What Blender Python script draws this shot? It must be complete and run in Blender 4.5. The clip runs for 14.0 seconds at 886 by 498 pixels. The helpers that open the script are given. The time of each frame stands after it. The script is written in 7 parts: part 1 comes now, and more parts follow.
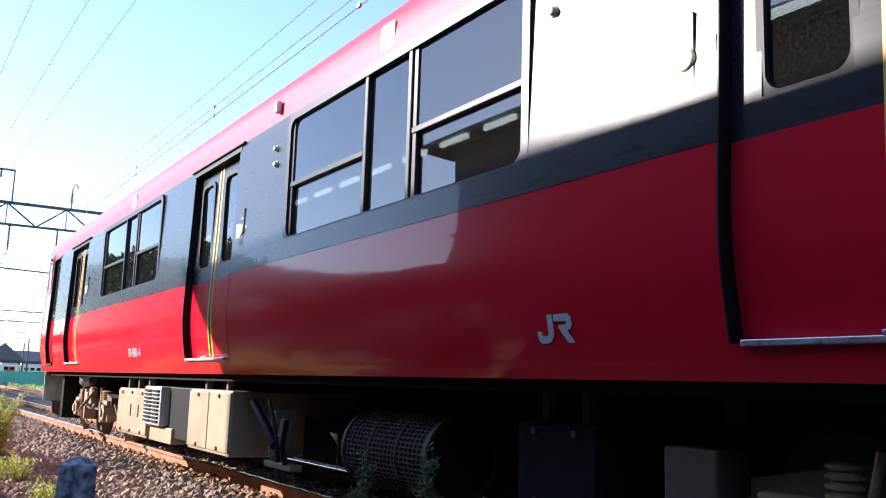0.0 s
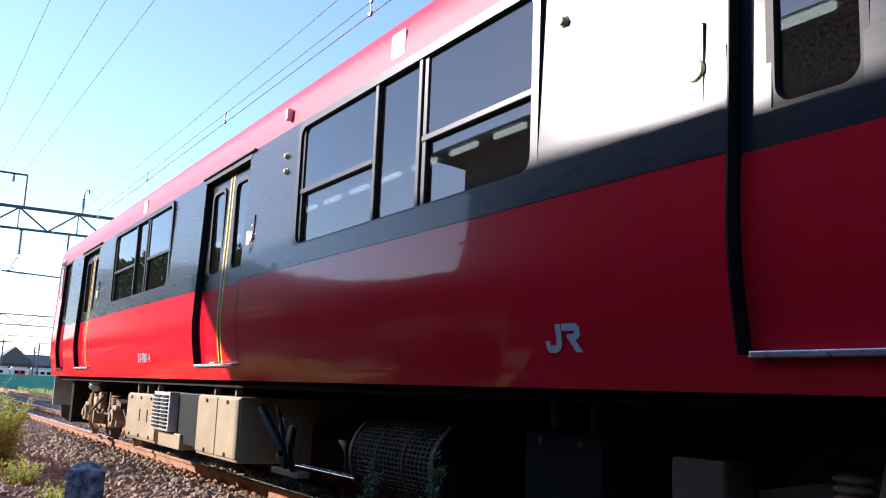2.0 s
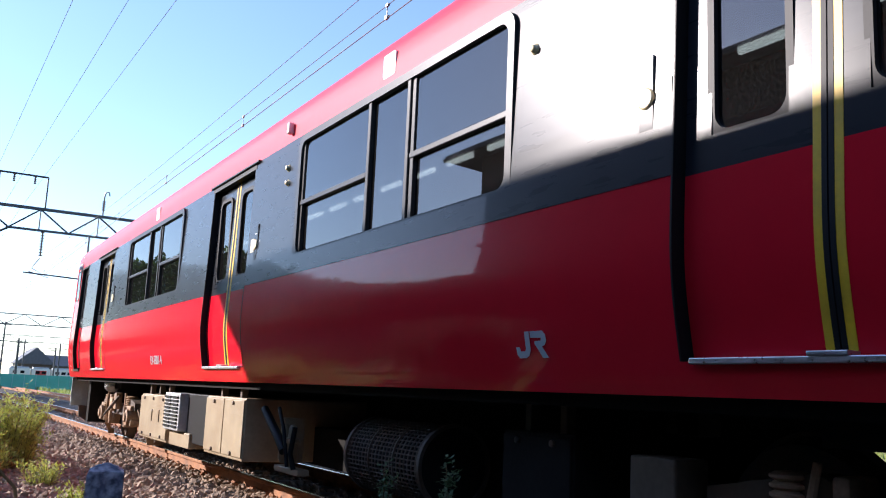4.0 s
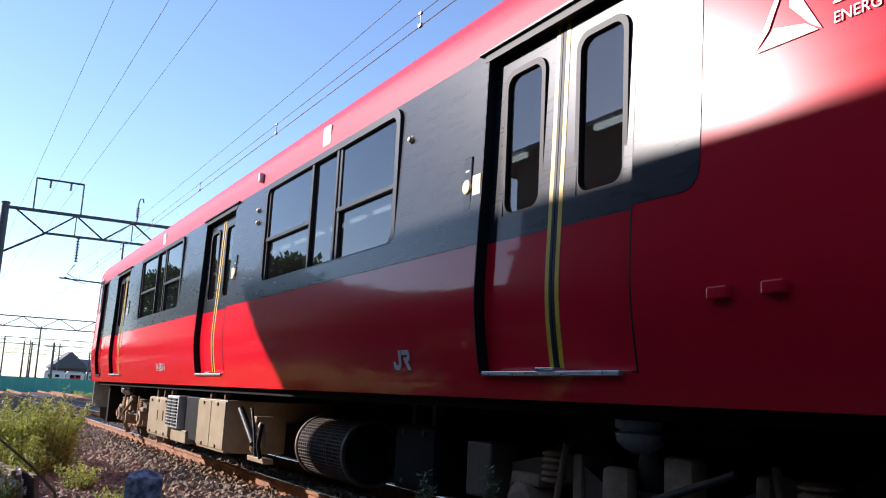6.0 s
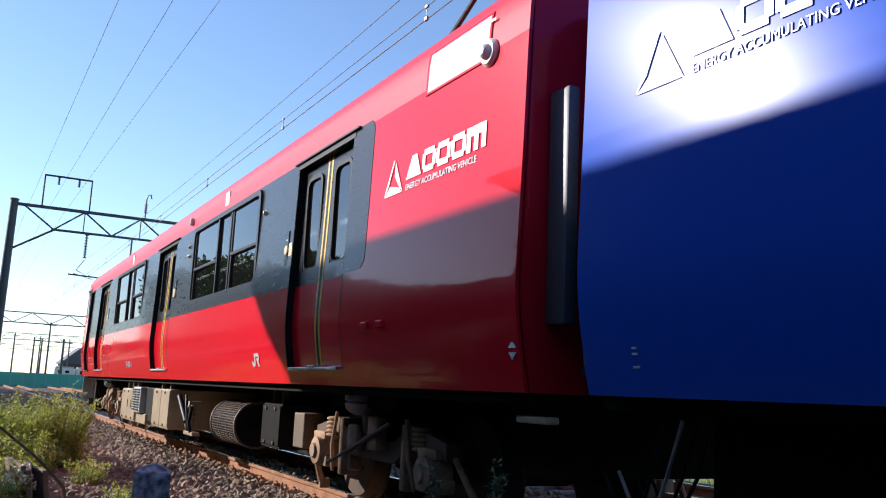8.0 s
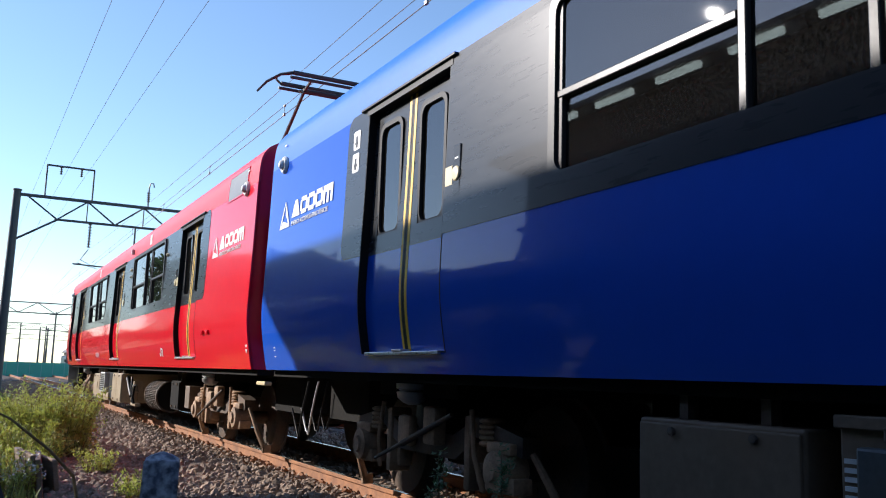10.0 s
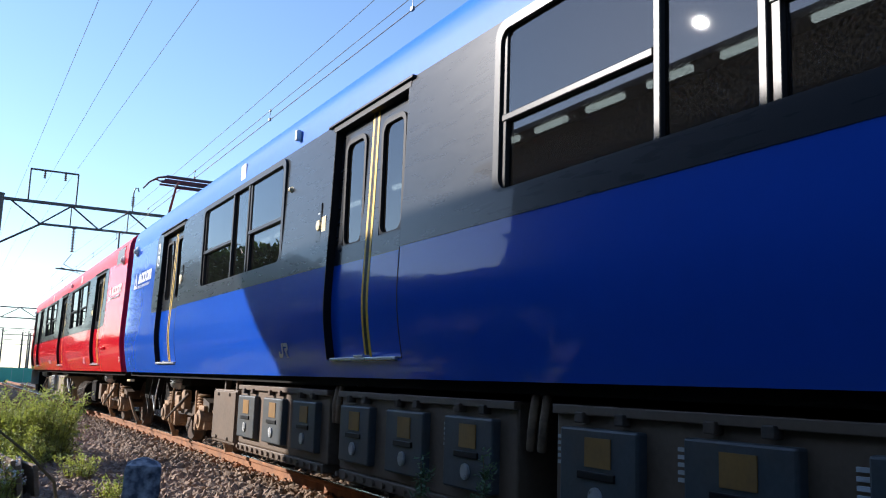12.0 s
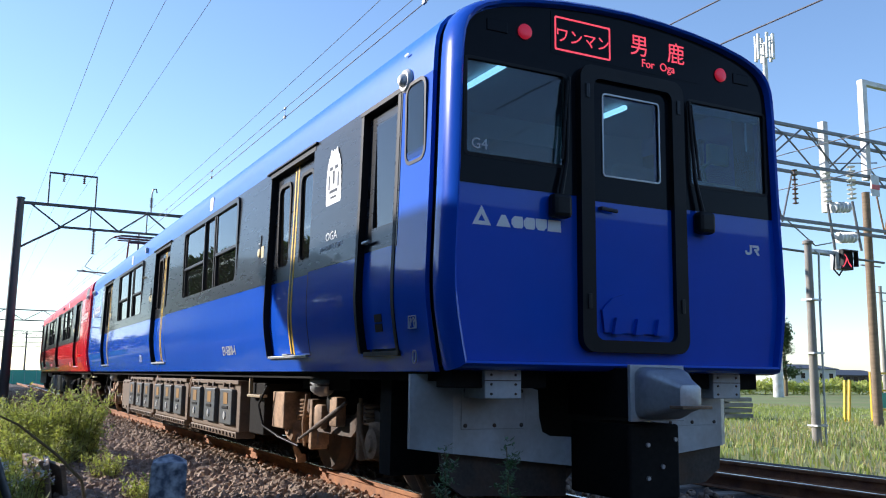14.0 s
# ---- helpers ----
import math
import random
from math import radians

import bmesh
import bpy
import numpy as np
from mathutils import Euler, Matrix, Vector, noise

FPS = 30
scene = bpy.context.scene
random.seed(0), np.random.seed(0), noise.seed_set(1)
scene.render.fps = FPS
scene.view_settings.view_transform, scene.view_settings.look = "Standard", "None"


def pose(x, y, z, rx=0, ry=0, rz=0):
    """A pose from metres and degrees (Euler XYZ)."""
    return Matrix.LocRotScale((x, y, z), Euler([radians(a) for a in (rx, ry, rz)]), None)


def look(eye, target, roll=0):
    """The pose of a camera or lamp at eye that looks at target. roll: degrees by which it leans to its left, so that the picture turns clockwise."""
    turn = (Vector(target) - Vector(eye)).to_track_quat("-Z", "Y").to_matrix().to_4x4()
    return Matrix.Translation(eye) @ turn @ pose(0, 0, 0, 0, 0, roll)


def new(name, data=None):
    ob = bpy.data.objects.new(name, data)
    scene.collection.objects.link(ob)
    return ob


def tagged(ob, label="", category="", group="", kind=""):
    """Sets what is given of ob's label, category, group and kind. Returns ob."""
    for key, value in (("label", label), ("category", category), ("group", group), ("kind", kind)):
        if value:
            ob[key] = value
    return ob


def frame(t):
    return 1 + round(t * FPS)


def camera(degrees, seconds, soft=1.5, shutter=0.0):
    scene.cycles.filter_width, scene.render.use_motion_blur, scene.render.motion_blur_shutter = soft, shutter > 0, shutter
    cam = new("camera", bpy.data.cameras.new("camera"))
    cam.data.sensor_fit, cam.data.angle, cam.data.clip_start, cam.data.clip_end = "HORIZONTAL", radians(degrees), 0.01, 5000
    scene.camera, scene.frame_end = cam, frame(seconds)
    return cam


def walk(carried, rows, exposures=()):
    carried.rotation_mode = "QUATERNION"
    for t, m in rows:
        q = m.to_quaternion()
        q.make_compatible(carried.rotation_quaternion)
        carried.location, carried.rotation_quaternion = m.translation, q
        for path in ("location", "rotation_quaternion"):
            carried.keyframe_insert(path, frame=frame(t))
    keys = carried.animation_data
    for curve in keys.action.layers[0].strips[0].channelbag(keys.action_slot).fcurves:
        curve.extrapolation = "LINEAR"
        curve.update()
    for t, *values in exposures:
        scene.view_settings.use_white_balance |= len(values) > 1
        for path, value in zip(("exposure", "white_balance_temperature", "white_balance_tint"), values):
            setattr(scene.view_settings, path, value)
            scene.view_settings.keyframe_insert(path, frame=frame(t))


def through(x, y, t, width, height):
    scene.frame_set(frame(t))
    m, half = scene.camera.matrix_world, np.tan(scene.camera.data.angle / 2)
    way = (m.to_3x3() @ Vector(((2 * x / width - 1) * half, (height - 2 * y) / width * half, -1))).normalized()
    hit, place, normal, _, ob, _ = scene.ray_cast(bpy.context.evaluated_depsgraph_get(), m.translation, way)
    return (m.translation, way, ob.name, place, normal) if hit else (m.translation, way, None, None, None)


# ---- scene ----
cam = camera(53.03, 14.0, soft=1.1)
# a camera held by hand beside the track, hardly moving
walk(cam, [
    (0.0, pose(0.015, 0.006, 0.954, 98.79, -1.73, -32.26)),
    (0.5, pose(0.034, 0.002, 0.959, 99.05, -2.08, -31.03)),
    (1.0, pose(0.023, -0.002, 0.961, 99.31, -2.23, -31.35)),
    (1.5, pose(0.019, -0.004, 0.961, 99.34, -2.31, -31.67)),
    (2.0, pose(0.014, -0.002, 0.958, 99.25, -2.24, -31.72)),
    (2.5, pose(0.026, -0.010, 0.956, 99.26, -2.22, -31.73)),
    (5.0, pose(-0.006, -0.028, 0.977, 99.43, -2.66, -29.59)),
    (5.5, pose(-0.017, -0.020, 0.977, 99.56, -2.76, -29.21)),
    (6.0, pose(-0.018, -0.002, 0.982, 99.61, -2.79, -28.75)),
    (6.5, pose(-0.008, -0.009, 0.981, 99.58, -2.81, -28.81)),
    (7.0, pose(-0.003, 0.020, 0.985, 99.46, -2.82, -28.52)),
    (9.5, pose(-0.010, 0.003, 0.962, 98.60, -2.12, -27.89)),
    (10.0, pose(-0.011, 0.011, 0.984, 98.20, -1.78, -27.88)),
    (10.5, pose(-0.006, 0.004, 0.973, 98.46, -1.75, -28.08)),
    (11.0, pose(-0.006, 0.004, 0.980, 98.57, -1.66, -28.34)),
    (11.5, pose(0.005, 0.012, 0.966, 98.67, -1.74, -28.67)),
    (12.0, pose(-0.003, 0.004, 0.978, 98.63, -1.89, -28.81)),
    (12.5, pose(0.001, 0.013, 0.984, 98.62, -1.86, -28.55)),
    (13.0, pose(-0.019, -0.004, 0.974, 98.54, -1.85, -28.49)),
    (13.5, pose(-0.023, 0.002, 0.954, 98.58, -1.40, -27.96)),
    (14.0, pose(-0.008, 0.001, 0.967, 98.20, -0.69, -27.49)),
], [(0.0, 1.46, 6200.0, 20.0), (0.5, 1.16, 6200.0, 20.0), (1.0, 1.13, 6200.0, 20.0), (2.5, 1.12, 6200.0, 20.0), (5.0, 0.88, 6200.0, 20.0), (6.0, 0.67, 6200.0, 20.0), (9.5, 0.50, 6200.0, 14.0), (10.5, 0.63, 6200.0, 14.0), (12.0, 0.71, 6200.0, 14.0), (14.0, 0.67, 6200.0, 14.0)])

# ---- world and sun ----
SUN_DIR = Vector((-0.655, 0.655, 0.385)).normalized()      # towards the sun
world = bpy.data.worlds.new("world")
scene.world = world
world.use_nodes = True
wn, wl = world.node_tree.nodes, world.node_tree.links
sky = wn.new("ShaderNodeTexSky")
sky.sky_type, sky.sun_disc = "NISHITA", False
sky.sun_elevation = math.asin(SUN_DIR.z)
sky.sun_rotation = math.atan2(SUN_DIR.x, SUN_DIR.y)
sky.air_density, sky.dust_density, sky.ozone_density = 1.0, 0.15, 3.0
wl.new(sky.outputs[0], wn["Background"].inputs[0])
wn["Background"].inputs[1].default_value = 0.15
sun = new("sun", bpy.data.lights.new("sun", "SUN"))
sun.data.energy, sun.data.angle, sun.data.color = 5.0, radians(0.55), (1.0, 0.93, 0.82)
sun.matrix_world = look(SUN_DIR * 60, (0, 0, 0))


# ---- materials ----
def mat(name, base, rough=0.5, metal=0.0, var=0.15, scale=6.0, bump=0.0, bscale=40.0, coat=0.0, spec=0.5,
        dirt=None, dirt_amount=0.0, stretch=(1, 1, 1), rvar=0.0, random_tint=0.0, emit=0.0):
    """A surface with variation at two scales, optional dirt blotches and fine relief."""
    m = bpy.data.materials.new(name)
    m.use_nodes = True
    n, l = m.node_tree.nodes, m.node_tree.links
    b = n["Principled BSDF"]
    b.inputs["Metallic"].default_value = metal
    b.inputs["Roughness"].default_value = rough
    b.inputs["Coat Weight"].default_value = coat
    b.inputs["Coat Roughness"].default_value = 0.03
    b.inputs["Coat IOR"].default_value = 1.42
    b.inputs["Specular IOR Level"].default_value = spec
    tc = n.new("ShaderNodeTexCoord")
    mp = n.new("ShaderNodeMapping")
    mp.inputs["Scale"].default_value = stretch
    l.new(tc.outputs["Object"], mp.inputs[0])
    big = n.new("ShaderNodeTexNoise")
    big.inputs["Scale"].default_value, big.inputs["Detail"].default_value = scale, 4
    fine = n.new("ShaderNodeTexNoise")
    fine.inputs["Scale"].default_value, fine.inputs["Detail"].default_value = bscale, 5
    for q in (big, fine):
        l.new(mp.outputs[0], q.inputs["Vector"])
    add = n.new("ShaderNodeMath")
    add.operation = "ADD"
    l.new(big.outputs[0], add.inputs[0])
    l.new(fine.outputs[0], add.inputs[1])
    ramp = n.new("ShaderNodeMapRange")
    ramp.inputs["From Min"].default_value, ramp.inputs["From Max"].default_value = 0.6, 1.4
    ramp.inputs["To Min"].default_value, ramp.inputs["To Max"].default_value = 1 - var, 1 + var
    l.new(add.outputs[0], ramp.inputs[0])
    mul = n.new("ShaderNodeMix")
    mul.data_type, mul.blend_type = "RGBA", "MULTIPLY"
    mul.inputs[0].default_value = 1
    mul.inputs[6].default_value = (*base, 1)
    l.new(ramp.outputs[0], mul.inputs[7])
    out = mul.outputs[2]
    if random_tint:
        oi = n.new("ShaderNodeObjectInfo")
        gi = n.new("ShaderNodeNewGeometry")
        ra = n.new("ShaderNodeMath")
        ra.operation = "ADD"
        l.new(oi.outputs["Random"], ra.inputs[0])
        l.new(gi.outputs["Random Per Island"], ra.inputs[1])
        rr = n.new("ShaderNodeMapRange")
        rr.inputs["From Max"].default_value = 2
        rr.inputs["To Min"].default_value, rr.inputs["To Max"].default_value = 1 - random_tint, 1 + random_tint
        l.new(ra.outputs[0], rr.inputs[0])
        m2 = n.new("ShaderNodeMix")
        m2.data_type, m2.blend_type = "RGBA", "MULTIPLY"
        m2.inputs[0].default_value = 1
        l.new(out, m2.inputs[6])
        l.new(rr.outputs[0], m2.inputs[7])
        out = m2.outputs[2]
    if dirt:
        dn = n.new("ShaderNodeTexNoise")
        dn.inputs["Scale"].default_value, dn.inputs["Detail"].default_value = scale * 0.7, 8
        l.new(tc.outputs["Object"], dn.inputs["Vector"])
        dr = n.new("ShaderNodeMapRange")
        dr.inputs["From Min"].default_value, dr.inputs["From Max"].default_value = 0.42, 0.68
        dr.inputs["To Max"].default_value = dirt_amount
        l.new(dn.outputs[0], dr.inputs[0])
        m3 = n.new("ShaderNodeMix")
        m3.data_type = "RGBA"
        l.new(dr.outputs[0], m3.inputs[0])
        l.new(out, m3.inputs[6])
        m3.inputs[7].default_value = (*dirt, 1)
        out = m3.outputs[2]
    l.new(out, b.inputs["Base Color"])
    if rvar:
        rm = n.new("ShaderNodeMapRange")
        rm.inputs["From Min"].default_value, rm.inputs["From Max"].default_value = 0.3, 0.7
        rm.inputs["To Min"].default_value, rm.inputs["To Max"].default_value = max(0, rough - rvar), rough + rvar
        l.new(fine.outputs[0], rm.inputs[0])
        l.new(rm.outputs[0], b.inputs["Roughness"])
    if bump:
        bp = n.new("ShaderNodeBump")
        bp.inputs["Strength"].default_value, bp.inputs["Distance"].default_value = bump, 0.01
        l.new(fine.outputs[0], bp.inputs["Height"])
        l.new(bp.outputs[0], b.inputs["Normal"])
    if emit:
        b.inputs["Emission Color"].default_value = (*base, 1)
        b.inputs["Emission Strength"].default_value = emit
    return m


def leaf_mat(name, base, tint=0.35):
    m = mat(name, base, 0.55, var=0.2, scale=3, bscale=30, random_tint=tint)
    b = m.node_tree.nodes["Principled BSDF"]
    b.inputs["Subsurface Weight"].default_value = 0.0
    n, l = m.node_tree.nodes, m.node_tree.links
    tr = n.new("ShaderNodeBsdfTranslucent")
    tr.inputs[0].default_value = (base[0] * 1.3, base[1] * 1.4, base[2], 1)
    mx = n.new("ShaderNodeMixShader")
    mx.inputs[0].default_value = 0.35
    l.new(b.outputs[0], mx.inputs[1])
    l.new(tr.outputs[0], mx.inputs[2])
    l.new(mx.outputs[0], n["Material Output"].inputs[0])
    return m


def glass_mat(name, tint, through, ior):
    """Thin tinted window glass: a sharp reflection by Fresnel over a darkened view through."""
    m = bpy.data.materials.new(name)
    m.use_nodes = True
    n, l = m.node_tree.nodes, m.node_tree.links
    n.remove(n["Principled BSDF"])
    tr = n.new("ShaderNodeBsdfTransparent")
    tr.inputs[0].default_value = (*[c * through for c in tint], 1)
    gl = n.new("ShaderNodeBsdfGlossy")
    gl.inputs["Roughness"].default_value = 0.007
    # gloss rises towards grazing, alike on both faces of the thin pane
    lw = n.new("ShaderNodeLayerWeight")
    lw.inputs[0].default_value = 0.5
    pw = n.new("ShaderNodeMath")
    pw.operation = "POWER"
    pw.inputs[1].default_value = 5.0
    l.new(lw.outputs["Facing"], pw.inputs[0])
    fr = n.new("ShaderNodeMapRange")
    f0 = ((ior - 1) / (ior + 1)) ** 2
    fr.inputs["To Min"].default_value, fr.inputs["To Max"].default_value = f0, 1.0
    l.new(pw.outputs[0], fr.inputs[0])
    tc = n.new("ShaderNodeTexCoord")
    no = n.new("ShaderNodeTexNoise")
    no.inputs["Scale"].default_value = 1.3
    l.new(tc.outputs["Object"], no.inputs["Vector"])
    bp = n.new("ShaderNodeBump")
    bp.inputs["Strength"].default_value, bp.inputs["Distance"].default_value = 0.02, 0.02
    l.new(no.outputs[0], bp.inputs["Height"])
    l.new(bp.outputs[0], gl.inputs["Normal"])
    mx = n.new("ShaderNodeMixShader")
    l.new(fr.outputs[0], mx.inputs[0])
    l.new(tr.outputs[0], mx.inputs[1])
    l.new(gl.outputs[0], mx.inputs[2])
    # a thin film of dust
    du = n.new("ShaderNodeBsdfDiffuse")
    du.inputs[0].default_value = (0.55, 0.53, 0.50, 1)
    dn = n.new("ShaderNodeTexNoise")
    dn.inputs["Scale"].default_value, dn.inputs["Detail"].default_value = 70, 8
    l.new(tc.outputs["Object"], dn.inputs["Vector"])
    dr = n.new("ShaderNodeMapRange")
    dr.inputs["From Min"].default_value, dr.inputs["From Max"].default_value = 0.35, 0.75
    dr.inputs["To Min"].default_value, dr.inputs["To Max"].default_value = 0.003, 0.018
    l.new(dn.outputs[0], dr.inputs[0])
    md = n.new("ShaderNodeMixShader")
    l.new(dr.outputs[0], md.inputs[0])
    l.new(mx.outputs[0], md.inputs[1])
    l.new(du.outputs[0], md.inputs[2])
    l.new(md.outputs[0], n["Material Output"].inputs[0])
    return m


RED = mat("red_coach_paint", (0.74, 0.010, 0.026), 0.23, var=0.04, scale=0.8, bscale=7, bump=0.002, coat=0.56, spec=0.05)
BLUE = mat("blue_coach_paint", (0.012, 0.086, 0.53), 0.23, var=0.04, scale=0.8, bscale=7, bump=0.002, coat=0.60, spec=0.05)
# roof paints: the coach colours lightened to stand for sky sheen on the curve
REDROOF = mat("sky_lightened_red_roof_paint", (0.77, 0.038, 0.065), 0.46, var=0.08, scale=1.2, bscale=12, bump=0.004, coat=0.10, spec=0.14)
BLUEROOF = mat("sky_lightened_blue_roof_paint", (0.024, 0.160, 0.61), 0.46, var=0.08, scale=1.2, bscale=12, bump=0.004, coat=0.10, spec=0.14)
BAND = mat("dark_grey_brushed_film", (0.020, 0.023, 0.028), 0.28, var=0.06, scale=1.2, bscale=14, coat=0.30, spec=0.14,
           stretch=(1, 0.25, 2.0), rvar=0.012)
GANGWAY = mat("grey_gangway_rubber", (0.11, 0.115, 0.12), 0.4, var=0.2, scale=4, bscale=40, bump=0.03)
BLACK = mat("black_rubber", (0.008, 0.008, 0.009), 0.5, var=0.2, scale=7, bscale=60, bump=0.02, spec=0.2)
BLACKGLOSS = mat("black_gloss_panel", (0.008, 0.009, 0.012), 0.10, var=0.1, scale=2, bscale=20, spec=0.07)
FRAME = mat("black_window_frame", (0.016, 0.017, 0.019), 0.36, var=0.15, scale=5, bscale=40, spec=0.25, rvar=0.03)
ALU = mat("worn_aluminium", (0.55, 0.56, 0.57), 0.35, metal=0.9, var=0.15, scale=8, bscale=60, bump=0.05, rvar=0.1)
YELLOW = mat("yellow_marking", (0.80, 0.48, 0.01), 0.45, var=0.1, scale=8, bscale=60, dirt=(0.2, 0.14, 0.05), dirt_amount=0.25)
CREAM = mat("aged_cream_plastic", (0.72, 0.60, 0.36), 0.35, var=0.1, scale=10, bscale=60)
PALECOVER = mat("off_white_plastic", (0.72, 0.71, 0.68), 0.35, var=0.06, scale=8, bscale=60)
WHITE = mat("white_lettering", (0.78, 0.78, 0.78), 0.4, var=0.05, scale=8, bscale=60)
GREYLET = mat("silver_lettering", (0.55, 0.56, 0.58), 0.4, var=0.05, scale=8, bscale=60)
BOXGREY = mat("grey_equipment_paint", (0.34, 0.265, 0.165), 0.5, var=0.2, scale=3, bscale=30, bump=0.06,
              dirt=(0.22, 0.13, 0.065), dirt_amount=0.5, rvar=0.1)
DARKSTEEL = mat("brake_dusted_steel", (0.075, 0.06, 0.05), 0.65, var=0.35, scale=5, bscale=40, bump=0.15, metal=0.3,
                dirt=(0.16, 0.085, 0.04), dirt_amount=0.6)
RUSTSTEEL = mat("rust_brown_cast_steel", (0.40, 0.25, 0.145), 0.75, var=0.35, scale=6, bscale=45, bump=0.25,
                dirt=(0.07, 0.045, 0.03), dirt_amount=0.7)
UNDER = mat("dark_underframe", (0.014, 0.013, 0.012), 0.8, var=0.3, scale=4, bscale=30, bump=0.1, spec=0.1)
DUSTY = mat("brown_dusted_battery_case", (0.135, 0.092, 0.060), 0.6, var=0.25, scale=3, bscale=30, bump=0.08, dirt=(0.15, 0.09, 0.05), dirt_amount=0.6)
COVER = mat("dark_blue_grey_cover", (0.050, 0.062, 0.070), 0.5, var=0.25, scale=6, bscale=40, bump=0.05, dirt=(0.09, 0.07, 0.05), dirt_amount=0.5)
OCHRE = mat("faded_ochre_plate", (0.30, 0.15, 0.03), 0.5, var=0.15, scale=9, bscale=50, dirt=(0.14, 0.09, 0.04), dirt_amount=0.5)
SKIRT = mat("light_grey_skirt_paint", (0.58, 0.60, 0.60), 0.45, var=0.15, scale=3, bscale=30, bump=0.04,
            dirt=(0.30, 0.25, 0.19), dirt_amount=0.55)
RAILSIDE = mat("rusted_rail_side", (0.34, 0.145, 0.058), 0.8, var=0.3, scale=8, bscale=60, bump=0.2,
               dirt=(0.11, 0.05, 0.03), dirt_amount=0.6)
RAILTOP = mat("polished_rail_head", (0.5, 0.47, 0.44), 0.25, metal=1.0, var=0.15, scale=10, bscale=60, stretch=(1, 0.05, 1), rvar=0.1)
SLEEPER = mat("stained_concrete_sleeper", (0.25, 0.21, 0.17), 0.85, var=0.2, scale=5, bscale=50, bump=0.3,
              dirt=(0.13, 0.075, 0.04), dirt_amount=0.8)
BALLAST = mat("rust_tinted_ballast_stone", (0.30, 0.215, 0.150), 0.85, var=0.3, scale=9, bscale=70, bump=0.4, random_tint=0.7,
              dirt=(0.17, 0.095, 0.06), dirt_amount=0.6)
# bed colour is kept near black to stand for shade between the stones
BED = mat("shade_dark_ballast_bed", (0.05, 0.036, 0.028), 0.95, var=0.6, scale=14, bscale=40, bump=1.0, dirt=(0.06, 0.045, 0.035), dirt_amount=0.8)
MEADOW = mat("rough_meadow", (0.15, 0.20, 0.055), 0.95, var=0.35, scale=0.25, bscale=4, bump=0.5, dirt=(0.25, 0.20, 0.10), dirt_amount=0.6)
GRASS = leaf_mat("grass_blades", (0.27, 0.31, 0.085), 0.4)
BUSHLEAF = leaf_mat("bush_leaves", (0.40, 0.42, 0.11), 0.4)
CARLAMP = mat("lit_lamp_cover", (0.95, 0.88, 0.70), 0.4, var=0.02, emit=5.0)
ASPHALT = mat("old_asphalt", (0.05, 0.05, 0.052), 0.9, var=0.25, scale=1.2, bscale=60, bump=0.4, dirt=(0.065, 0.064, 0.066), dirt_amount=0.5, spec=0.2)
DARKLEAF = leaf_mat("conifer_leaves", (0.045, 0.085, 0.035), 0.4)
SPRIG = leaf_mat("grey_green_leaves", (0.09, 0.15, 0.075), 0.35)
FLOWER = mat("white_blossom", (0.75, 0.74, 0.70), 0.7, var=0.1)
STEM = mat("brown_stems", (0.16, 0.12, 0.06), 0.8, var=0.3, scale=20)
STONE = mat("weathered_granite_post", (0.095, 0.11, 0.145), 0.85, var=0.45, scale=26, bscale=60, bump=0.6,
            dirt=(0.62, 0.63, 0.66), dirt_amount=0.85, stretch=(1, 1, 0.35))
CONC = mat("weathered_concrete", (0.30, 0.275, 0.24), 0.88, var=0.18, scale=2.5, bscale=40, bump=0.25,
           dirt=(0.20, 0.17, 0.14), dirt_amount=0.5)
POLE = mat("dark_painted_pole", (0.055, 0.058, 0.06), 0.5, var=0.25, scale=3, bscale=40, metal=0.2)
TRUSS = mat("weathered_grey_truss", (0.17, 0.175, 0.18), 0.55, metal=0.4, var=0.25, scale=5, bscale=40)
GALV = mat("galvanised_steel", (0.48, 0.49, 0.50), 0.45, metal=0.6, var=0.2, scale=5, bscale=40, rvar=0.1)
WIRE = mat("copper_wire", (0.19, 0.18, 0.18), 0.5, metal=0.6)
PORC = mat("white_porcelain", (0.70, 0.70, 0.68), 0.2, var=0.08)
BROWNINS = mat("brown_porcelain", (0.14, 0.09, 0.07), 0.25, var=0.1)
TIMBER = mat("weathered_timber", (0.24, 0.17, 0.11), 0.85, var=0.3, scale=4, bscale=40, bump=0.4, stretch=(1, 0.2, 3))
PANE = glass_mat("tinted_window_glass", (0.80, 0.92, 1.0), 0.22, 2.1)
CABPANE = glass_mat("cab_window_glass", (0.55, 0.85, 1.0), 0.60, 1.55)
INTERIOR = mat("grey_interior_lining", (0.30, 0.30, 0.31), 0.7, var=0.1)
GREENSHEET = mat("green_fence_sheet", (0.09, 0.42, 0.31), 0.6, var=0.12, scale=1, bscale=10)


# ---- building blocks ----
def link(name, bm, material, parent=None, label="", smooth=None):
    bmesh.ops.recalc_face_normals(bm, faces=bm.faces)
    me = bpy.data.meshes.new(name)
    bm.to_mesh(me)
    bm.free()
    me.materials.append(material)
    ob = new(name, me)
    if smooth is not None:
        me.polygons.foreach_set("use_smooth", [True] * len(me.polygons))
        me.set_sharp_from_angle(angle=radians(smooth))
    if parent:
        ob.parent = parent
    if label:
        tagged(ob, label)
    return ob


def part(name, bm, material, parent, label="", smooth=None):
    ob = link(name, bm, material, parent, label, smooth)
    if name in ("bolt_strip", "wire_cage", "stalk_tuft", "vent_grille"):
        tagged(ob, kind="stuff")
    return ob


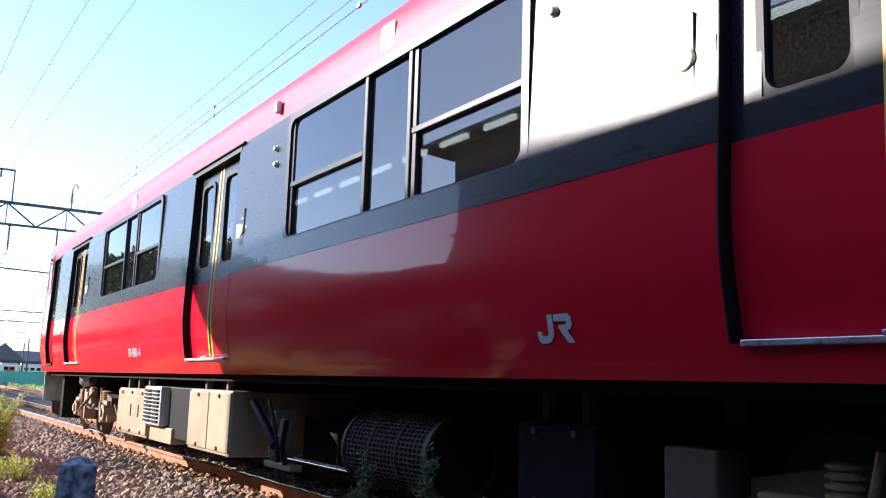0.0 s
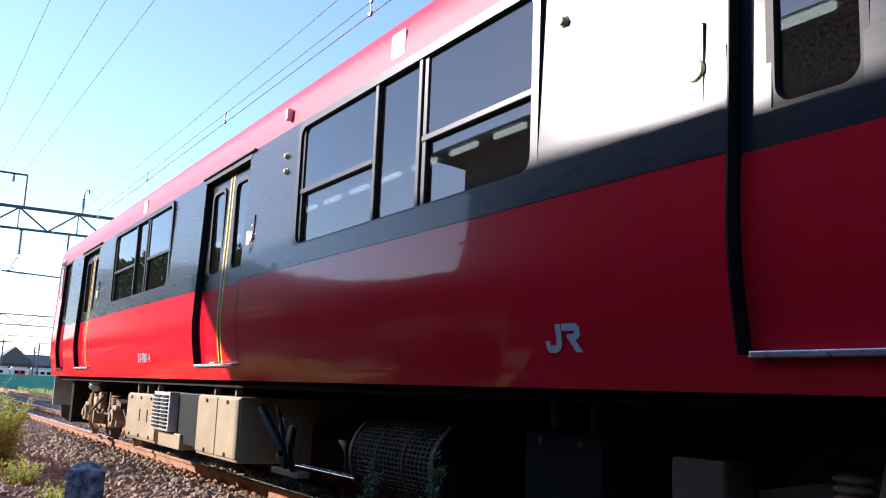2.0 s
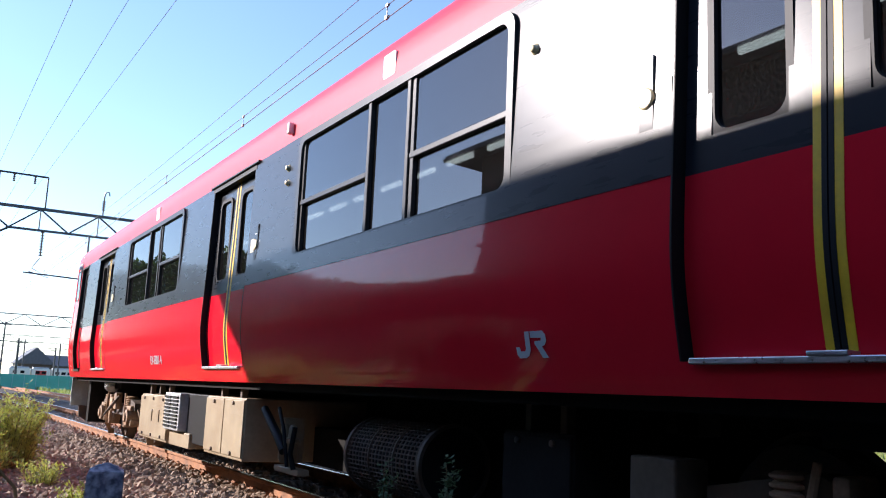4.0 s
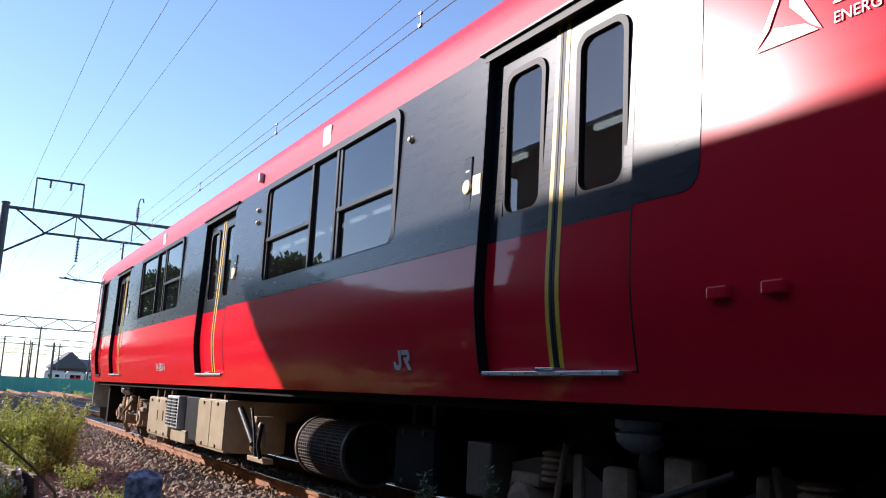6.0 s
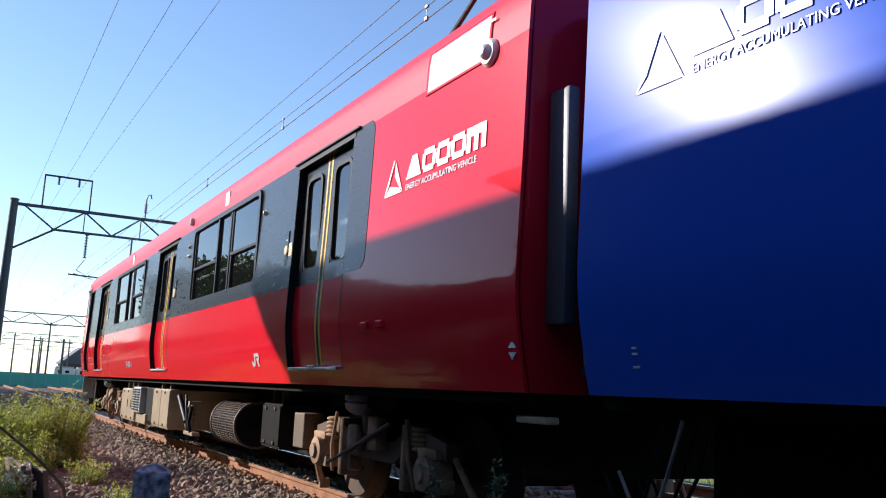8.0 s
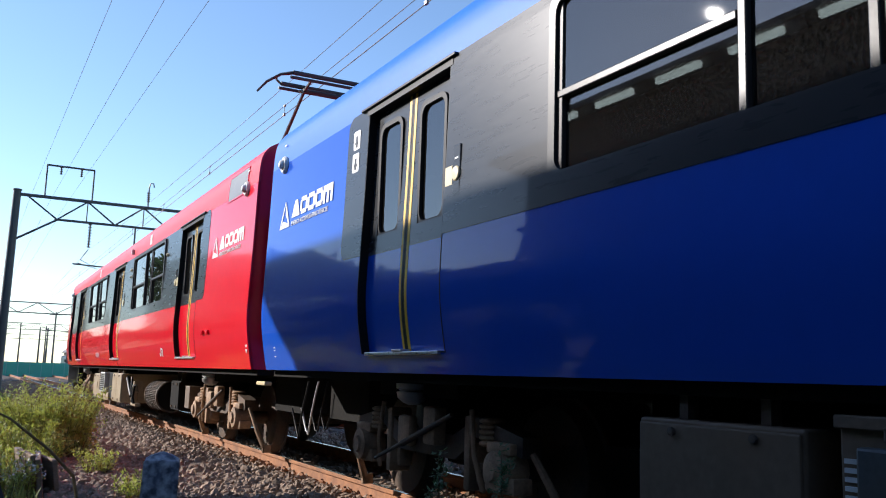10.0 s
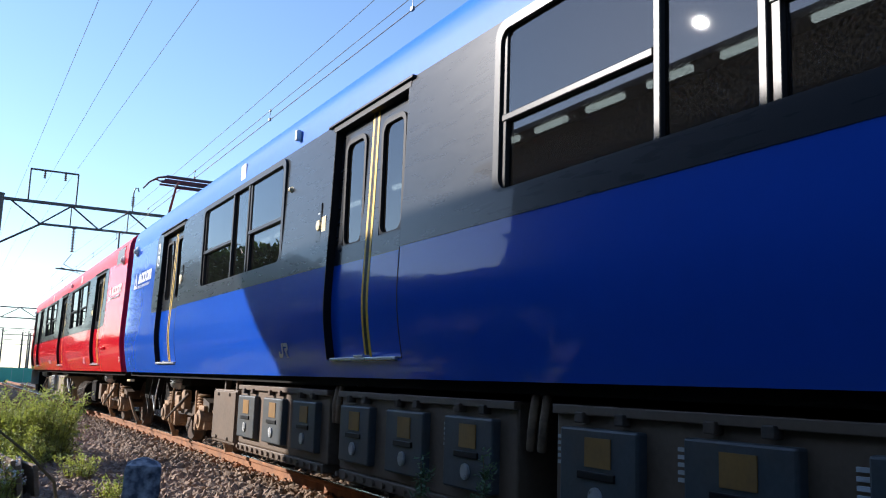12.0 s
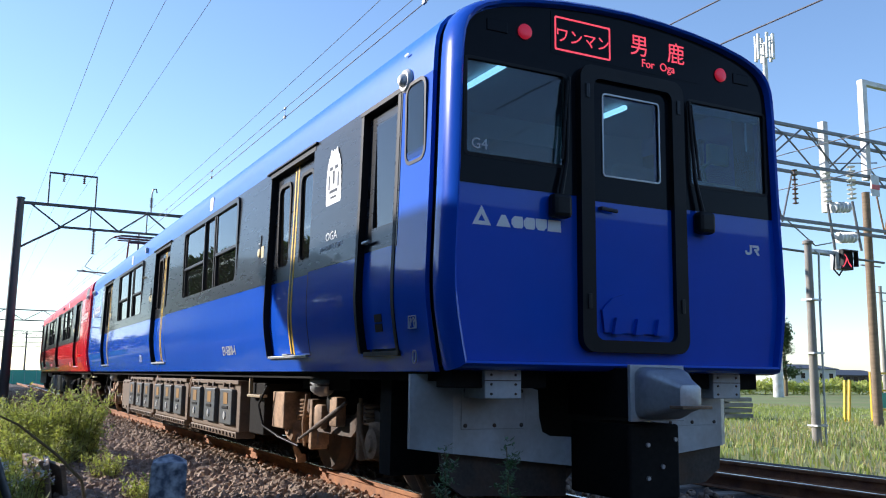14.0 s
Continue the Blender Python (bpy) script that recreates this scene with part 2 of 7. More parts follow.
def thing(name, label, category, group="", kind="", at=(0, 0, 0)):
    e = new(name)
    e.location = at
    e.empty_display_size = 0.1
    return tagged(e, label, category, group, kind)


def box(bm, x0, x1, y0, y1, z0, z1, bevel=0.0):
    """A box, with chamfered edges where bevel is given."""
    x0, x1, y0, y1, z0, z1 = min(x0, x1), max(x0, x1), min(y0, y1), max(y0, y1), min(z0, z1), max(z0, z1)
    vs = [bm.verts.new(p) for p in ((x0, y0, z0), (x1, y0, z0), (x1, y1, z0), (x0, y1, z0), (x0, y0, z1), (x1, y0, z1), (x1, y1, z1), (x0, y1, z1))]
    fs = [bm.faces.new([vs[i] for i in q]) for q in ((3, 2, 1, 0), (4, 5, 6, 7), (0, 1, 5, 4), (1, 2, 6, 5), (2, 3, 7, 6), (3, 0, 4, 7))]
    if bevel:
        es = list({e for f in fs for e in f.edges})
        bmesh.ops.bevel(bm, geom=es, offset=bevel, segments=2, affect="EDGES", profile=0.5)
    return bm


def boxes(*specs, bevel=0.0):
    bm = bmesh.new()
    for s in specs:
        box(bm, *s, bevel=bevel)
    return bm


def ring(bm, c, u, v, r, seg):
    return [bm.verts.new(c + (u * math.cos(2 * math.pi * i / seg) + v * math.sin(2 * math.pi * i / seg)) * r) for i in range(seg)]


def tube(bm, pts, radii, seg=10, cap=True):
    """A round rod along points, with a radius for each (or one for all)."""
    pts = [Vector(p) for p in pts]
    if isinstance(radii, (int, float)):
        radii = [radii] * len(pts)
    last = None
    n = None
    for i, p in enumerate(pts):
        d = (pts[min(i + 1, len(pts) - 1)] - pts[max(i - 1, 0)])
        d = d.normalized() if d.length > 1e-9 else Vector((0, 0, 1))
        if n is None:
            n = d.orthogonal().normalized()
        n = (n - d * n.dot(d))
        n = n.normalized() if n.length > 1e-6 else d.orthogonal().normalized()
        rg = ring(bm, p, n, d.cross(n), radii[i], seg)
        if last:
            for k in range(seg):
                bm.faces.new((last[k], last[(k + 1) % seg], rg[(k + 1) % seg], rg[k]))
        elif cap:
            bm.faces.new(rg[::-1])
        last = rg
    if cap:
        bm.faces.new(last)
    return bm


def lathe(bm, origin, axis, prof, seg=16):
    """Radius over length along an axis, turned round."""
    axis = Vector(axis).normalized()
    return tube(bm, [Vector(origin) + axis * h for h, r in prof], [max(r, 0.0005) for h, r in prof], seg)


def prism(bm, pts, axis, a, b):
    """A flat outline drawn out along an axis: 'x' takes (y, z), 'y' takes (x, z), 'z' takes (x, y)."""
    def p3(p, h):
        return {"x": (h, p[0], p[1]), "y": (p[0], h, p[1]), "z": (p[0], p[1], h)}[axis]
    lo = [bm.verts.new(p3(p, a)) for p in pts]
    hi = [bm.verts.new(p3(p, b)) for p in pts]
    bm.faces.new(lo[::-1])
    bm.faces.new(hi)
    for i in range(len(pts)):
        j = (i + 1) % len(pts)
        bm.faces.new((lo[i], lo[j], hi[j], hi[i]))
    return bm


def round_rect(a0, a1, b0, b1, r, seg=6):
    """Outline of a rectangle with rounded corners."""
    out = []
    for ca, cb, s in ((a1 - r, b1 - r, 0), (a0 + r, b1 - r, 90), (a0 + r, b0 + r, 180), (a1 - r, b0 + r, 270)):
        for i in range(seg + 1):
            t = radians(s + 90 * i / seg)
            out.append((ca + r * math.cos(t), cb + r * math.sin(t)))
    return out


def rim(bm, outer, inner, axis, a, b):
    """A band between two outlines with the same number of points."""
    def p3(p, h):
        return {"x": (h, p[0], p[1]), "y": (p[0], h, p[1])}[axis]
    n = len(outer)
    v = [[bm.verts.new(p3(p, h)) for p in o] for o in (outer, inner) for h in (a, b)]
    for i in range(n):
        j = (i + 1) % n
        for s, t in ((0, 1), (1, 3), (3, 2), (2, 0)):
            bm.faces.new((v[s][i], v[s][j], v[t][j], v[t][i]))
    return bm


def lettering(name, text, size, material, parent, m, label="", depth=0.002, align="CENTER", squeeze=1.0):
    """Raised writing as a mesh; m places it (writing runs along its x, up along its y)."""
    cu = bpy.data.curves.new(name, "FONT")
    cu.body, cu.size, cu.extrude, cu.align_x = text, size, depth, align
    cu.resolution_u = 3
    tmp = bpy.data.objects.new(name, cu)
    scene.collection.objects.link(tmp)
    bpy.context.view_layer.update()
    me = bpy.data.meshes.new_from_object(tmp.evaluated_get(bpy.context.evaluated_depsgraph_get()))
    bpy.data.objects.remove(tmp)
    me.transform(m @ Matrix.Diagonal((squeeze, 1, 1, 1)))
    me.materials.clear()
    me.materials.append(material)
    ob = new(name, me)
    ob.parent = parent
    if label:
        tagged(ob, label)
    return ob


# ---- the train: two coaches, built alike, their cabs at the outer ends ----
TRACK_X = 3.915
RED_END, BLUE_END = -1.65, -2.18            # the coupled ends, before the train leaves
CONTOUR = [(1.00, 1.374), (1.06, 1.388), (1.17, 1.409), (1.28, 1.429), (1.40, 1.447), (1.50, 1.456), (1.60, 1.4575), (1.80, 1.4505), (2.00, 1.444), (2.30, 1.434),
           (2.60, 1.427), (2.92, 1.420), (3.10, 1.412), (3.20, 1.400), (3.28, 1.372), (3.35, 1.315), (3.40, 1.235), (3.45, 1.10), (3.50, 0.88),
           (3.54, 0.60), (3.565, 0.3), (3.575, 0.0)]


def eased_contour():
    """The side's outline with its lower curve rounded off."""
    zs = [a for a, b in CONTOUR]
    ws = [b for a, b in CONTOUR]
    fine = [1.00, 1.03] + [1.06 + 0.04 * i for i in range(23)]
    out = []
    for z in fine:
        r = min(0.12, z - 1.0)
        out.append((round(z, 4), float(np.mean([np.interp(z + r * k / 6, zs, ws) for k in range(-6, 7)]))))
    return out + [q for q in CONTOUR if q[0] > 2.0]


PROFILE = eased_contour()
LEN = 19.2
DOORS = [(2.45, 3.75), (9.00, 10.30), (15.60, 16.90)]
WINDOWS = [(4.91, 7.82), (11.46, 14.37)]
CABDOOR = (18.01, 18.70)
BAND_U = (2.05, 18.74)
BELT, CANT = 1.85, 2.985


def hw(z):
    for (z0, w0), (z1, w1) in zip(PROFILE, PROFILE[1:]):
        if z <= z1:
            return w0 + (w1 - w0) * max(0, (z - z0) / (z1 - z0))
    return 0.0


def sheet(bm, sg, side, u0, u1, z0, z1, off=0.0, th=0.03):
    """A piece of the body side between two stations and two heights, following the side's curve."""
    zs = [z0] + [z for z, w in PROFILE if z0 + 1e-4 < z < z1 - 1e-4] + [z1]
    rows = []
    for z in zs:
        rows.append([bm.verts.new((side * (hw(z) + o), sg * u, z)) for o in (off, off - th) for u in (u0, u1)])
    for a, b in zip(rows, rows[1:]):
        bm.faces.new((a[0], a[1], b[1], b[0]))
        bm.faces.new((a[2], b[2], b[3], a[3]))
        bm.faces.new((a[0], b[0], b[2], a[2]))
        bm.faces.new((a[1], a[3], b[3], b[1]))
    for a in (rows[0], rows[-1]):
        bm.faces.new((a[0], a[2], a[3], a[1]))


def gaps(u0, u1, holes):
    """The stretches of u0..u1 that no hole takes."""
    out = []
    for a, b in sorted(holes):
        if a > u0:
            out.append((u0, min(a, u1)))
        u0 = max(u0, b)
    if u0 < u1:
        out.append((u0, u1))
    return [q for q in out if q[1] - q[0] > 1e-3]


def side_letters(sg, u, z, off=0.004):
    """Where writing lies on the side that the camera sees."""
    x = -(hw(z) + off)
    up = Vector((-(hw(z + 0.05) - hw(z - 0.05)), 0, 0.1)).normalized()
    ex = Vector((0, -1, 0))
    return Matrix.Translation((x, sg * u, z)) @ Matrix((ex, up, ex.cross(up))).transposed().to_4x4()


def passenger_window(car, sg, side, u0, u1):
    """A wide window unit: two outer lights with a cross bar, and a narrow fixed light between."""
    z0, z1 = 2.0, 2.92
    xs = side * hw(2.46)
    out, mid, inn = xs + side * 0.016, xs, xs - side * 0.03
    bm = bmesh.new()
    rim(bm, round_rect(sg * u0 - 0.045, sg * u1 + 0.045, z0 - 0.045, z1 + 0.045, 0.10) if sg > 0 else round_rect(sg * u1 - 0.045, sg * u0 + 0.045, z0 - 0.045, z1 + 0.045, 0.10),
        round_rect(min(sg * u0, sg * u1) + 0.012, max(sg * u0, sg * u1) - 0.012, z0 + 0.012, z1 - 0.012, 0.075), "x", xs - side * 0.05, out)
    w = part("window", bm, FRAME, car, "wide black-framed window with tinted panes", 40)
    ya, yb = min(sg * u0, sg * u1), max(sg * u0, sg * u1)
    # the broad light lies at the far end as one sees it from beside the track
    m1, m2 = ya + 1.11, ya + 1.67
    for y in (m1, m2):
        part("mullion", boxes((xs - side * 0.045, xs + side * 0.008, y - 0.022, y + 0.022, z0 - 0.005, z1 + 0.005), bevel=0.006), FRAME, w)
    for a, b in ((ya, m1 - 0.022), (m2 + 0.022, yb)):
        part("cross_bar", boxes((xs - side * 0.04, xs + side * 0.004, a + 0.008, b - 0.008, 2.39, 2.43), bevel=0.006), FRAME, w)
        # the upper light slides outside the lower one
        part("pane", boxes((xs - side * 0.012, xs - side * 0.017, a + 0.01, b - 0.01, 2.42, z1 - 0.005)), PANE, w)
        part("pane", boxes((xs - side * 0.028, xs - side * 0.033, a + 0.01, b - 0.01, z0 + 0.005, 2.40)), PANE, w)
        part("side_rail", boxes((xs - side * 0.04, xs - side * 0.002, b - 0.055, b - 0.012, z0 + 0.01, z1 - 0.01), bevel=0.004), FRAME, w)
    part("pane", boxes((xs - side * 0.020, xs - side * 0.025, m1 + 0.02, m2 - 0.02, z0, z1)), PANE, w)


def passenger_door(car, sg, side, u0, u1, paint):
    """A pair of sliding leaves, set back, with rounded lights and yellow closing edges."""
    top = 2.925
    mid = (u0 + u1) / 2
    for k, (a, b) in enumerate(((u0 + 0.012, mid - 0.006), (mid + 0.006, u1 - 0.012))):
        wa, wb = (a + 0.13, b - 0.15) if k == 0 else (a + 0.15, b - 0.13)
        bm = bmesh.new()
        sheet(bm, sg, side, a, b, 1.145, BELT, -0.060, 0.03)
        leaf = part("door_leaf", bm, paint, car, "recessed sliding door leaf", 30)
        bm = bmesh.new()
        for q in ((a, b, BELT, 1.99), (a, b, 2.80, top), (a, wa, 1.99, 2.80), (wb, b, 1.99, 2.80)):
            sheet(bm, sg, side, *q, -0.060, 0.03)
        part("upper_panel", bm, BAND, leaf, "dark grey upper door panel", 40)
        xs = side * (hw(2.4) - 0.060)
        ya, yb = min(sg * wa, sg * wb), max(sg * wa, sg * wb)
        bm = bmesh.new()
        rim(bm, round_rect(ya - 0.022, yb + 0.022, 1.968, 2.822, 0.09), round_rect(ya + 0.012, yb - 0.012, 2.002, 2.788, 0.07), "x", xs - side * 0.035, xs + side * 0.007)
        part("gasket", bm, BLACK, leaf, "black rubber window seal", 40)
        part("pane", boxes((xs - side * 0.014, xs - side * 0.019, ya, yb, 1.99, 2.80)), PANE, leaf)
        # closing edge: rubber and a yellow stripe
        e0, e1 = (b - 0.052, b - 0.018) if k == 0 else (a + 0.018, a + 0.052)
        bm = bmesh.new()
        sheet(bm, sg, side, e0, e1, 1.15, top, -0.0575, 0.004)
        part("yellow_stripe", bm, YELLOW, leaf, "yellow edge stripe")
        r0, r1 = (b - 0.018, b + 0.003) if k == 0 else (a - 0.003, a + 0.018)
        bm = bmesh.new()
        sheet(bm, sg, side, r0, r1, 1.15, top, -0.056, 0.03)
        part("rubber_edge", bm, BLACK, leaf)
    # the jambs and head
    bm = bmesh.new()
    for a, b in ((u0 - 0.004, u0 + 0.006), (u1 - 0.006, u1 + 0.004)):
        sheet(bm, sg, side, a, b, 1.13, 2.96, 0.002, 0.10)
    box(bm, side * (hw(2.93) - 0.08), side * (hw(2.93) + 0.006), sg * (u0 - 0.03), sg * (u1 + 0.03), 2.925, 2.965)
    frame_ob = part("door_frame", bm, BLACK, car, "black door surround", 40)
    x = side * (hw(1.13) + 0.012)
    part("sill", boxes((x - side * 0.10, x + side * 0.012, sg * (u0 + 0.10), sg * (u1 - 0.06), 1.118, 1.142), bevel=0.004), ALU, frame_ob, "metal door sill")
    part("catch_plate", boxes((x - side * 0.05, x + side * 0.018, sg * (mid - 0.075), sg * (mid + 0.075), 1.142, 1.158), bevel=0.003), ALU, frame_ob, "small metal plate")
    x = side * (hw(2.99) + 0.012)
    bm = boxes((x - side * 0.02, x + side * 0.015, sg * (u0 - 0.12), sg * (u1 + 0.08), 2.972, 2.992), bevel=0.004)
    part("rain_strip", bm, FRAME, frame_ob, "dark gutter strip")


def side_fittings(car, sg, side, colour):
    """Buttons, stickers, bolts, lamps, roof vents and writing on the side."""
    for u, st in ((3.90, -0.10), (8.78, 0.10), (15.33, 0.10)):
        x = side * hw(2.2)
        plate = part("button_plate", boxes((x - side * 0.006, x + side * 0.008, sg * (u - 0.045), sg * (u + 0.045), 2.06, 2.38), bevel=0.006), BAND, car, "dark button plate")
        bm = bmesh.new()
        lathe(bm, (x, sg * u, 2.20), (side, 0, 0), [(0.0, 0.046), (0.012, 0.046), (0.018, 0.040), (0.020, 0.02)], 20)
        part("door_button", bm, CREAM, plate, "round cream door button", 30)
        part("caption_bar", boxes((x, x + side * 0.0095, sg * (u - 0.022), sg * (u + 0.022), 2.29, 2.302)), GREYLET, plate)
        part("notice", boxes((x - side * 0.002, x + side * 0.006, sg * (u + st - 0.045), sg * (u + st + 0.045), 2.14, 2.26), bevel=0.002), CREAM, car, "pale paper notice")
    for u0, u1 in WINDOWS:
        c = (u0 + u1) / 2
        x = side * hw(3.12)
        sq = round_rect(sg * c - 0.088, sg * c + 0.088, 3.035, 3.20, 0.02, 3)
        bm = bmesh.new()
        prism(bm, sq, "x", x - side * 0.004, x + side * 0.006)
        plate = part("display_cover", bm, PALECOVER, car, "pale square cover above a window")
    # bolts either side of the windows
    bolts = ((4.70, 2.68), (8.12, 2.76), (8.10, 2.63)) if sg > 0 else ((8.02, 2.63),)
    for yy, zz in bolts:
        bm = bmesh.new()
        x = side * hw(zz)
        lathe(bm, (x, sg * yy, zz), (side, 0, 0), [(0, 0.03), (0.006, 0.03), (0.014, 0.024), (0.018, 0.02), (0.030, 0.018), (0.034, 0.01)], 14)
        part("pivot_bolt", bm, CREAM, car, "small round bolt head", 30)
    x = side * hw(3.10)
    bm = boxes((x, x + side * 0.05, sg * 8.10, sg * 8.15, 3.05, 3.15), bevel=0.012)
    part("lamp_bracket", bm, PALECOVER, car, "small pale lamp on the roof edge")
    # the round lamp near each end
    for u, z in ((0.40, 2.95), (18.80, 3.00)):
        x = side * hw(z)
        bm = bmesh.new()
        lathe(bm, (x - side * 0.01, sg * u, z), (side, 0, 0), [(0, 0.085), (0.025, 0.085), (0.042, 0.072), (0.042, 0.05), (0.065, 0.042), (0.078, 0.025)], 22)
        lamp = part("side_lamp", bm, PALECOVER, car, "round white side lamp", 35)
        part("lamp_tag", boxes((x, x + side * 0.004, sg * (u - 0.05), sg * (u + 0.01), z + 0.19, z + 0.205)), WHITE, lamp)


def wordmark(car, sg, u, z, h):
    """The builder's mark: a triangle, five plain shapes and a line of small print."""
    m = side_letters(sg, u, z)
    def put(bm, name, label=""):
        bm.transform(m)
        return part(name, bm, WHITE, car, label)
    for pts in (((0.0, 0.180), (-0.082, 0.0), (-0.150, -0.07), (-0.020, 0.178)), ((0.012, 0.165), (0.150, -0.07), (0.100, -0.035), (0.012, 0.060)), ((-0.140, -0.07), (0.135, -0.07), (0.082, -0.030), (-0.055, 0.000))):
        bm = bmesh.new()
        prism(bm, [(a * h / 0.155, b * h / 0.155) for a, b in pts], "z", 0.0, 0.002)
        if pts[0][0] == 0.0:
            mark = put(bm, "triangle_mark", "white triangular mark")
        else:
            bm.transform(m)
            part("facet", bm, WHITE, mark)
    # plain shapes: a wedge, three rings and a comb
    x = 0.195 * h / 0.155
    k = 0.30 * h
    for w, nib in ((0.225, "wedge"), (0.185, "round"), (0.185, "round"), (0.185, "bowl"), (0.225, "plain")):
        w = w * h / 0.155
        st = 0.27 * h
        bm = bmesh.new()
        if nib == "wedge":
            prism(bm, [(x, 0), (x + w, 0), (x + w * 0.66, h), (x + w * 0.36, h)], "z", 0.0, 0.002)
        elif nib == "plain":
            for a in (0.0, 0.39, 0.78):
                box(bm, x + a * w, x + (a + 0.22) * w, 0.0, h, 0.0, 0.002)
            box(bm, x + 0.22 * w, x + 0.78 * w, 0.62 * h, h, 0.0, 0.0018)
        else:
            for q in ((x + k * 0.5, x + w - k * 0.5, 0, st), (x, x + st, k * 0.6, h - k * 0.6), (x + w - st, x + w, k * 0.6, h - k * 0.6), (x + k * 0.5, x + w - k * 0.5, h - st, h)):
                box(bm, *q, 0.0, 0.002 - 0.0001 * (q[1] - q[0] < 0.5 * w))
        bm.transform(m)
        part("block", bm, WHITE, mark)
        x += w + 0.010 * h / 0.155
    lettering("small_print", "ENERGY ACCUMULATING VEHICLE", 0.385 * h, WHITE, mark, m @ Matrix.Translation((1.26 * h, -0.47 * h, 0)), align="LEFT", squeeze=1.0)


def railway_mark(car, m, h, material):
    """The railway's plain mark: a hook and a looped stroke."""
    hook = [(0.62, 1.0), (0.90, 1.0), (0.90, 0.30), (0.78, 0.10), (0.58, 0.0), (0.20, 0.0), (0.04, 0.12), (0.0, 0.42), (0.22, 0.42), (0.28, 0.26), (0.56, 0.26), (0.62, 0.36)]
    flag = [(0.97, 1.0), (1.72, 1.0), (1.88, 0.86), (1.90, 0.62), (1.80, 0.48), (1.62, 0.42), (1.95, 0.0), (1.62, 0.0), (1.20, 0.52), (1.20, 0.62), (1.60, 0.64), (1.62, 0.74), (0.97, 0.76)]
    bm = bmesh.new()
    prism(bm, [(a * h, b * h) for a, b in hook], "z", 0, 0.002)
    prism(bm, [(a * h, b * h) for a, b in flag], "z", 0, 0.002)
    bm.transform(m)
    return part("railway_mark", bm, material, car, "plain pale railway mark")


def coach(name, colour_name, paint, y0, sg):
    car = thing(name, f"{colour_name} battery railcar with a dark window band", "train car", "coupled coaches", at=(TRACK_X, y0, 0))
    sides = (-1, 1)
    cabdoor = [CABDOOR]
    for side in sides:
        def panel(name, material, label, u0, u1, z0, z1, off=0.0, th=0.03):
            bm = bmesh.new()
            sheet(bm, sg, side, u0, u1, z0, z1, off, th)
            part(name, bm, material, car, label, 30)
        cut = DOORS + cabdoor
        wall = f"glossy {colour_name} side"
        panel("sole_panel", paint, wall, 0, LEN, 1.0, 1.13)
        for a, b in gaps(0, LEN, cut):
            panel("side_panel", paint, wall, a, b, 1.13, 2.0)
            panel("cant_panel", paint, wall, a, b, 2.92, 2.96)
        for a, b in gaps(0, LEN, cut + WINDOWS):
            panel("pier_panel", paint, wall, a, b, 2.0, 2.92)
        # the dark band lies on the paint as a film, its end rounded
        film = "dark grey window band"
        r = 0.10
        n = 6
        us = [BAND_U[0] + r - r * math.cos(radians(90 * i / n)) for i in range(n + 1)]
        bm = bmesh.new()
        for a, b in zip(us, us[1:]):
            c = (a + b) / 2 - BAND_U[0]
            d = r - math.sqrt(max(0, r * r - (r - c) ** 2))
            sheet(bm, sg, side, a, b, BELT + d, CANT - d, 0.003, 0.003)
        part("band_end", bm, BAND, car, film)
        for a, b in gaps(us[-1], BAND_U[1], cut):
            panel("band_lower", BAND, film, a, b, BELT, 2.0, 0.003, 0.003)
            panel("band_upper", BAND, film, a, b, 2.92, 2.96, 0.003, 0.003)
        for a, b in gaps(us[-1], BAND_U[1], cut + WINDOWS):
            panel("band_pier", BAND, film, a, b, 2.0, 2.92, 0.003, 0.003)
        panel("band_head", BAND, film, us[-1], BAND_U[1], 2.96, CANT, 0.003, 0.003)
    # the roof shell
    bm = bmesh.new()
    for side in sides:
        sheet(bm, sg, side, 0, LEN, 2.96, 3.575)
    part("roof", bm, REDROOF if sg > 0 else BLUEROOF, car, f"{colour_name} rounded roof, its colour lightened for sky sheen", 40)
    # floor, end bulkheads and lining
    part("underframe", boxes((-1.30, 1.30, sg * 0.02, sg * (LEN - 0.12), 0.94, 1.03)), UNDER, car, "dark underframe")
    bm = boxes((-1.30, 1.30, sg * 0.05, sg * (LEN - 0.2), 1.10, 1.12), (-1.28, 1.28, sg * 0.05, sg * (LEN - 0.2), 3.16, 3.18))
    part("interior_lining", bm, INTERIOR, car, "grey floor and ceiling lining")
    for i in range(22):
        u = 1.65 + 0.70 * i
        part("ceiling_lamp", boxes((0.23, 0.27, sg * u, sg * (u + 0.44), 3.11, 3.16), bevel=0.01), CARLAMP, car, "lit white lamp under the ceiling")
    bm = bmesh.new()
    outline = [(-hw(z), z) for z, w in PROFILE] + [(hw(z), z) for z, w in PROFILE[-2::-1]]
    prism(bm, [(x * 0.985, z - (0.01 if z > 3 else 0)) for x, z in outline], "y", sg * 0.0, sg * 0.05)
    part("end_wall", bm, paint, car, f"{colour_name} coach end", 30)
    bm = bmesh.new()
    for i in range(9):
        u = -0.02 - 0.027 * i
        w = 1.02 + (0.03 if i % 2 else 0)
        box(bm, -w, w, sg * u, sg * (u - 0.027), 1.12 - (0.03 if i % 2 else 0), 3.10 + (0.03 if i % 2 else 0))
    part("gangway_bellows", bm, GANGWAY, car, "dark grey folded gangway bellows")
    for side in sides:
        part("end_guard", boxes((side * 1.20, side * 1.28, sg * -0.01, sg * -0.19, 1.35, 2.62), bevel=0.02), GANGWAY, car, "dark upright guard between the coaches", 30)
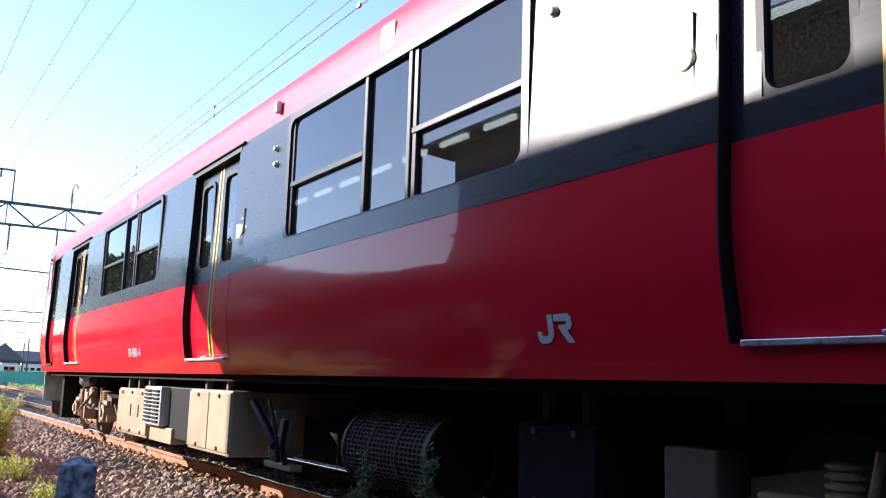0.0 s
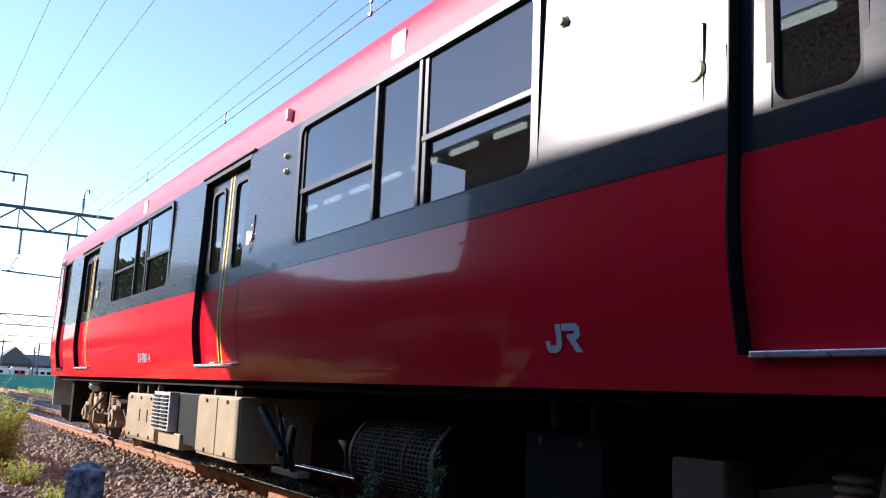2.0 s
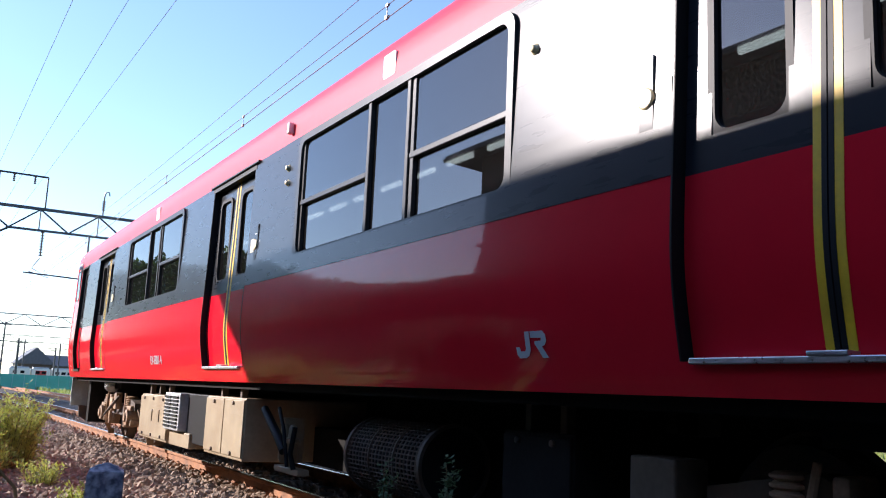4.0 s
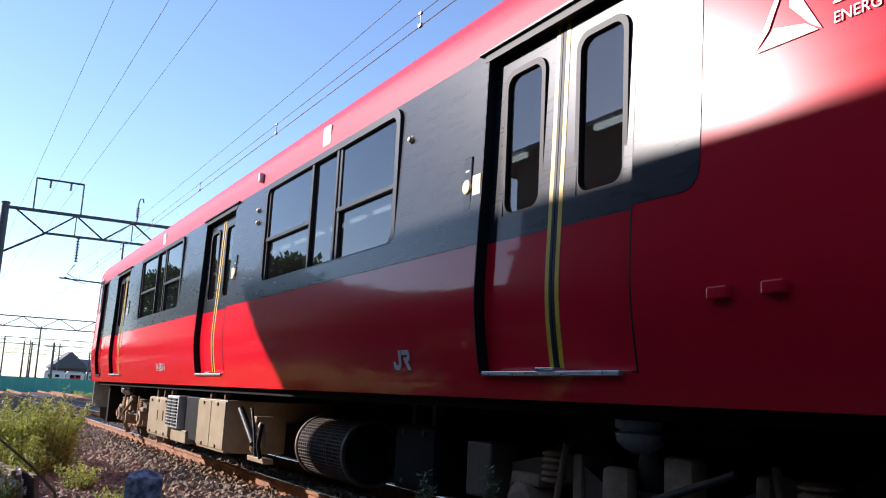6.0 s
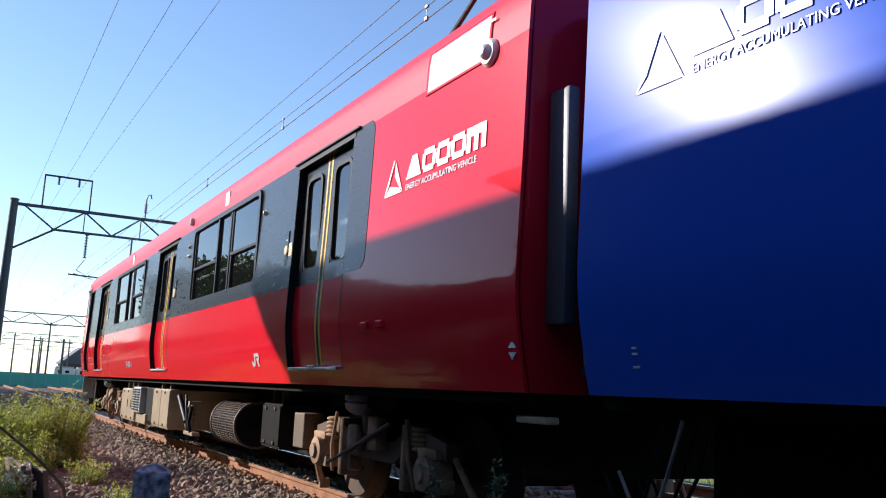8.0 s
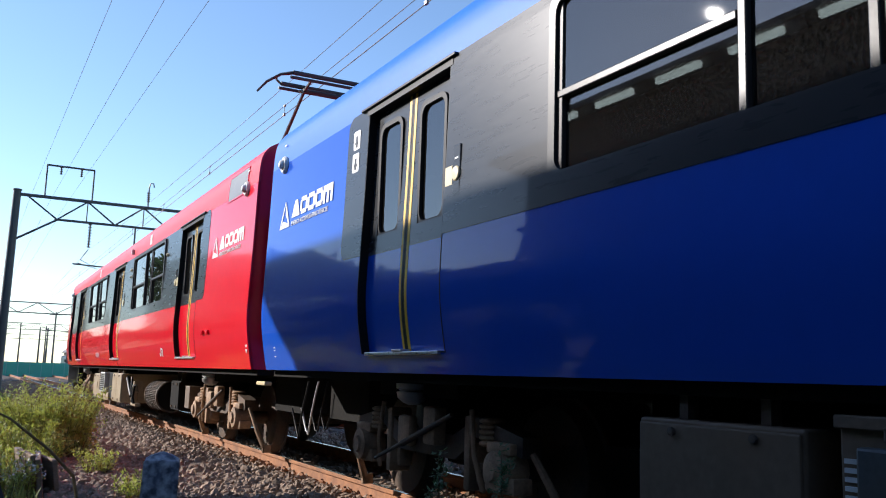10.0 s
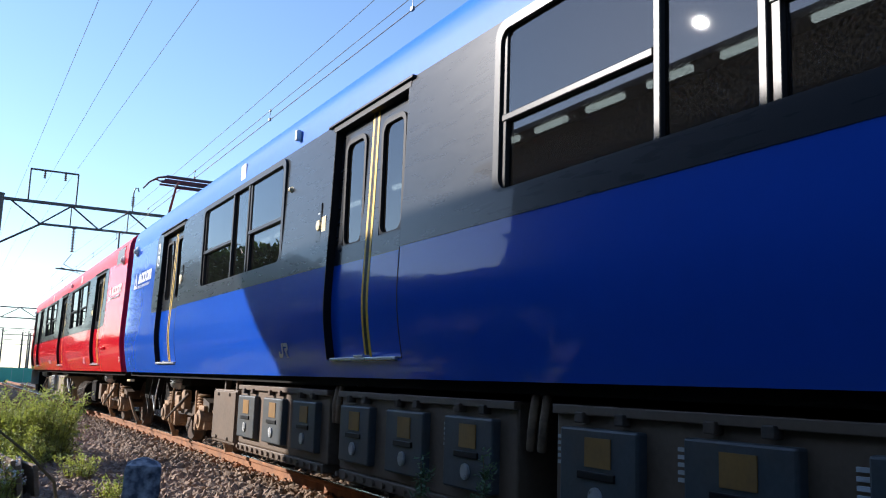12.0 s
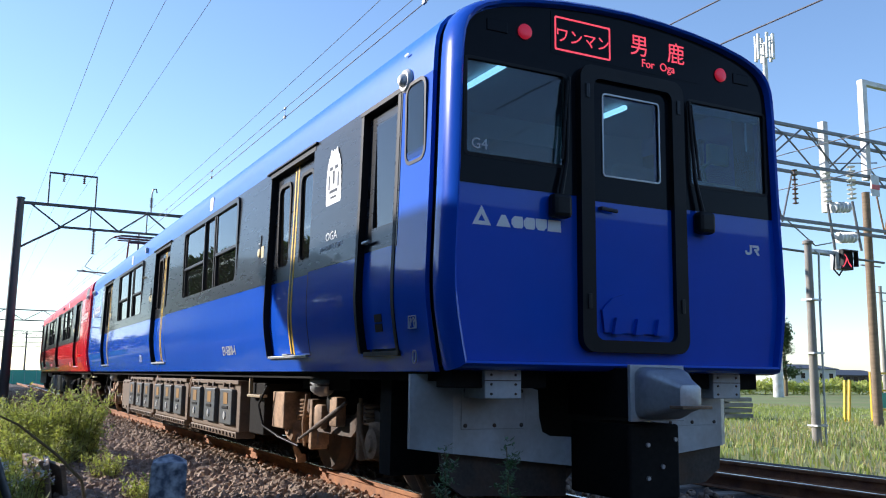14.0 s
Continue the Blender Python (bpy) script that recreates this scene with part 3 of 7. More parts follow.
    for side in sides:
        for u0, u1 in WINDOWS:
            passenger_window(car, sg, side, u0, u1)
        for u0, u1 in DOORS:
            passenger_door(car, sg, side, u0, u1, paint)
        side_fittings(car, sg, side, colour_name)
    return car


red_coach = coach("red_train_car", "red", RED, RED_END, 1)
blue_coach = coach("blue_train_car", "blue", BLUE, BLUE_END, -1)
wordmark(red_coach, 1, 1.63, 2.385, 0.155)
wordmark(blue_coach, -1, 0.53, 2.385, 0.155)
railway_mark(red_coach, side_letters(1, 4.805, 1.155), 0.126, GREYLET)
railway_mark(blue_coach, side_letters(-1, 7.90, 1.155), 0.126, GREYLET)
lettering("car_number", "EV-E800-4", 0.15, GREYLET, blue_coach, side_letters(-1, 14.17, 1.18), "small silver class number", squeeze=0.9)
lettering("car_number", "EV-E801-4", 0.15, GREYLET, red_coach, side_letters(1, 12.25, 1.18), "small pale class number", squeeze=0.9)


# ---- running gear and equipment under the coaches ----
def bogie(car, sg, uc):
    """A two-axle bogie: side frames, axle boxes, air springs, brake gear; its wheelsets turn."""
    y = sg * uc
    frame_bm = bmesh.new()
    for side in (-1, 1):
        pts = [(y - 1.25, 0.52), (y - 0.75, 0.62), (y - 0.42, 0.44), (y + 0.42, 0.44), (y + 0.75, 0.62), (y + 1.25, 0.52), (y + 1.25, 0.64), (y + 0.72, 0.74), (y + 0.4, 0.60),
               (y - 0.4, 0.60), (y - 0.72, 0.74), (y - 1.25, 0.64)]
        prism(frame_bm, pts, "x", side * 0.86, side * 1.00)
    box(frame_bm, -0.86, 0.86, y - 0.16, y + 0.16, 0.46, 0.64)
    b = part("bogie", frame_bm, DARKSTEEL, car, "brown dusty bogie frame")
    for side in (-1, 1):
        bm = bmesh.new()
        lathe(bm, (side * 0.84, y, 0.62), (0, 0, 1), [(0, 0.20), (0.04, 0.22), (0.12, 0.225), (0.22, 0.21)], 22)
        sp = part("air_spring", bm, BLACK, b, "black rubber air spring", 40)
        bm = bmesh.new()
        lathe(bm, (side * 1.12, y, 0.78), (0, 0, 1), [(0, 0.03), (0.02, 0.075), (0.05, 0.11), (0.09, 0.118), (0.10, 0.09), (0.115, 0.12), (0.15, 0.12)], 22)
        part("spring_plate", bm, GALV, sp, "dull metal spring plate", 40)
        for k in (-1, 1):
            ya = y + k * 1.05
            bm = bmesh.new()
            lathe(bm, (side * 0.90, ya, 0.43), (side, 0, 0), [(0, 0.13), (0.12, 0.14), (0.16, 0.12), (0.18, 0.12), (0.19, 0.07), (0.21, 0.06)], 18)
            box(bm, side * 0.90, side * 1.04, ya - 0.17, ya + 0.17, 0.30, 0.40, bevel=0.015)
            box(bm, side * 0.90, side * 1.05, ya - 0.14, ya + 0.14, 0.53, 0.60, bevel=0.015)
            part("axle_box", bm, RUSTSTEEL, b, "rust-brown axle box", 35)
            bm = bmesh.new()
            for q in range(5):
                lathe(bm, (side * 0.97, ya - k * 0.20, 0.56 + 0.035 * q), (0, 0, 1), [(0, 0.065), (0.012, 0.085), (0.024, 0.085), (0.035, 0.065)], 12)
            part("coil_spring", bm, RUSTSTEEL, b, "stacked primary spring", 35)
            bm = bmesh.new()
            box(bm, side * 0.84, side * 1.02, ya - k * 0.48, ya - k * 0.40, 0.26, 0.74, bevel=0.02)
            box(bm, side * 0.84, side * 0.96, ya - k * 0.52, ya - k * 0.36, 0.30, 0.44, bevel=0.02)
            tube(bm, [(side * 1.03, ya - k * 0.36, 0.78), (side * 1.04, ya - k * 0.30, 0.5), (side * 1.0, ya - k * 0.25, 0.28)], 0.018, 8)
            part("brake_hanger", bm, RUSTSTEEL, b, "brown brake hanger", 35)
            bm = bmesh.new()
            tube(bm, [(side * 0.95, ya + k * 0.24, 0.55), (side * 0.90, ya + k * 0.42, 0.30), (side * 0.82, ya + k * 0.47, 0.12)], [0.022, 0.026, 0.035], 8)
            box(bm, side * 0.74, side * 0.84, ya + k * 0.45, ya + k * 0.49, 0.05, 0.14, bevel=0.01)
            part("rail_guard", bm, RUSTSTEEL, b, "worn rail guard iron", 35)
        bm = bmesh.new()
        tube(bm, [(side * 1.10, y - 0.55, 0.74), (side * 1.12, y + 0.15, 0.50)], [0.016, 0.024], 10)
        tube(bm, [(side * 1.12, y + 0.10, 0.52), (side * 1.13, y + 0.60, 0.36)], [0.016, 0.012], 10)
        part("damper", bm, DARKSTEEL, b, "slanting damper", 35)
        bm = bmesh.new()
        box(bm, side * 1.0, side * 1.10, y - 0.30, y - 0.12, 0.52, 0.78, bevel=0.02)
        part("brake_valve", boxes((side * 1.0, side * 1.08, y + 0.14, y + 0.34, 0.48, 0.70), bevel=0.03), RUSTSTEEL, b, "dusty brake valve", 35)
        part("brake_cylinder", bm, RUSTSTEEL, b, "dusty brake unit", 35)
    sets = []
    for k in (-1, 1):
        ya = y + k * 1.05
        bm = bmesh.new()
        for side in (-1, 1):
            lathe(bm, (side * 0.66, 0, 0), (-side, 0, 0), [(-0.01, 0.30), (0.0, 0.395), (0.02, 0.405), (0.105, 0.43), (0.115, 0.455), (0.135, 0.455), (0.14, 0.33), (0.11, 0.30), (0.11, 0.15), (0.16, 0.1)], 30)
            for q in range(6):
                a = math.pi * q / 3
                lathe(bm, (side * 0.665, 0.2 * math.cos(a), 0.2 * math.sin(a)), (side, 0, 0), [(0, 0.025), (0.012, 0.025)], 8)
        tube(bm, [(-0.9, 0, 0), (0.9, 0, 0)], 0.075, 14)
        w = part("wheelset", bm, DARKSTEEL, b, "pair of steel wheels on an axle", 35)
        w.location = (0, ya, 0.43)
        sets.append((w, ya))
    return sets


def equipment_box(car, sg, u0, u1, z0, z1, name="equipment_case", material=None, out=1.30, label="", doors=1):
    """A hung metal case with seamed doors, bolts and hangers."""
    material = material or BOXGREY
    a, b = min(sg * u0, sg * u1), max(sg * u0, sg * u1)
    c = part(name, boxes((-out, out, a, b, z0, z1), bevel=0.012), material, car, label or "dirty grey-beige equipment case")
    for i in range(doors):
        d0 = a + (b - a) * i / doors
        d1 = a + (b - a) * (i + 1) / doors
        cover = part("cover", boxes((-out - 0.014, -out + 0.01, d0 + 0.012, d1 - 0.012, z0 + 0.03, z1 - 0.02), bevel=0.006), material, c)
    bm = bmesh.new()
    n = max(2, int((b - a) / 0.45))
    for i in range(n):
        yy = a + (b - a) * (i + 0.5) / n
        box(bm, -out + 0.05, -out + 0.11, yy - 0.025, yy + 0.025, z1 - 0.01, 0.95)
        for zz in (z0 + 0.055, z1 - 0.05):
            lathe(bm, (-out - 0.012, yy, zz), (-1, 0, 0), [(0, 0.018), (0.016, 0.018), (0.018, 0.01)], 8)
    part("bolt_strip", bm, DARKSTEEL, c, "hangers and bolts")
    return c


def battery_unit(car, sg, u0, u1):
    a, b = min(sg * u0, sg * u1), max(sg * u0, sg * u1)
    out = 1.30
    c = part("battery_case", boxes((-out, out, a, b, 0.33, 0.90), bevel=0.012), DUSTY, car, "dusty battery case with dark covers")
    part("top_flange", boxes((-out - 0.03, -out + 0.03, a, b, 0.855, 0.90), bevel=0.005), DUSTY, c)
    n = 3
    w = (b - a) / n
    for i in range(n):
        d0, d1 = a + w * i + 0.17, a + w * (i + 1) - 0.10
        p = part("battery_cover", boxes((-out - 0.055, -out + 0.01, d0, d1, 0.40, 0.80), bevel=0.012), COVER, c, "dark blue-grey battery cover")
        bm = boxes((-out - 0.06, -out - 0.05, (d0 + d1) / 2 - 0.10, (d0 + d1) / 2 + 0.08, 0.63, 0.76))
        part("warning_plate", bm, OCHRE, p, "faded yellow warning plate")
        part("latch", boxes((-out - 0.065, -out - 0.05, (d0 + d1) / 2 - 0.13, (d0 + d1) / 2 + 0.13, 0.575, 0.61), bevel=0.004), BLACK, p)
        bm = bmesh.new()
        lathe(bm, (-out - 0.055, (d0 + d1) / 2, 0.50), (-1, 0, 0), [(0, 0.045), (0.012, 0.045), (0.016, 0.030), (0.010, 0.022)], 16)
        part("socket", bm, GALV, p, "round metal socket", 40)
        bm = boxes(*[(-out - 0.012, -out + 0.004, d1 + 0.015, d1 + 0.075, 0.62 + 0.03 * j, 0.636 + 0.03 * j) for j in range(5)])
        part("vent_grille", bm, SKIRT, c)
        for yy in (d0 + 0.13, d1 - 0.13):
            part("clamp", boxes((-out - 0.05, -out + 0.01, yy - 0.03, yy + 0.03, 0.82, 0.87), bevel=0.006), DARKSTEEL, c)
    bm = boxes((-out - 0.02, -out + 0.2, a + 0.05, b - 0.05, 0.26, 0.33), bevel=0.008)
    for j in range(int((b - a) / 0.16)):
        lathe(bm, (-out - 0.02, a + 0.12 + 0.16 * j, 0.295), (-1, 0, 0), [(0, 0.02), (0.02, 0.02)], 8)
    part("support_beam", bm, DUSTY, c, "grey support beam with bolts")


def hose(car, pts, r, name="cable", material=None):
    bm = bmesh.new()
    tube(bm, pts, r, 8)
    part(name, bm, material or BLACK, car, "", 60)


def red_under(car):
    equipment_box(car, 1, 11.92, 13.36, 0.28, 0.82, doors=1)
    for i in range(2):
        part("case_handle", boxes((-1.325, -1.30, 12.30 + 0.36 * i, 12.32 + 0.36 * i, 0.50, 0.64), bevel=0.003), BOXGREY, car, "upright case handle")
    # louvred blower case
    c = part("louvre_case", boxes((-1.36, -0.4, 11.22, 11.88, 0.45, 0.86), bevel=0.01), GALV, car, "grey louvred grille case")
    for col in range(2):
        for j in range(9):
            part("slat", boxes((-1.378, -1.345, 11.27 + 0.31 * col, 11.53 + 0.31 * col, 0.485 + 0.04 * j, 0.505 + 0.04 * j)), BLACK, c)
    part("lower_case", boxes((-1.30, -0.4, 10.95, 11.80, 0.28, 0.44), bevel=0.01), BOXGREY, car, "small grey-beige case")
    part("black_case", boxes((-1.27, 0.6, 10.42, 11.20, 0.34, 0.86), bevel=0.01), BLACK, car, "black equipment case")
    equipment_box(car, 1, 9.15, 10.36, 0.30, 0.86, doors=2)
    # dampers and pipes
    bm = bmesh.new()
    tube(bm, [(-1.25, 8.78, 0.78), (-1.25, 8.40, 0.56), (-1.24, 8.28, 0.46)], [0.035, 0.04, 0.04], 10)
    part("air_pipe", bm, BLACK, car, "black slanting pipe", 40)
    for uu in (8.43, 8.26):
        bm = bmesh.new()
        lathe(bm, (-1.18, uu, 0.36), (0, 0, 1), [(0, 0.03), (0.03, 0.05), (0.16, 0.05), (0.17, 0.06), (0.20, 0.06), (0.21, 0.04), (0.28, 0.035), (0.31, 0.02)], 12)
        part("filter_pot", bm, BOXGREY, car, "dusty beige upright filter cylinder", 40)
    hose(car, [(-1.22, 8.12, 0.66), (-1.24, 8.14, 0.45), (-1.22, 8.10, 0.33)], 0.022)
    hose(car, [(-1.22, 8.5, 0.80), (-1.25, 8.28, 0.62), (-1.23, 8.22, 0.34)], 0.016)
    part("pipe_bracket", boxes((-1.18, -1.0, 8.45, 8.55, 0.35, 0.72), (-1.20, -1.1, 8.06, 8.6, 0.28, 0.33), bevel=0.008), BOXGREY, car, "beige pipe bracket")
    # the caged cooling drum
    DX, DZ, D0, D1 = -0.93, 0.525, 6.14, 7.20
    bm = bmesh.new()
    lathe(bm, (DX, D1, DZ), (0, -1, 0), [(0.0, 0.02), (0.0, 0.235), (D1 - D0, 0.235), (D1 - D0, 0.02)], 40)
    drum = part("cooling_drum", bm, UNDER, car, "dark round cooling drum in a wire cage", 40)
    bm = bmesh.new()
    for j in range(52):
        a = 2 * math.pi * j / 52
        c, s_ = math.cos(a) * 0.248, math.sin(a) * 0.248
        box(bm, DX + c - 0.004, DX + c + 0.004, D0, D1, DZ + s_ - 0.004, DZ + s_ + 0.004)
    part("wire_cage", bm, DARKSTEEL, drum, "fine dusty wire cage")
    for j in range(22):
        yy = D0 + (D1 - D0) * j / 21
        stout = j in (0, 7, 14, 21)
        r0, r1, w = (0.240, 0.264, 0.018) if j in (0, 21) else ((0.243, 0.258, 0.008) if stout else (0.244, 0.253, 0.004))
        bm = bmesh.new()
        rim(bm, [(DX + r1 * math.cos(2 * math.pi * i / 40), DZ + r1 * math.sin(2 * math.pi * i / 40)) for i in range(40)],
            [(DX + r0 * math.cos(2 * math.pi * i / 40), DZ + r0 * math.sin(2 * math.pi * i / 40)) for i in range(40)], "y", yy - w, yy + w)
        part("cage_ring", bm, DARKSTEEL, drum, "", 40)
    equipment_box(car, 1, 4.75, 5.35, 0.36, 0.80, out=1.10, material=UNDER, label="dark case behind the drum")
    part("terminal_box", boxes((-1.10, -0.9, 4.08, 4.36, 0.42, 0.74), bevel=0.012), DUSTY, car, "beige terminal box by the bogie")


def blue_under(car):
    equipment_box(car, -1, 5.40, 6.28, 0.28, 0.84, doors=1, material=DUSTY)
    for u0, u1 in ((6.42, 8.86), (9.10, 11.50), (11.84, 14.28)):
        battery_unit(car, -1, u0, u1)
    for uu in (8.93, 9.0, 11.6, 11.7):
        hose(car, [(-1.26, -uu, 0.93), (-1.30, -uu - 0.03, 0.80), (-1.27, -uu + 0.03, 0.66)], 0.024, "cable", RUSTSTEEL)
    part("dark_case", boxes((-1.22, 1.2, -14.95, -14.40, 0.34, 0.88), bevel=0.012), UNDER, car, "dark equipment case")
    part("step_bracket", boxes((-1.30, -1.22, -15.05, -14.55, 0.73, 0.76), (-1.28, -1.24, -14.58, -14.54, 0.76, 0.95), bevel=0.006), BOXGREY, car, "small step bracket")
    hose(car, [(-1.25, -15.15, 0.86), (-1.30, -15.02, 0.66), (-1.27, -15.1, 0.45), (-1.22, -15.5, 0.36), (-1.15, -15.9, 0.30)], 0.012, "air_hose", BLACK)
    part("control_box", boxes((-1.18, -0.9, -15.50, -15.12, 0.44, 0.80), bevel=0.012), RUSTSTEEL, car, "brown control box by the bogie")
    # jumper cables to the other coach
    for i in range(4):
        x = -0.95 + 0.1 * i
        hose(car, [(x, -0.05, 0.90), (x - 0.02, 0.04, 0.62), (x, 0.18, 0.34 + 0.03 * i), (x + 0.02, 0.30, 0.40), (x, 0.42, 0.62)], 0.010, "jumper_cable", GREYLET if i == 1 else BLACK)
    part("coupling_valve", boxes((-1.22, -1.14, 0.55, 0.85, 0.84, 0.88), bevel=0.01), CREAM, car, "pale coupling valve")


def pantograph(car):
    """The raised single-arm current collector on the roof."""
    y = 2.6
    bm = boxes((-0.55, -0.47, y - 0.75, y + 0.75, 3.72, 3.77), (0.47, 0.55, y - 0.75, y + 0.75, 3.72, 3.77), (-0.55, 0.55, y - 0.75, y - 0.68, 3.72, 3.77), (-0.55, 0.55, y + 0.68, y + 0.75, 3.72, 3.77), bevel=0.01)
    pan = part("pantograph", bm, POLE, car, "dark raised pantograph")
    for sx in (-0.5, 0.5):
        for sy in (-0.6, 0.6):
            bm = bmesh.new()
            lathe(bm, (sx, y + sy, 3.50), (0, 0, 1), [(0, 0.05), (0.05, 0.075), (0.08, 0.045), (0.12, 0.075), (0.16, 0.045), (0.22, 0.04)], 14)
            part("insulator", bm, BROWNINS, pan, "brown roof insulator", 40)
    bm = bmesh.new()
    tube(bm, [(0, y - 0.3, 3.78), (0, y + 1.05, 4.28)], [0.05, 0.04], 10)
    tube(bm, [(-0.2, y - 0.3, 3.78), (0.2, y - 0.3, 3.78)], 0.05, 10)
    part("lower_arm", bm, POLE, pan, "", 40)
    bm = bmesh.new()
    for sx in (-1, 1):
        tube(bm, [(sx * 0.12, y + 1.05, 4.28), (sx * 0.30, y - 0.55, 4.72)], [0.03, 0.022], 8)
    tube(bm, [(-0.14, y + 1.05, 4.28), (0.14, y + 1.05, 4.28)], 0.035, 8)
    tube(bm, [(-0.32, y - 0.55, 4.72), (0.32, y - 0.55, 4.72)], 0.035, 8)
    part("upper_arm", bm, POLE, pan, "", 40)
    for dy in (-0.26, 0.26):
        yy = y - 0.55 + dy
        bm = bmesh.new()
        tube(bm, [(-0.55, yy, 4.855), (0.55, yy, 4.855)], 0.032, 8)
        part("contact_strip", bm, POLE, pan, "", 40)
        bm = bmesh.new()
        tube(bm, [(-0.58, yy, 4.79), (0.58, yy, 4.79)], 0.022, 8)
        tube(bm, [(-0.3, yy, 4.79), (-0.3, y - 0.55, 4.72)], 0.02, 6)
        tube(bm, [(0.3, yy, 4.79), (0.3, y - 0.55, 4.72)], 0.02, 6)
        part("strip_carrier", bm, POLE, pan, "", 40)
    for sx in (-1, 1):
        bm = bmesh.new()
        tube(bm, [(sx * 0.55, y - 0.81, 4.85), (sx * 0.68, y - 0.70, 4.84), (sx * 0.82, y - 0.55, 4.76), (sx * 0.93, y - 0.5, 4.62)], [0.025, 0.02, 0.018, 0.014], 8)
        tube(bm, [(sx * 0.55, y - 0.29, 4.85), (sx * 0.66, y - 0.45, 4.84), (sx * 0.72, y - 0.62, 4.82)], 0.016, 8)
        part("horn", bm, POLE, pan, "curved end horn", 40)


def holed_plate(bm, outer, holes, y0, y1):
    """A flat plate across the track with openings through it."""
    edges = []
    for loop in [outer] + holes:
        vs = [bm.verts.new((x, y0, z)) for x, z in loop]
        edges += [bm.edges.new((vs[i], vs[(i + 1) % len(vs)])) for i in range(len(vs))]
    made = bmesh.ops.triangle_fill(bm, use_beauty=True, use_dissolve=False, edges=edges)
    faces = [q for q in made["geom"] if isinstance(q, bmesh.types.BMFace)]
    r = bmesh.ops.extrude_face_region(bm, geom=faces)
    bmesh.ops.translate(bm, vec=(0, y1 - y0, 0), verts=[q for q in r["geom"] if isinstance(q, bmesh.types.BMVert)])
    return bm


def cab_front(car, sg, paint, name_label):
    """The flat end with its black upper mask, windows, gangway door, lamps and display."""
    U0, U1, UF = LEN, LEN + 0.30, LEN + 0.24
    outl = [(-hw(z), z) for z, w in PROFILE] + [(hw(z), z) for z, w in PROFILE[-2::-1]]

    def inset(o, d):
        return [(x * (1 - d / 1.45), 2.3 + (z - 2.3) * (1 - d / 1.3)) for x, z in o]
    bm = bmesh.new()
    loops = []
    for u, d in ((U0 + 0.02, 0.05), (U0 + 0.085, 0.05), (U0 + 0.085, 0.012), (U0 + 0.13, 0.006), (U0 + 0.20, 0.012), (U0 + 0.27, 0.028), (U1, 0.052), (U1 - 0.01, 0.068), (UF, 0.072)):
        loops.append([bm.verts.new((x, sg * u, z)) for x, z in inset(outl, d)])
    for a, b in zip(loops, loops[1:]):
        for i in range(len(a)):
            j = (i + 1) % len(a)
            bm.faces.new((a[i], a[j], b[j], b[i]))
    nose = part("cab_shell", bm, paint, car, "painted cab end with a rounded rim", 32)
    bm = bmesh.new()
    rim(bm, inset(outl, 0.045), inset(outl, 0.16), "y", sg * (U0 - 0.03), sg * (U0 + 0.084))
    part("joint_rubber", bm, BLACK, nose, "black joint behind the cab end", 30)
    f = sg * UF

    def at_front(x, z, off=0.006):
        """Writing on the cab front, read from outside."""
        ex = Vector((-sg, 0, 0))
        ey = Vector((0, 0, 1))
        return Matrix.Translation((x, f + sg * off, z)) @ Matrix((ex, ey, ex.cross(ey))).transposed().to_4x4()
    # the painted front plate and the black upper mask, with the windows cut through both
    panes = [(-1.31, -0.545, 2.362, 2.995), (0.545, 1.31, 2.362, 2.995)]
    door_light = (-0.246, 0.246, 2.336, 2.909)
    holes = [round_rect(*q, 0.02, 2) for q in panes + [door_light]]
    part("front_plate", holed_plate(bmesh.new(), inset(outl, 0.071), holes, f - sg * 0.03, f), paint, nose, "painted front plate")
    topo = [(x, z) for x, z in inset(outl, 0.078) if z > 2.18]
    part("upper_mask", holed_plate(bmesh.new(), [(topo[0][0], 2.176)] + topo + [(topo[-1][0], 2.176)], holes, f + sg * 0.001, f + sg * 0.005), BLACKGLOSS, nose, "black glossy upper mask")
    for x0, x1, z0, z1 in panes:
        bm = bmesh.new()
        rim(bm, round_rect(x0 - 0.012, x1 + 0.012, z0 - 0.012, z1 + 0.012, 0.03, 2), round_rect(x0 + 0.010, x1 - 0.010, z0 + 0.010, z1 - 0.010, 0.016, 2), "y", f - sg * 0.02, f + sg * 0.008)
        w = part("cab_window", bm, BLACK, nose, "large cab window in a black seal")
        part("pane", boxes((x0 - 0.005, x1 + 0.005, f - sg * 0.008, f - sg * 0.013, z0 - 0.005, z1 + 0.005)), CABPANE, w)
    # the driving cab: bulkhead, desk, seat, lamps and blind
    sx = 1 if sg < 0 else -1
    part("cab_bulkhead", boxes((-1.30, -0.32, sg * 18.00, sg * 18.05, 1.12, 3.16), (0.32, 1.30, sg * 18.00, sg * 18.05, 1.12, 3.16), (-0.32, 0.32, sg * 18.00, sg * 18.05, 2.92, 3.16)), CABLINING, nose, "pale green-grey cab bulkhead")
    part("cab_ceiling", boxes((-1.28, 1.28, sg * 18.05, sg * (LEN + 0.18), 3.12, 3.15)), CABLINING, nose, "pale cab ceiling")
    part("driver_desk", boxes((sx * 0.42, sx * 1.27, sg * (UF - 0.42), sg * (UF - 0.06), 1.70, 2.30), (sx * 0.52, sx * 1.20, sg * (UF - 0.20), sg * (UF - 0.10), 2.30, 2.44), bevel=0.03), INTERIOR, nose, "grey driving desk")
    part("assistant_desk", boxes((sx * -1.27, sx * -0.42, sg * (UF - 0.30), sg * (UF - 0.06), 1.70, 2.26), bevel=0.03), INTERIOR, nose, "grey shelf in the cab")
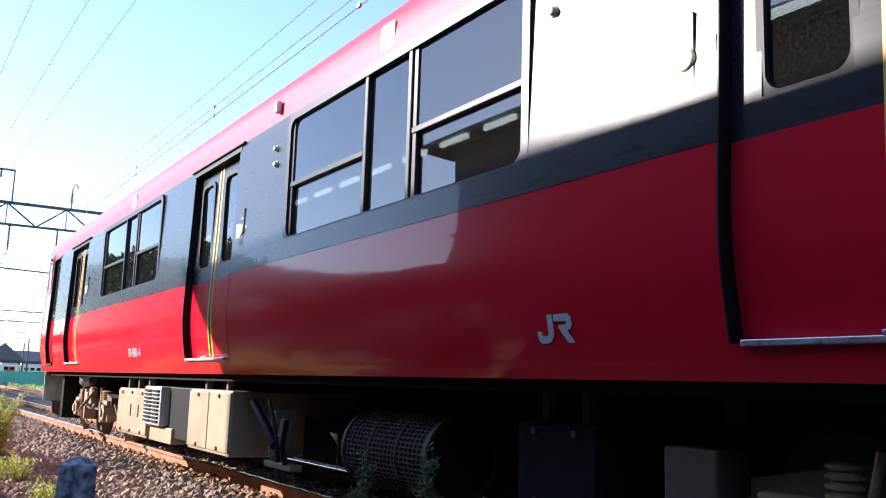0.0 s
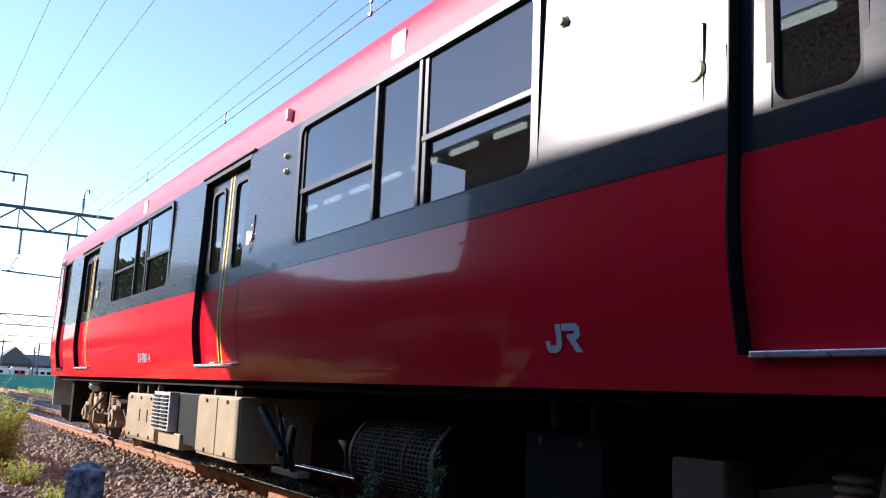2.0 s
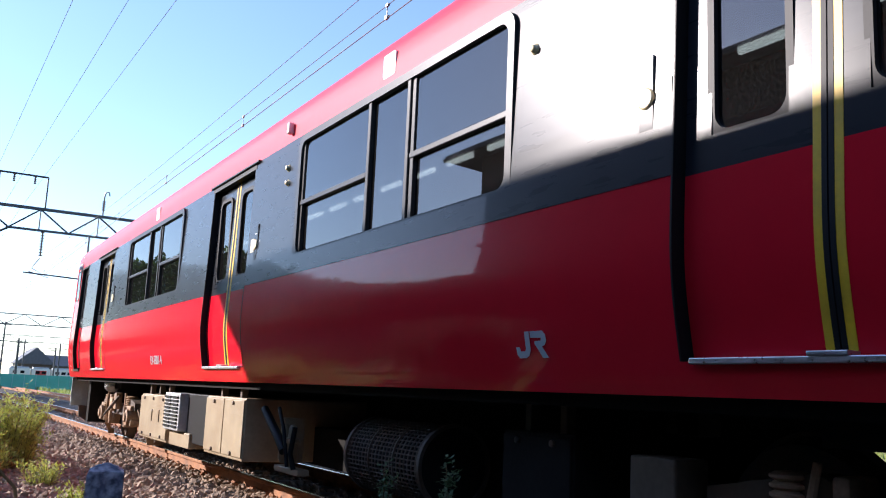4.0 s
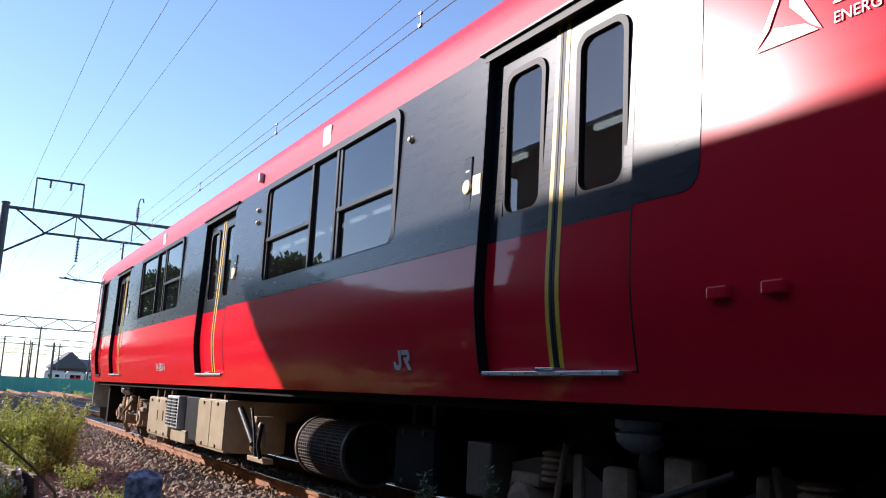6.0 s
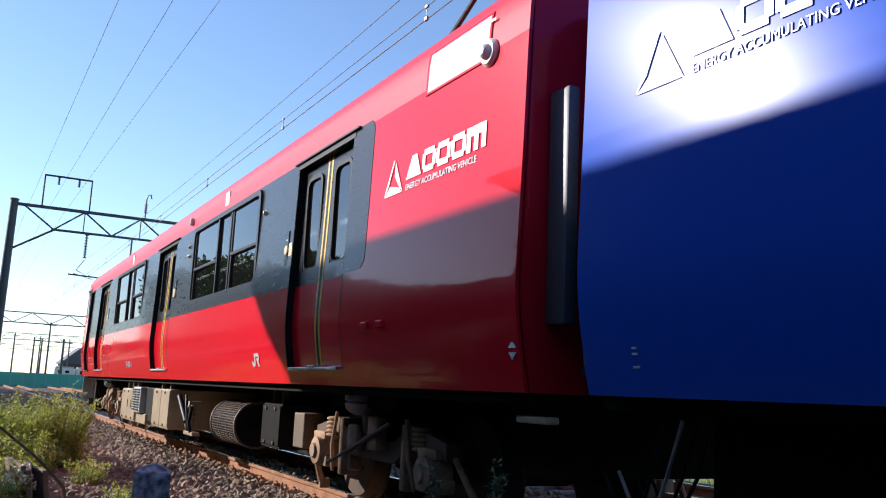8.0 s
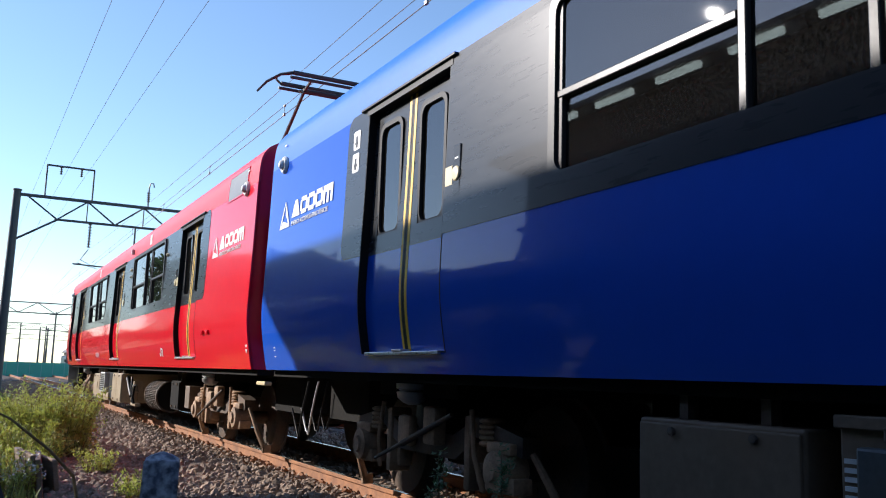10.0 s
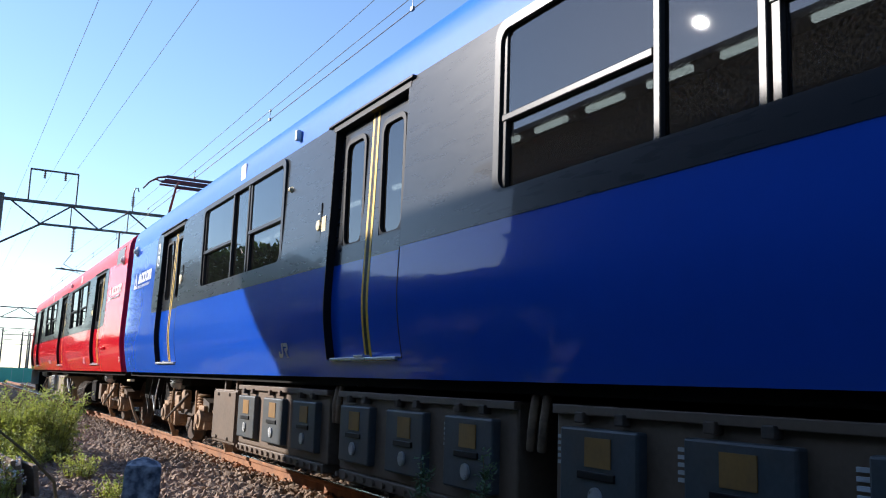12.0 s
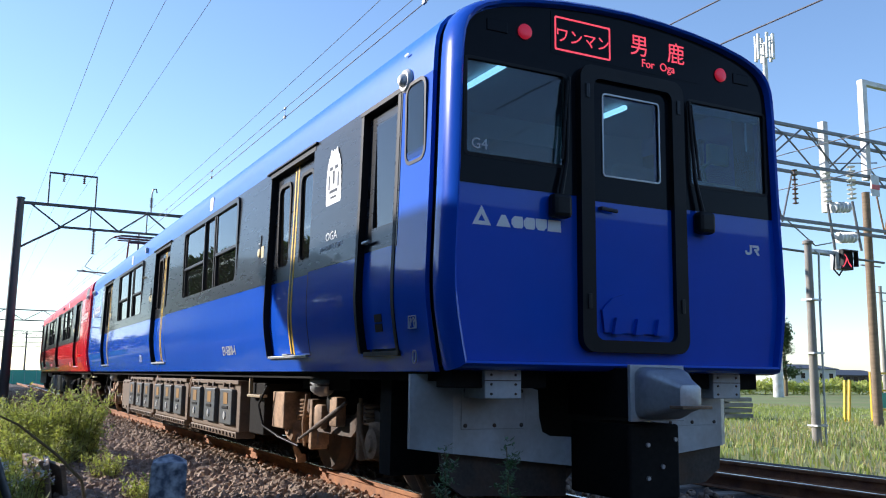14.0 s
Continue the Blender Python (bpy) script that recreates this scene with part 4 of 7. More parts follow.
    bm = boxes((sx * 0.62, sx * 1.08, sg * 18.42, sg * 18.52, 2.10, 2.74), (sx * 0.62, sx * 1.08, sg * 18.42, sg * 18.90, 1.98, 2.10), bevel=0.04)
    part("driver_seat", bm, INTERIOR, nose, "grey driving seat")
    bm = bmesh.new()
    tube(bm, [(sx * 0.84, sg * (UF - 0.15), 2.42), (sx * 0.84, sg * (UF - 0.17), 2.56), (sx * 0.98, sg * (UF - 0.17), 2.66)], 0.016, 8)
    box(bm, sx * 0.90, sx * 1.10, sg * (UF - 0.15), sg * (UF - 0.20), 2.60, 2.76, bevel=0.015)
    part("desk_display", bm, CREAM, nose, "pale desk instrument on an arm")
    bm = bmesh.new()
    tube(bm, [(sx * 0.14, sg * 18.9, 1.3), (sx * 0.14, sg * 18.9, 3.12)], 0.018, 8)
    part("grab_pole", bm, GALV, nose, "bright upright grab pole", 40)
    for x, u0, u1 in ((-0.88, 18.60, 19.24), (0.45, 18.20, 18.85)):
        bm = bmesh.new()
        tube(bm, [(sx * x, sg * u0, 3.085), (sx * x, sg * u1, 3.085)], 0.022, 10)
        part("cab_lamp", bm, CABLIGHT, nose, "lit white tube lamp in the cab", 40)
    part("sun_blind", boxes((sx * 0.575, sx * 1.285, f - sg * 0.03, f - sg * 0.05, 2.925, 2.985), bevel=0.008), SKIRT, nose, "pale sun blind rolled up")
    part("blind_cord", boxes((sx * 1.155, sx * 1.167, f - sg * 0.035, f - sg * 0.045, 2.70, 2.925)), SKIRT, nose)
    # the gangway door in its black surround
    bm = bmesh.new()
    rim(bm, round_rect(-0.455, 0.455, 1.14, 3.09, 0.10), round_rect(-0.345, 0.345, 1.22, 3.00, 0.06), "y", f - sg * 0.004, f + sg * 0.06)
    sur = part("door_surround", bm, BLACK, nose, "raised black rubber door surround", 35)
    d = part("gangway_door", boxes((-0.345, 0.345, f, f + sg * 0.022, 1.22, 2.15)), paint, nose, "front gangway door")
    part("upper_door", holed_plate(bmesh.new(), [(-0.345, 2.15), (0.345, 2.15), (0.345, 3.0), (-0.345, 3.0)], [round_rect(*door_light, 0.02, 2)], f + sg * 0.006, f + sg * 0.020), BLACKGLOSS, d)
    bm = bmesh.new()
    rim(bm, round_rect(-0.254, 0.254, 2.328, 2.917, 0.03, 3), round_rect(-0.243, 0.243, 2.339, 2.906, 0.02, 3), "y", f + sg * 0.018, f + sg * 0.028)
    part("window_frame", bm, GALV, d, "thin bright window frame", 35)
    part("pane", boxes((-0.25, 0.25, f + sg * 0.007, f + sg * 0.012, 2.33, 2.915)), CABPANE, d)
    bm = bmesh.new()
    tube(bm, [(sg * 0.29, f + sg * 0.03, 2.10), (sg * 0.29, f + sg * 0.055, 2.10), (sg * 0.16, f + sg * 0.055, 2.09)], 0.014, 8)
    part("door_handle", bm, POLE, d, "black lever handle", 40)
    bm = bmesh.new()
    prism(bm, [(-0.27, 1.27), (0.27, 1.27), (0.285, 1.42), (0.20, 1.50), (0.10, 1.53), (-0.10, 1.53), (-0.20, 1.50), (-0.285, 1.42)], "y", f + sg * 0.02, f + sg * 0.045)
    st = part("step_cover", bm, paint, d, "humped step cover")
    for x in (-0.18, 0.0, 0.18):
        bm = bmesh.new()
        prism(bm, [(x - 0.035, 1.26), (x + 0.035, 1.26), (x + 0.012, 1.37), (x - 0.012, 1.37)], "y", f + sg * 0.04, f + sg * 0.075)
        part("bracket", bm, paint, st)
    for x in (-0.40, 0.40):
        for z in (1.42, 2.85):
            part("hinge", boxes((x - 0.015, x + 0.015, f + sg * 0.055, f + sg * 0.068, z, z + 0.10), bevel=0.004), FRAME, sur, "worn hinge")
    # lamps
    for s_ in (-1, 1):
        bm = bmesh.new()
        lathe(bm, (s_ * 0.87, f, 3.24), (0, sg, 0), [(0, 0.052), (0.02, 0.052), (0.026, 0.04)], 20)
        part("tail_lamp", bm, TAIL, nose, "glowing red tail lamp", 40)
        part("head_lamp", boxes((s_ * 1.0, s_ * 1.16, f, f + sg * 0.012, 3.20, 3.28), bevel=0.005), BLACKGLOSS, nose, "unlit glass head lamp")
        # wiper
        bm = bmesh.new()
        tube(bm, [(s_ * 0.53, f + sg * 0.03, 2.98), (s_ * 0.56, f + sg * 0.04, 2.40), (s_ * 0.62, f + sg * 0.05, 2.14)], [0.012, 0.014, 0.02], 8)
        tube(bm, [(s_ * 0.545, f + sg * 0.035, 2.95), (s_ * 0.60, f + sg * 0.045, 2.40)], 0.01, 6)
        wp = part("wiper", bm, BLACK, nose, "black wiper at rest", 40)
        part("wiper_motor", boxes((s_ * 0.55, s_ * 0.70, f + sg * 0.005, f + sg * 0.10, 2.00, 2.16), bevel=0.03), BLACK, wp)
    # destination display
    led = part("display", boxes((-0.66, 0.66, f + sg * 0.004, f + sg * 0.008, 3.135, 3.43)), BLACKGLOSS, nose, "black destination display lit in red")
    bm = bmesh.new()
    xa, xb = (-0.63, -0.16) if sg < 0 else (0.16, 0.63)
    rim(bm, round_rect(xa, xb, 3.165, 3.405, 0.01, 2), round_rect(xa + 0.012, xb - 0.012, 3.177, 3.393, 0.008, 2), "y", f + sg * 0.008, f + sg * 0.010)
    part("lit_border", bm, LED, led, "red lit border")
    c1, c2 = ((-0.395, 0.27) if sg < 0 else (0.395, -0.27))
    lettering("lit_words", "ワンマン", 0.115, LED, led, at_front(c1, 3.235, 0.009), "red lit words", 0.001)
    lettering("lit_words", "男　鹿", 0.17, LED, led, at_front(c2, 3.265, 0.009), "red lit words", 0.001)
    lettering("lit_words", "For  Oga", 0.085, LED, led, at_front(c2, 3.175, 0.009), "red lit words", 0.001)
    # marks on the front
    sx = 1 if sg < 0 else -1
    bm = bmesh.new()
    o_ = [(sx * -1.253, 1.915), (sx * -1.118, 1.915), (sx * -1.187, 2.040)]
    i_ = [(sx * -1.212, 1.940), (sx * -1.160, 1.940), (sx * -1.187, 1.985)]
    rim(bm, o_, i_, "y", f + sg * 0.001, f + sg * 0.003)
    mk = part("triangle_mark", bm, WHITE, nose, "white triangular mark")
    a = -1.080
    for i, w in enumerate((0.108, 0.086, 0.086, 0.086, 0.106)):
        h, k = 0.076, 0.022
        outline = [[(0, 0), (w, 0), (w * 0.64, h), (w * 0.36, h)], [(k, 0), (w - k * 0.4, 0), (w, k * 0.4), (w, h - k * 0.4), (w - k * 0.4, h), (k, h), (0, h - k), (0, k)],
                   [(k, 0), (w - k, 0), (w, k), (w, h), (0, h), (0, k)], [(0, 0), (w, 0), (w * 0.96, h), (w * 0.04, h)]][(0, 1, 1, 2, 3)[i]]
        bm = bmesh.new()
        prism(bm, [(sx * (a + p), 1.916 + q) for p, q in outline], "y", f + sg * 0.001, f + sg * 0.003)
        part("block", bm, WHITE, mk)
        a += w + 0.006
    railway_mark(nose, at_front(sx * 1.07, 1.893, 0.002), 0.076, WHITE)
    lettering("set_label", "G4", 0.10, GREYLET, nose, at_front(sx * -1.20, 2.405, -0.006), "small set label", 0.0006)
    # skirt, buffers' boxes and coupler
    uf = U1 - 0.02
    us = LEN - 0.15
    for s_ in (-1, 1):
        # the plate bends back at its outer edge
        bm = bmesh.new()
        prism(bm, [(s_ * 1.165, 0.985), (s_ * 1.165, 0.478), (s_ * 0.235, 0.372), (s_ * 0.235, 0.566), (s_ * 0.41, 0.575), (s_ * 0.475, 0.605), (s_ * 0.50, 0.70), (s_ * 0.51, 0.885),
                   (s_ * 0.565, 0.900), (s_ * 0.585, 0.985)], "y", sg * (us - 0.03), sg * us)
        skirt = part("obstacle_deflector", bm, SKIRT, car, "dented light grey obstacle deflector", 35)
        bm = bmesh.new()
        loops = []
        for x, u in ((1.165, us), (1.24, us - 0.045), (1.385, us - 0.19)):
            zb = 0.478 + 0.10 * (x - 1.165)
            loops.append([bm.verts.new((s_ * x, sg * (u + d), z)) for d, z in ((0, zb), (0, 0.985), (-0.03, 0.985), (-0.03, zb))])
        for a, b in zip(loops, loops[1:]):
            for i in range(4):
                bm.faces.new((a[i], a[(i + 1) % 4], b[(i + 1) % 4], b[i]))
        bm.faces.new(loops[0])
        bm.faces.new(loops[-1][::-1])
        part("side_wing", bm, SKIRT, skirt, "", 35)
        bm = bmesh.new()
        prism(bm, [(s_ * 1.22, 0.50), (s_ * 0.235, 0.40), (s_ * 0.235, 0.16), (s_ * 1.05, 0.20), (s_ * 1.20, 0.30)], "y", sg * (us - 0.10), sg * (us - 0.07))
        part("rubber_apron", bm, DARKSTEEL, skirt, "brown lower rubber apron")
        part("access_panel", boxes((s_ * 0.62, s_ * 1.11, sg * us, sg * (us + 0.008), 0.63, 0.905), bevel=0.004), SKIRT, skirt)
        bm = bmesh.new()
        for x in (0.65, 0.86, 1.08):
            for z in (0.655, 0.88):
                lathe(bm, (s_ * x, sg * (us + 0.006), z), (0, sg, 0), [(0, 0.014), (0.008, 0.014), (0.010, 0.008)], 8)
        part("bolt_strip", bm, DARKSTEEL, skirt)
        part("end_beam", boxes((s_ * 0.60, s_ * 1.30, sg * (us + 0.01), sg * (us + 0.24), 0.90, 1.02), bevel=0.01), UNDER, car, "dark end beam behind the boxes")
        bxx = part("jumper_box", boxes((s_ * 0.82, s_ * 1.09, sg * (us - 0.0), sg * (us + 0.28), 0.835, 1.05), bevel=0.008), SKIRT, car, "pale grey bolted box")
        part("lid_seam", boxes((s_ * 0.818, s_ * 1.092, sg * (us + 0.278), sg * (us + 0.2825), 0.945, 0.951)), DARKSTEEL, bxx)
        bm = bmesh.new()
        for x in (0.865, 1.045):
            for z in (0.865, 0.925, 0.985):
                lathe(bm, (s_ * x, sg * (us + 0.28), z), (0, sg, 0), [(0, 0.009), (0.006, 0.008)], 8)
        part("bolt_strip", bm, DARKSTEEL, bxx)
    cx = 0.0
    uf = LEN + 0.50
    cp = part("coupler", boxes((cx - 0.2, cx + 0.2, sg * (uf - 0.75), sg * (uf - 0.045), 0.72, 1.04), bevel=0.01), UNDER, car, "dark coupler with a bulging metal hood")
    part("hood_plate", boxes((cx - 0.225, cx + 0.225, sg * (uf - 0.05), sg * (uf - 0.02), 0.70, 1.06), bevel=0.006), SKIRT, cp, "pale grey mounting plate")
    bm = bmesh.new()
    n = 8
    loops = []
    for u, w, h, zc in ((0.0, 0.19, 0.165, 0.88), (0.05, 0.19, 0.165, 0.88), (0.13, 0.165, 0.14, 0.88), (0.20, 0.12, 0.11, 0.87), (0.30, 0.085, 0.075, 0.86), (0.31, 0.05, 0.04, 0.86)):
        loops.append([bm.verts.new((x, sg * (uf - 0.02 + u), z)) for x, z in round_rect(cx - w, cx + w, zc - h, zc + h, min(w, h) * 0.4, 4)])
    for a, b in zip(loops, loops[1:]):
        for i in range(len(a)):
            bm.faces.new((a[i], a[(i + 1) % len(a)], b[(i + 1) % len(a)], b[i]))
    bm.faces.new(loops[-1])
    part("hood", bm, GALV, cp, "dull metal coupler hood", 40)
    part("draw_step", boxes((cx - 0.12, cx + 0.12, sg * (uf + 0.22), sg * (uf + 0.34), 0.79, 0.81), bevel=0.004), RUSTSTEEL, cp)
    c2 = part("lower_coupler", boxes((-0.21, 0.21, sg * (uf - 0.7), sg * (uf - 0.06), 0.20, 0.68), bevel=0.02), UNDER, car, "dark lower electric coupler")
    bm = bmesh.new()
    for x, z in ((-0.06, 0.55), (-0.06, 0.34), (0.17, 0.58), (0.06, 0.41)):
        lathe(bm, (x, sg * (uf - 0.06), z), (0, sg, 0), [(0, 0.016), (0.012, 0.014)], 8)
    part("bolt_strip", bm, GALV, c2)
    part("dark_backing", boxes((-1.2, 1.2, sg * (uf - 1.75), sg * (uf - 1.55), 0.25, 0.95)), UNDER, car, "plain dark panel behind the deflector")


def cab_side(car, sg, paint):
    """The driver's door with its rails, the small rounded window and signs near the cab."""
    u0, u1 = CABDOOR
    for side in (-1, 1):
        bm = bmesh.new()
        sheet(bm, sg, side, u0 + 0.03, u1 - 0.03, 1.16, 1.88, -0.05, 0.03)
        d = part("cab_door", bm, paint, car, "narrow recessed cab door", 40)
        bm = bmesh.new()
        for q in ((u0 + 0.03, u1 - 0.03, 1.88, 2.05), (u0 + 0.03, u0 + 0.16, 2.05, 2.84), (u1 - 0.17, u1 - 0.03, 2.05, 2.84), (u0 + 0.03, u1 - 0.03, 2.84, 2.95)):
            sheet(bm, sg, side, *q, -0.05, 0.03)
        part("upper_panel", bm, BAND, d, "dark grey upper door panel", 40)
        xs = side * (hw(2.4) - 0.05)
        part("pane", boxes((xs - side * 0.01, xs - side * 0.015, sg * (u0 + 0.15), sg * (u1 - 0.16), 2.04, 2.85)), PANE, d)
        bm = bmesh.new()
        for a, b in ((u0 - 0.016, u0 + 0.03), (u1 - 0.03, u1 + 0.016)):
            sheet(bm, sg, side, a, b, 1.13, 2.96, 0.006, 0.08)
        box(bm, side * (hw(2.93) - 0.08), side * (hw(2.93) + 0.01), sg * (u0 - 0.03), sg * (u1 + 0.03), 2.945, 2.98)
        box(bm, side * (hw(1.13) - 0.06), side * (hw(1.13) + 0.016), sg * (u0 + 0.10), sg * (u1 + 0.03), 1.105, 1.14)
        part("door_frame", bm, BLACK, d, "black door surround", 40)
        bm = bmesh.new()
        tube(bm, [(xs, sg * (u0 + 0.08), 1.95), (xs + side * 0.05, sg * (u0 + 0.08), 1.95), (xs + side * 0.05, sg * (u0 + 0.2), 1.95)], 0.013, 8)
        part("door_handle", bm, GALV, d, "lever handle", 40)
        bm = bmesh.new()
        for k, zz in ((0, 1.31), (1, 1.38)):
            sheet(bm, sg, side, u0 + 0.24, u0 + 0.37, zz - 0.028, zz + 0.028, -0.046, 0.004)
        part("foot_recess", bm, BLACK, d, "two small step recesses")
        xs = side * hw(2.65)
        bm = bmesh.new()
        lo, hi = sorted((sg * 18.83, sg * 19.11))
        prism(bm, round_rect(lo, hi, 2.40, 2.94, 0.07), "x", xs - side * 0.004, xs + side * 0.004)
        wi = part("quarter_window", bm, BLACKGLOSS, car, "small rounded dark cab side window", 40)
        bm = bmesh.new()
        rim(bm, round_rect(lo - 0.02, hi + 0.02, 2.38, 2.96, 0.085), round_rect(lo + 0.004, hi - 0.004, 2.404, 2.936, 0.07), "x", xs - side * 0.003, xs + side * 0.010)
        part("window_frame", bm, FRAME, wi, "", 40)
        part("pane", boxes((xs + side * 0.0045, xs + side * 0.0065, lo + 0.02, hi - 0.02, 2.42, 2.92)), CABPANE, wi)


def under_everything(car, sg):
    # near-black boxes added to stop daylight showing through, with a few gaps left
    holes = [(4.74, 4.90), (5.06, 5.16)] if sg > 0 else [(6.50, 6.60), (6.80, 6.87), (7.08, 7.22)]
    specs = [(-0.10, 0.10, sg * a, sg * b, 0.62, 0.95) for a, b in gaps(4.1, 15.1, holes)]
    part("daylight_block", boxes(*specs, (-0.62, 0.62, sg * 4.3, sg * 15.0, 0.28, 0.62)), UNDER, car, "plain dark boxes added along the middle to block daylight")
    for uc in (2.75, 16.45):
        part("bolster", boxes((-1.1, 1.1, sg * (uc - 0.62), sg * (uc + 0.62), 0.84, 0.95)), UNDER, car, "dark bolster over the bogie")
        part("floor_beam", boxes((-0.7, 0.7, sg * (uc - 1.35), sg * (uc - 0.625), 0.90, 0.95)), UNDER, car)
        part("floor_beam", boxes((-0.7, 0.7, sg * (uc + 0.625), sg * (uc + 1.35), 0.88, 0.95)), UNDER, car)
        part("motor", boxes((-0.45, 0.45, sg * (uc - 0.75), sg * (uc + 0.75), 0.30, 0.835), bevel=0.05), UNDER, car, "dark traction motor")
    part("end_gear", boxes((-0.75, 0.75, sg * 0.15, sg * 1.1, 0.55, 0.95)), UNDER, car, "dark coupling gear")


TAIL = mat("red_tail_lamp", (0.75, 0.02, 0.05), 0.3, var=0.03, emit=0.18)
LED = mat("red_lit_display", (1.0, 0.07, 0.10), 0.4, var=0.03, emit=0.62)
CABLIGHT = mat("white_tube_lamp", (0.95, 0.98, 1.0), 0.4, var=0.02, emit=2.2)
CABLINING = mat("pale_cab_lining", (0.20, 0.28, 0.31), 0.6, var=0.1, scale=2.2, bscale=20)
TURNING = []
for coach_ob, sg_, under in ((red_coach, 1, red_under), (blue_coach, -1, blue_under)):
    for uc in (2.75, 16.45):
        TURNING += bogie(coach_ob, sg_, uc)
    under_everything(coach_ob, sg_)
    under(coach_ob)
    cab_front(coach_ob, sg_, RED if sg_ > 0 else BLUE, "")
    cab_side(coach_ob, sg_, RED if sg_ > 0 else BLUE)
pantograph(red_coach)
# signs by the first door of the blue coach and the destination box at the end of the red coach
for z in (2.78, 2.60):
    x = -(hw(z) + 0.003)
    bm = bmesh.new()
    prism(bm, round_rect(-2.30, -2.17, z - 0.075, z + 0.075, 0.02, 3), "x", x - 0.003, x + 0.002)
    sign = part("pictogram_sign", bm, WHITE, blue_coach, "white pictogram sign")
    part("symbol", boxes((x - 0.0045, x - 0.001, -2.25, -2.215, z - 0.055, z + 0.035), (x - 0.0046, x - 0.001, -2.262, -2.20, z - 0.03, z - 0.01)), FRAME, sign, "dark pictogram bars")
# display glass takes an even grey in place of the light it reflects
bm = bmesh.new()
sheet(bm, 1, -1, 0.42, 1.20, 2.93, 3.20, 0.006, 0.004)
part("display", bm, GANGWAY, red_coach, "destination display window, grey standing for its lit sheen", 30)
bm = bmesh.new()
for q in ((0.40, 1.22, 2.915, 2.93), (0.40, 1.22, 3.20, 3.215), (0.40, 0.42, 2.93, 3.20), (1.20, 1.22, 2.93, 3.20)):
    sheet(bm, 1, -1, *q, 0.008, 0.006)
part("display_frame", bm, RED, red_coach, "", 30)
for zz, flip in ((1.228, 1), (1.205, -1)):
    xx = -(hw(zz) + 0.003)
    bm = bmesh.new()
    prism(bm, [(0.03, zz), (0.10, zz), (0.065, zz + flip * 0.040)], "x", xx - 0.002, xx + 0.004)
    part("lift_mark", bm, WHITE, red_coach, "small white lifting mark")
for uu in (1.94, 1.68):
    xx = -hw(1.43)
    part("step_bracket", boxes((xx - 0.03, xx + 0.02, uu - 0.05, uu + 0.05, 1.40, 1.45), bevel=0.008), RED, red_coach, "small red step bracket")
# the pale mask picture and its caption near the blue cab
def mask_picture():
    c, z = 17.43, 2.49
    x = -(hw(z) + 0.004)
    bm = bmesh.new()
    pts = []
    for i in range(60):
        a = 2 * math.pi * i / 60
        k = 1.0 + (0.07 if i % 2 else -0.04) * (0.4 + 0.6 * max(0.0, -math.sin(a))) + (0.12 if i in (12, 18) else 0.0)
        pts.append((-c + 0.215 * k * math.cos(a) * (0.8 + 0.2 * math.sin(a) ** 2), z + 0.325 * k * math.sin(a)))
    prism(bm, pts, "x", x - 0.002, x + 0.002)
    m = part("mask_picture", bm, WHITE, blue_coach, "plain white oval picture")
    specs = [(-0.075, -0.02, 0.10, 0.125), (0.02, 0.075, 0.10, 0.125), (-0.015, 0.015, 0.0, 0.09), (-0.07, 0.07, -0.06, -0.04), (-0.05, 0.05, -0.10, -0.085), (-0.09, -0.07, -0.03, 0.07), (0.07, 0.09, -0.03, 0.07)]
    for a, b, c0, d in specs:
        part("dark_bar", boxes((x - 0.0035, x - 0.001, -c + 1.3 * a, -c + 1.3 * b, z + 0.04 + 1.2 * c0, z + 0.04 + 1.2 * d)), FRAME, m)
    lettering("caption", "OGA", 0.10, WHITE, m, side_letters(-1, 17.44, 2.06), "white caption", squeeze=1.2)
    lettering("caption", "NAMAHAGE LINE", 0.055, WHITE, m, side_letters(-1, 17.45, 1.985), "small silver caption", squeeze=1.2)


mask_picture()
x = -(hw(1.37) + 0.003)
bm = bmesh.new()
rim(bm, round_rect(-19.04, -18.93, 1.275, 1.36, 0.004, 2), round_rect(-19.034, -18.936, 1.281, 1.354, 0.003, 2), "x", x - 0.001, x + 0.012)
box_ob = part("stencil_box", bm, GREYLET, blue_coach, "small stencilled box")
lettering("stencil_letters", "P P", 0.085, GREYLET, box_ob, side_letters(-1, 18.985, 1.29), squeeze=0.62)
x = -(hw(1.14) + 0.004)
bm = bmesh.new()
rim(bm, round_rect(-18.99, -18.93, 1.05, 1.14, 0.029, 6), round_rect(-18.983, -18.937, 1.057, 1.133, 0.022, 6), "x", x - 0.004, x + 0.003)
part("stencil_ring", bm, GREYLET, blue_coach, "small stencilled ring")
for i, (w_, z_) in enumerate(((0.03, 1.20), (0.035, 1.175), (0.04, 1.12))):
    for cc, en in ((blue_coach, -0.36), (red_coach, 19.0)):
        xx = -(hw(z_) + 0.002)
        part("stencil_bar", boxes((xx - 0.002, xx + 0.002, en - w_ / 2, en + w_ / 2, z_, z_ + 0.010)), GREYLET, cc)


# ---- ground and track ----
def ground_height(x, y):
    if -40 < x < 2.4 and -40 < y < 70:
        return -0.13 - 0.12 * (x > 0.55) + 0.03 * noise.noise((x * 0.9, y * 0.6, 0)) + 0.012 * noise.noise((x * 4, y * 4, 3))
    if x < 10.2:
        return -0.20
    return -0.42 + 0.05 * noise.noise((x * 0.2, y * 0.2, 7))


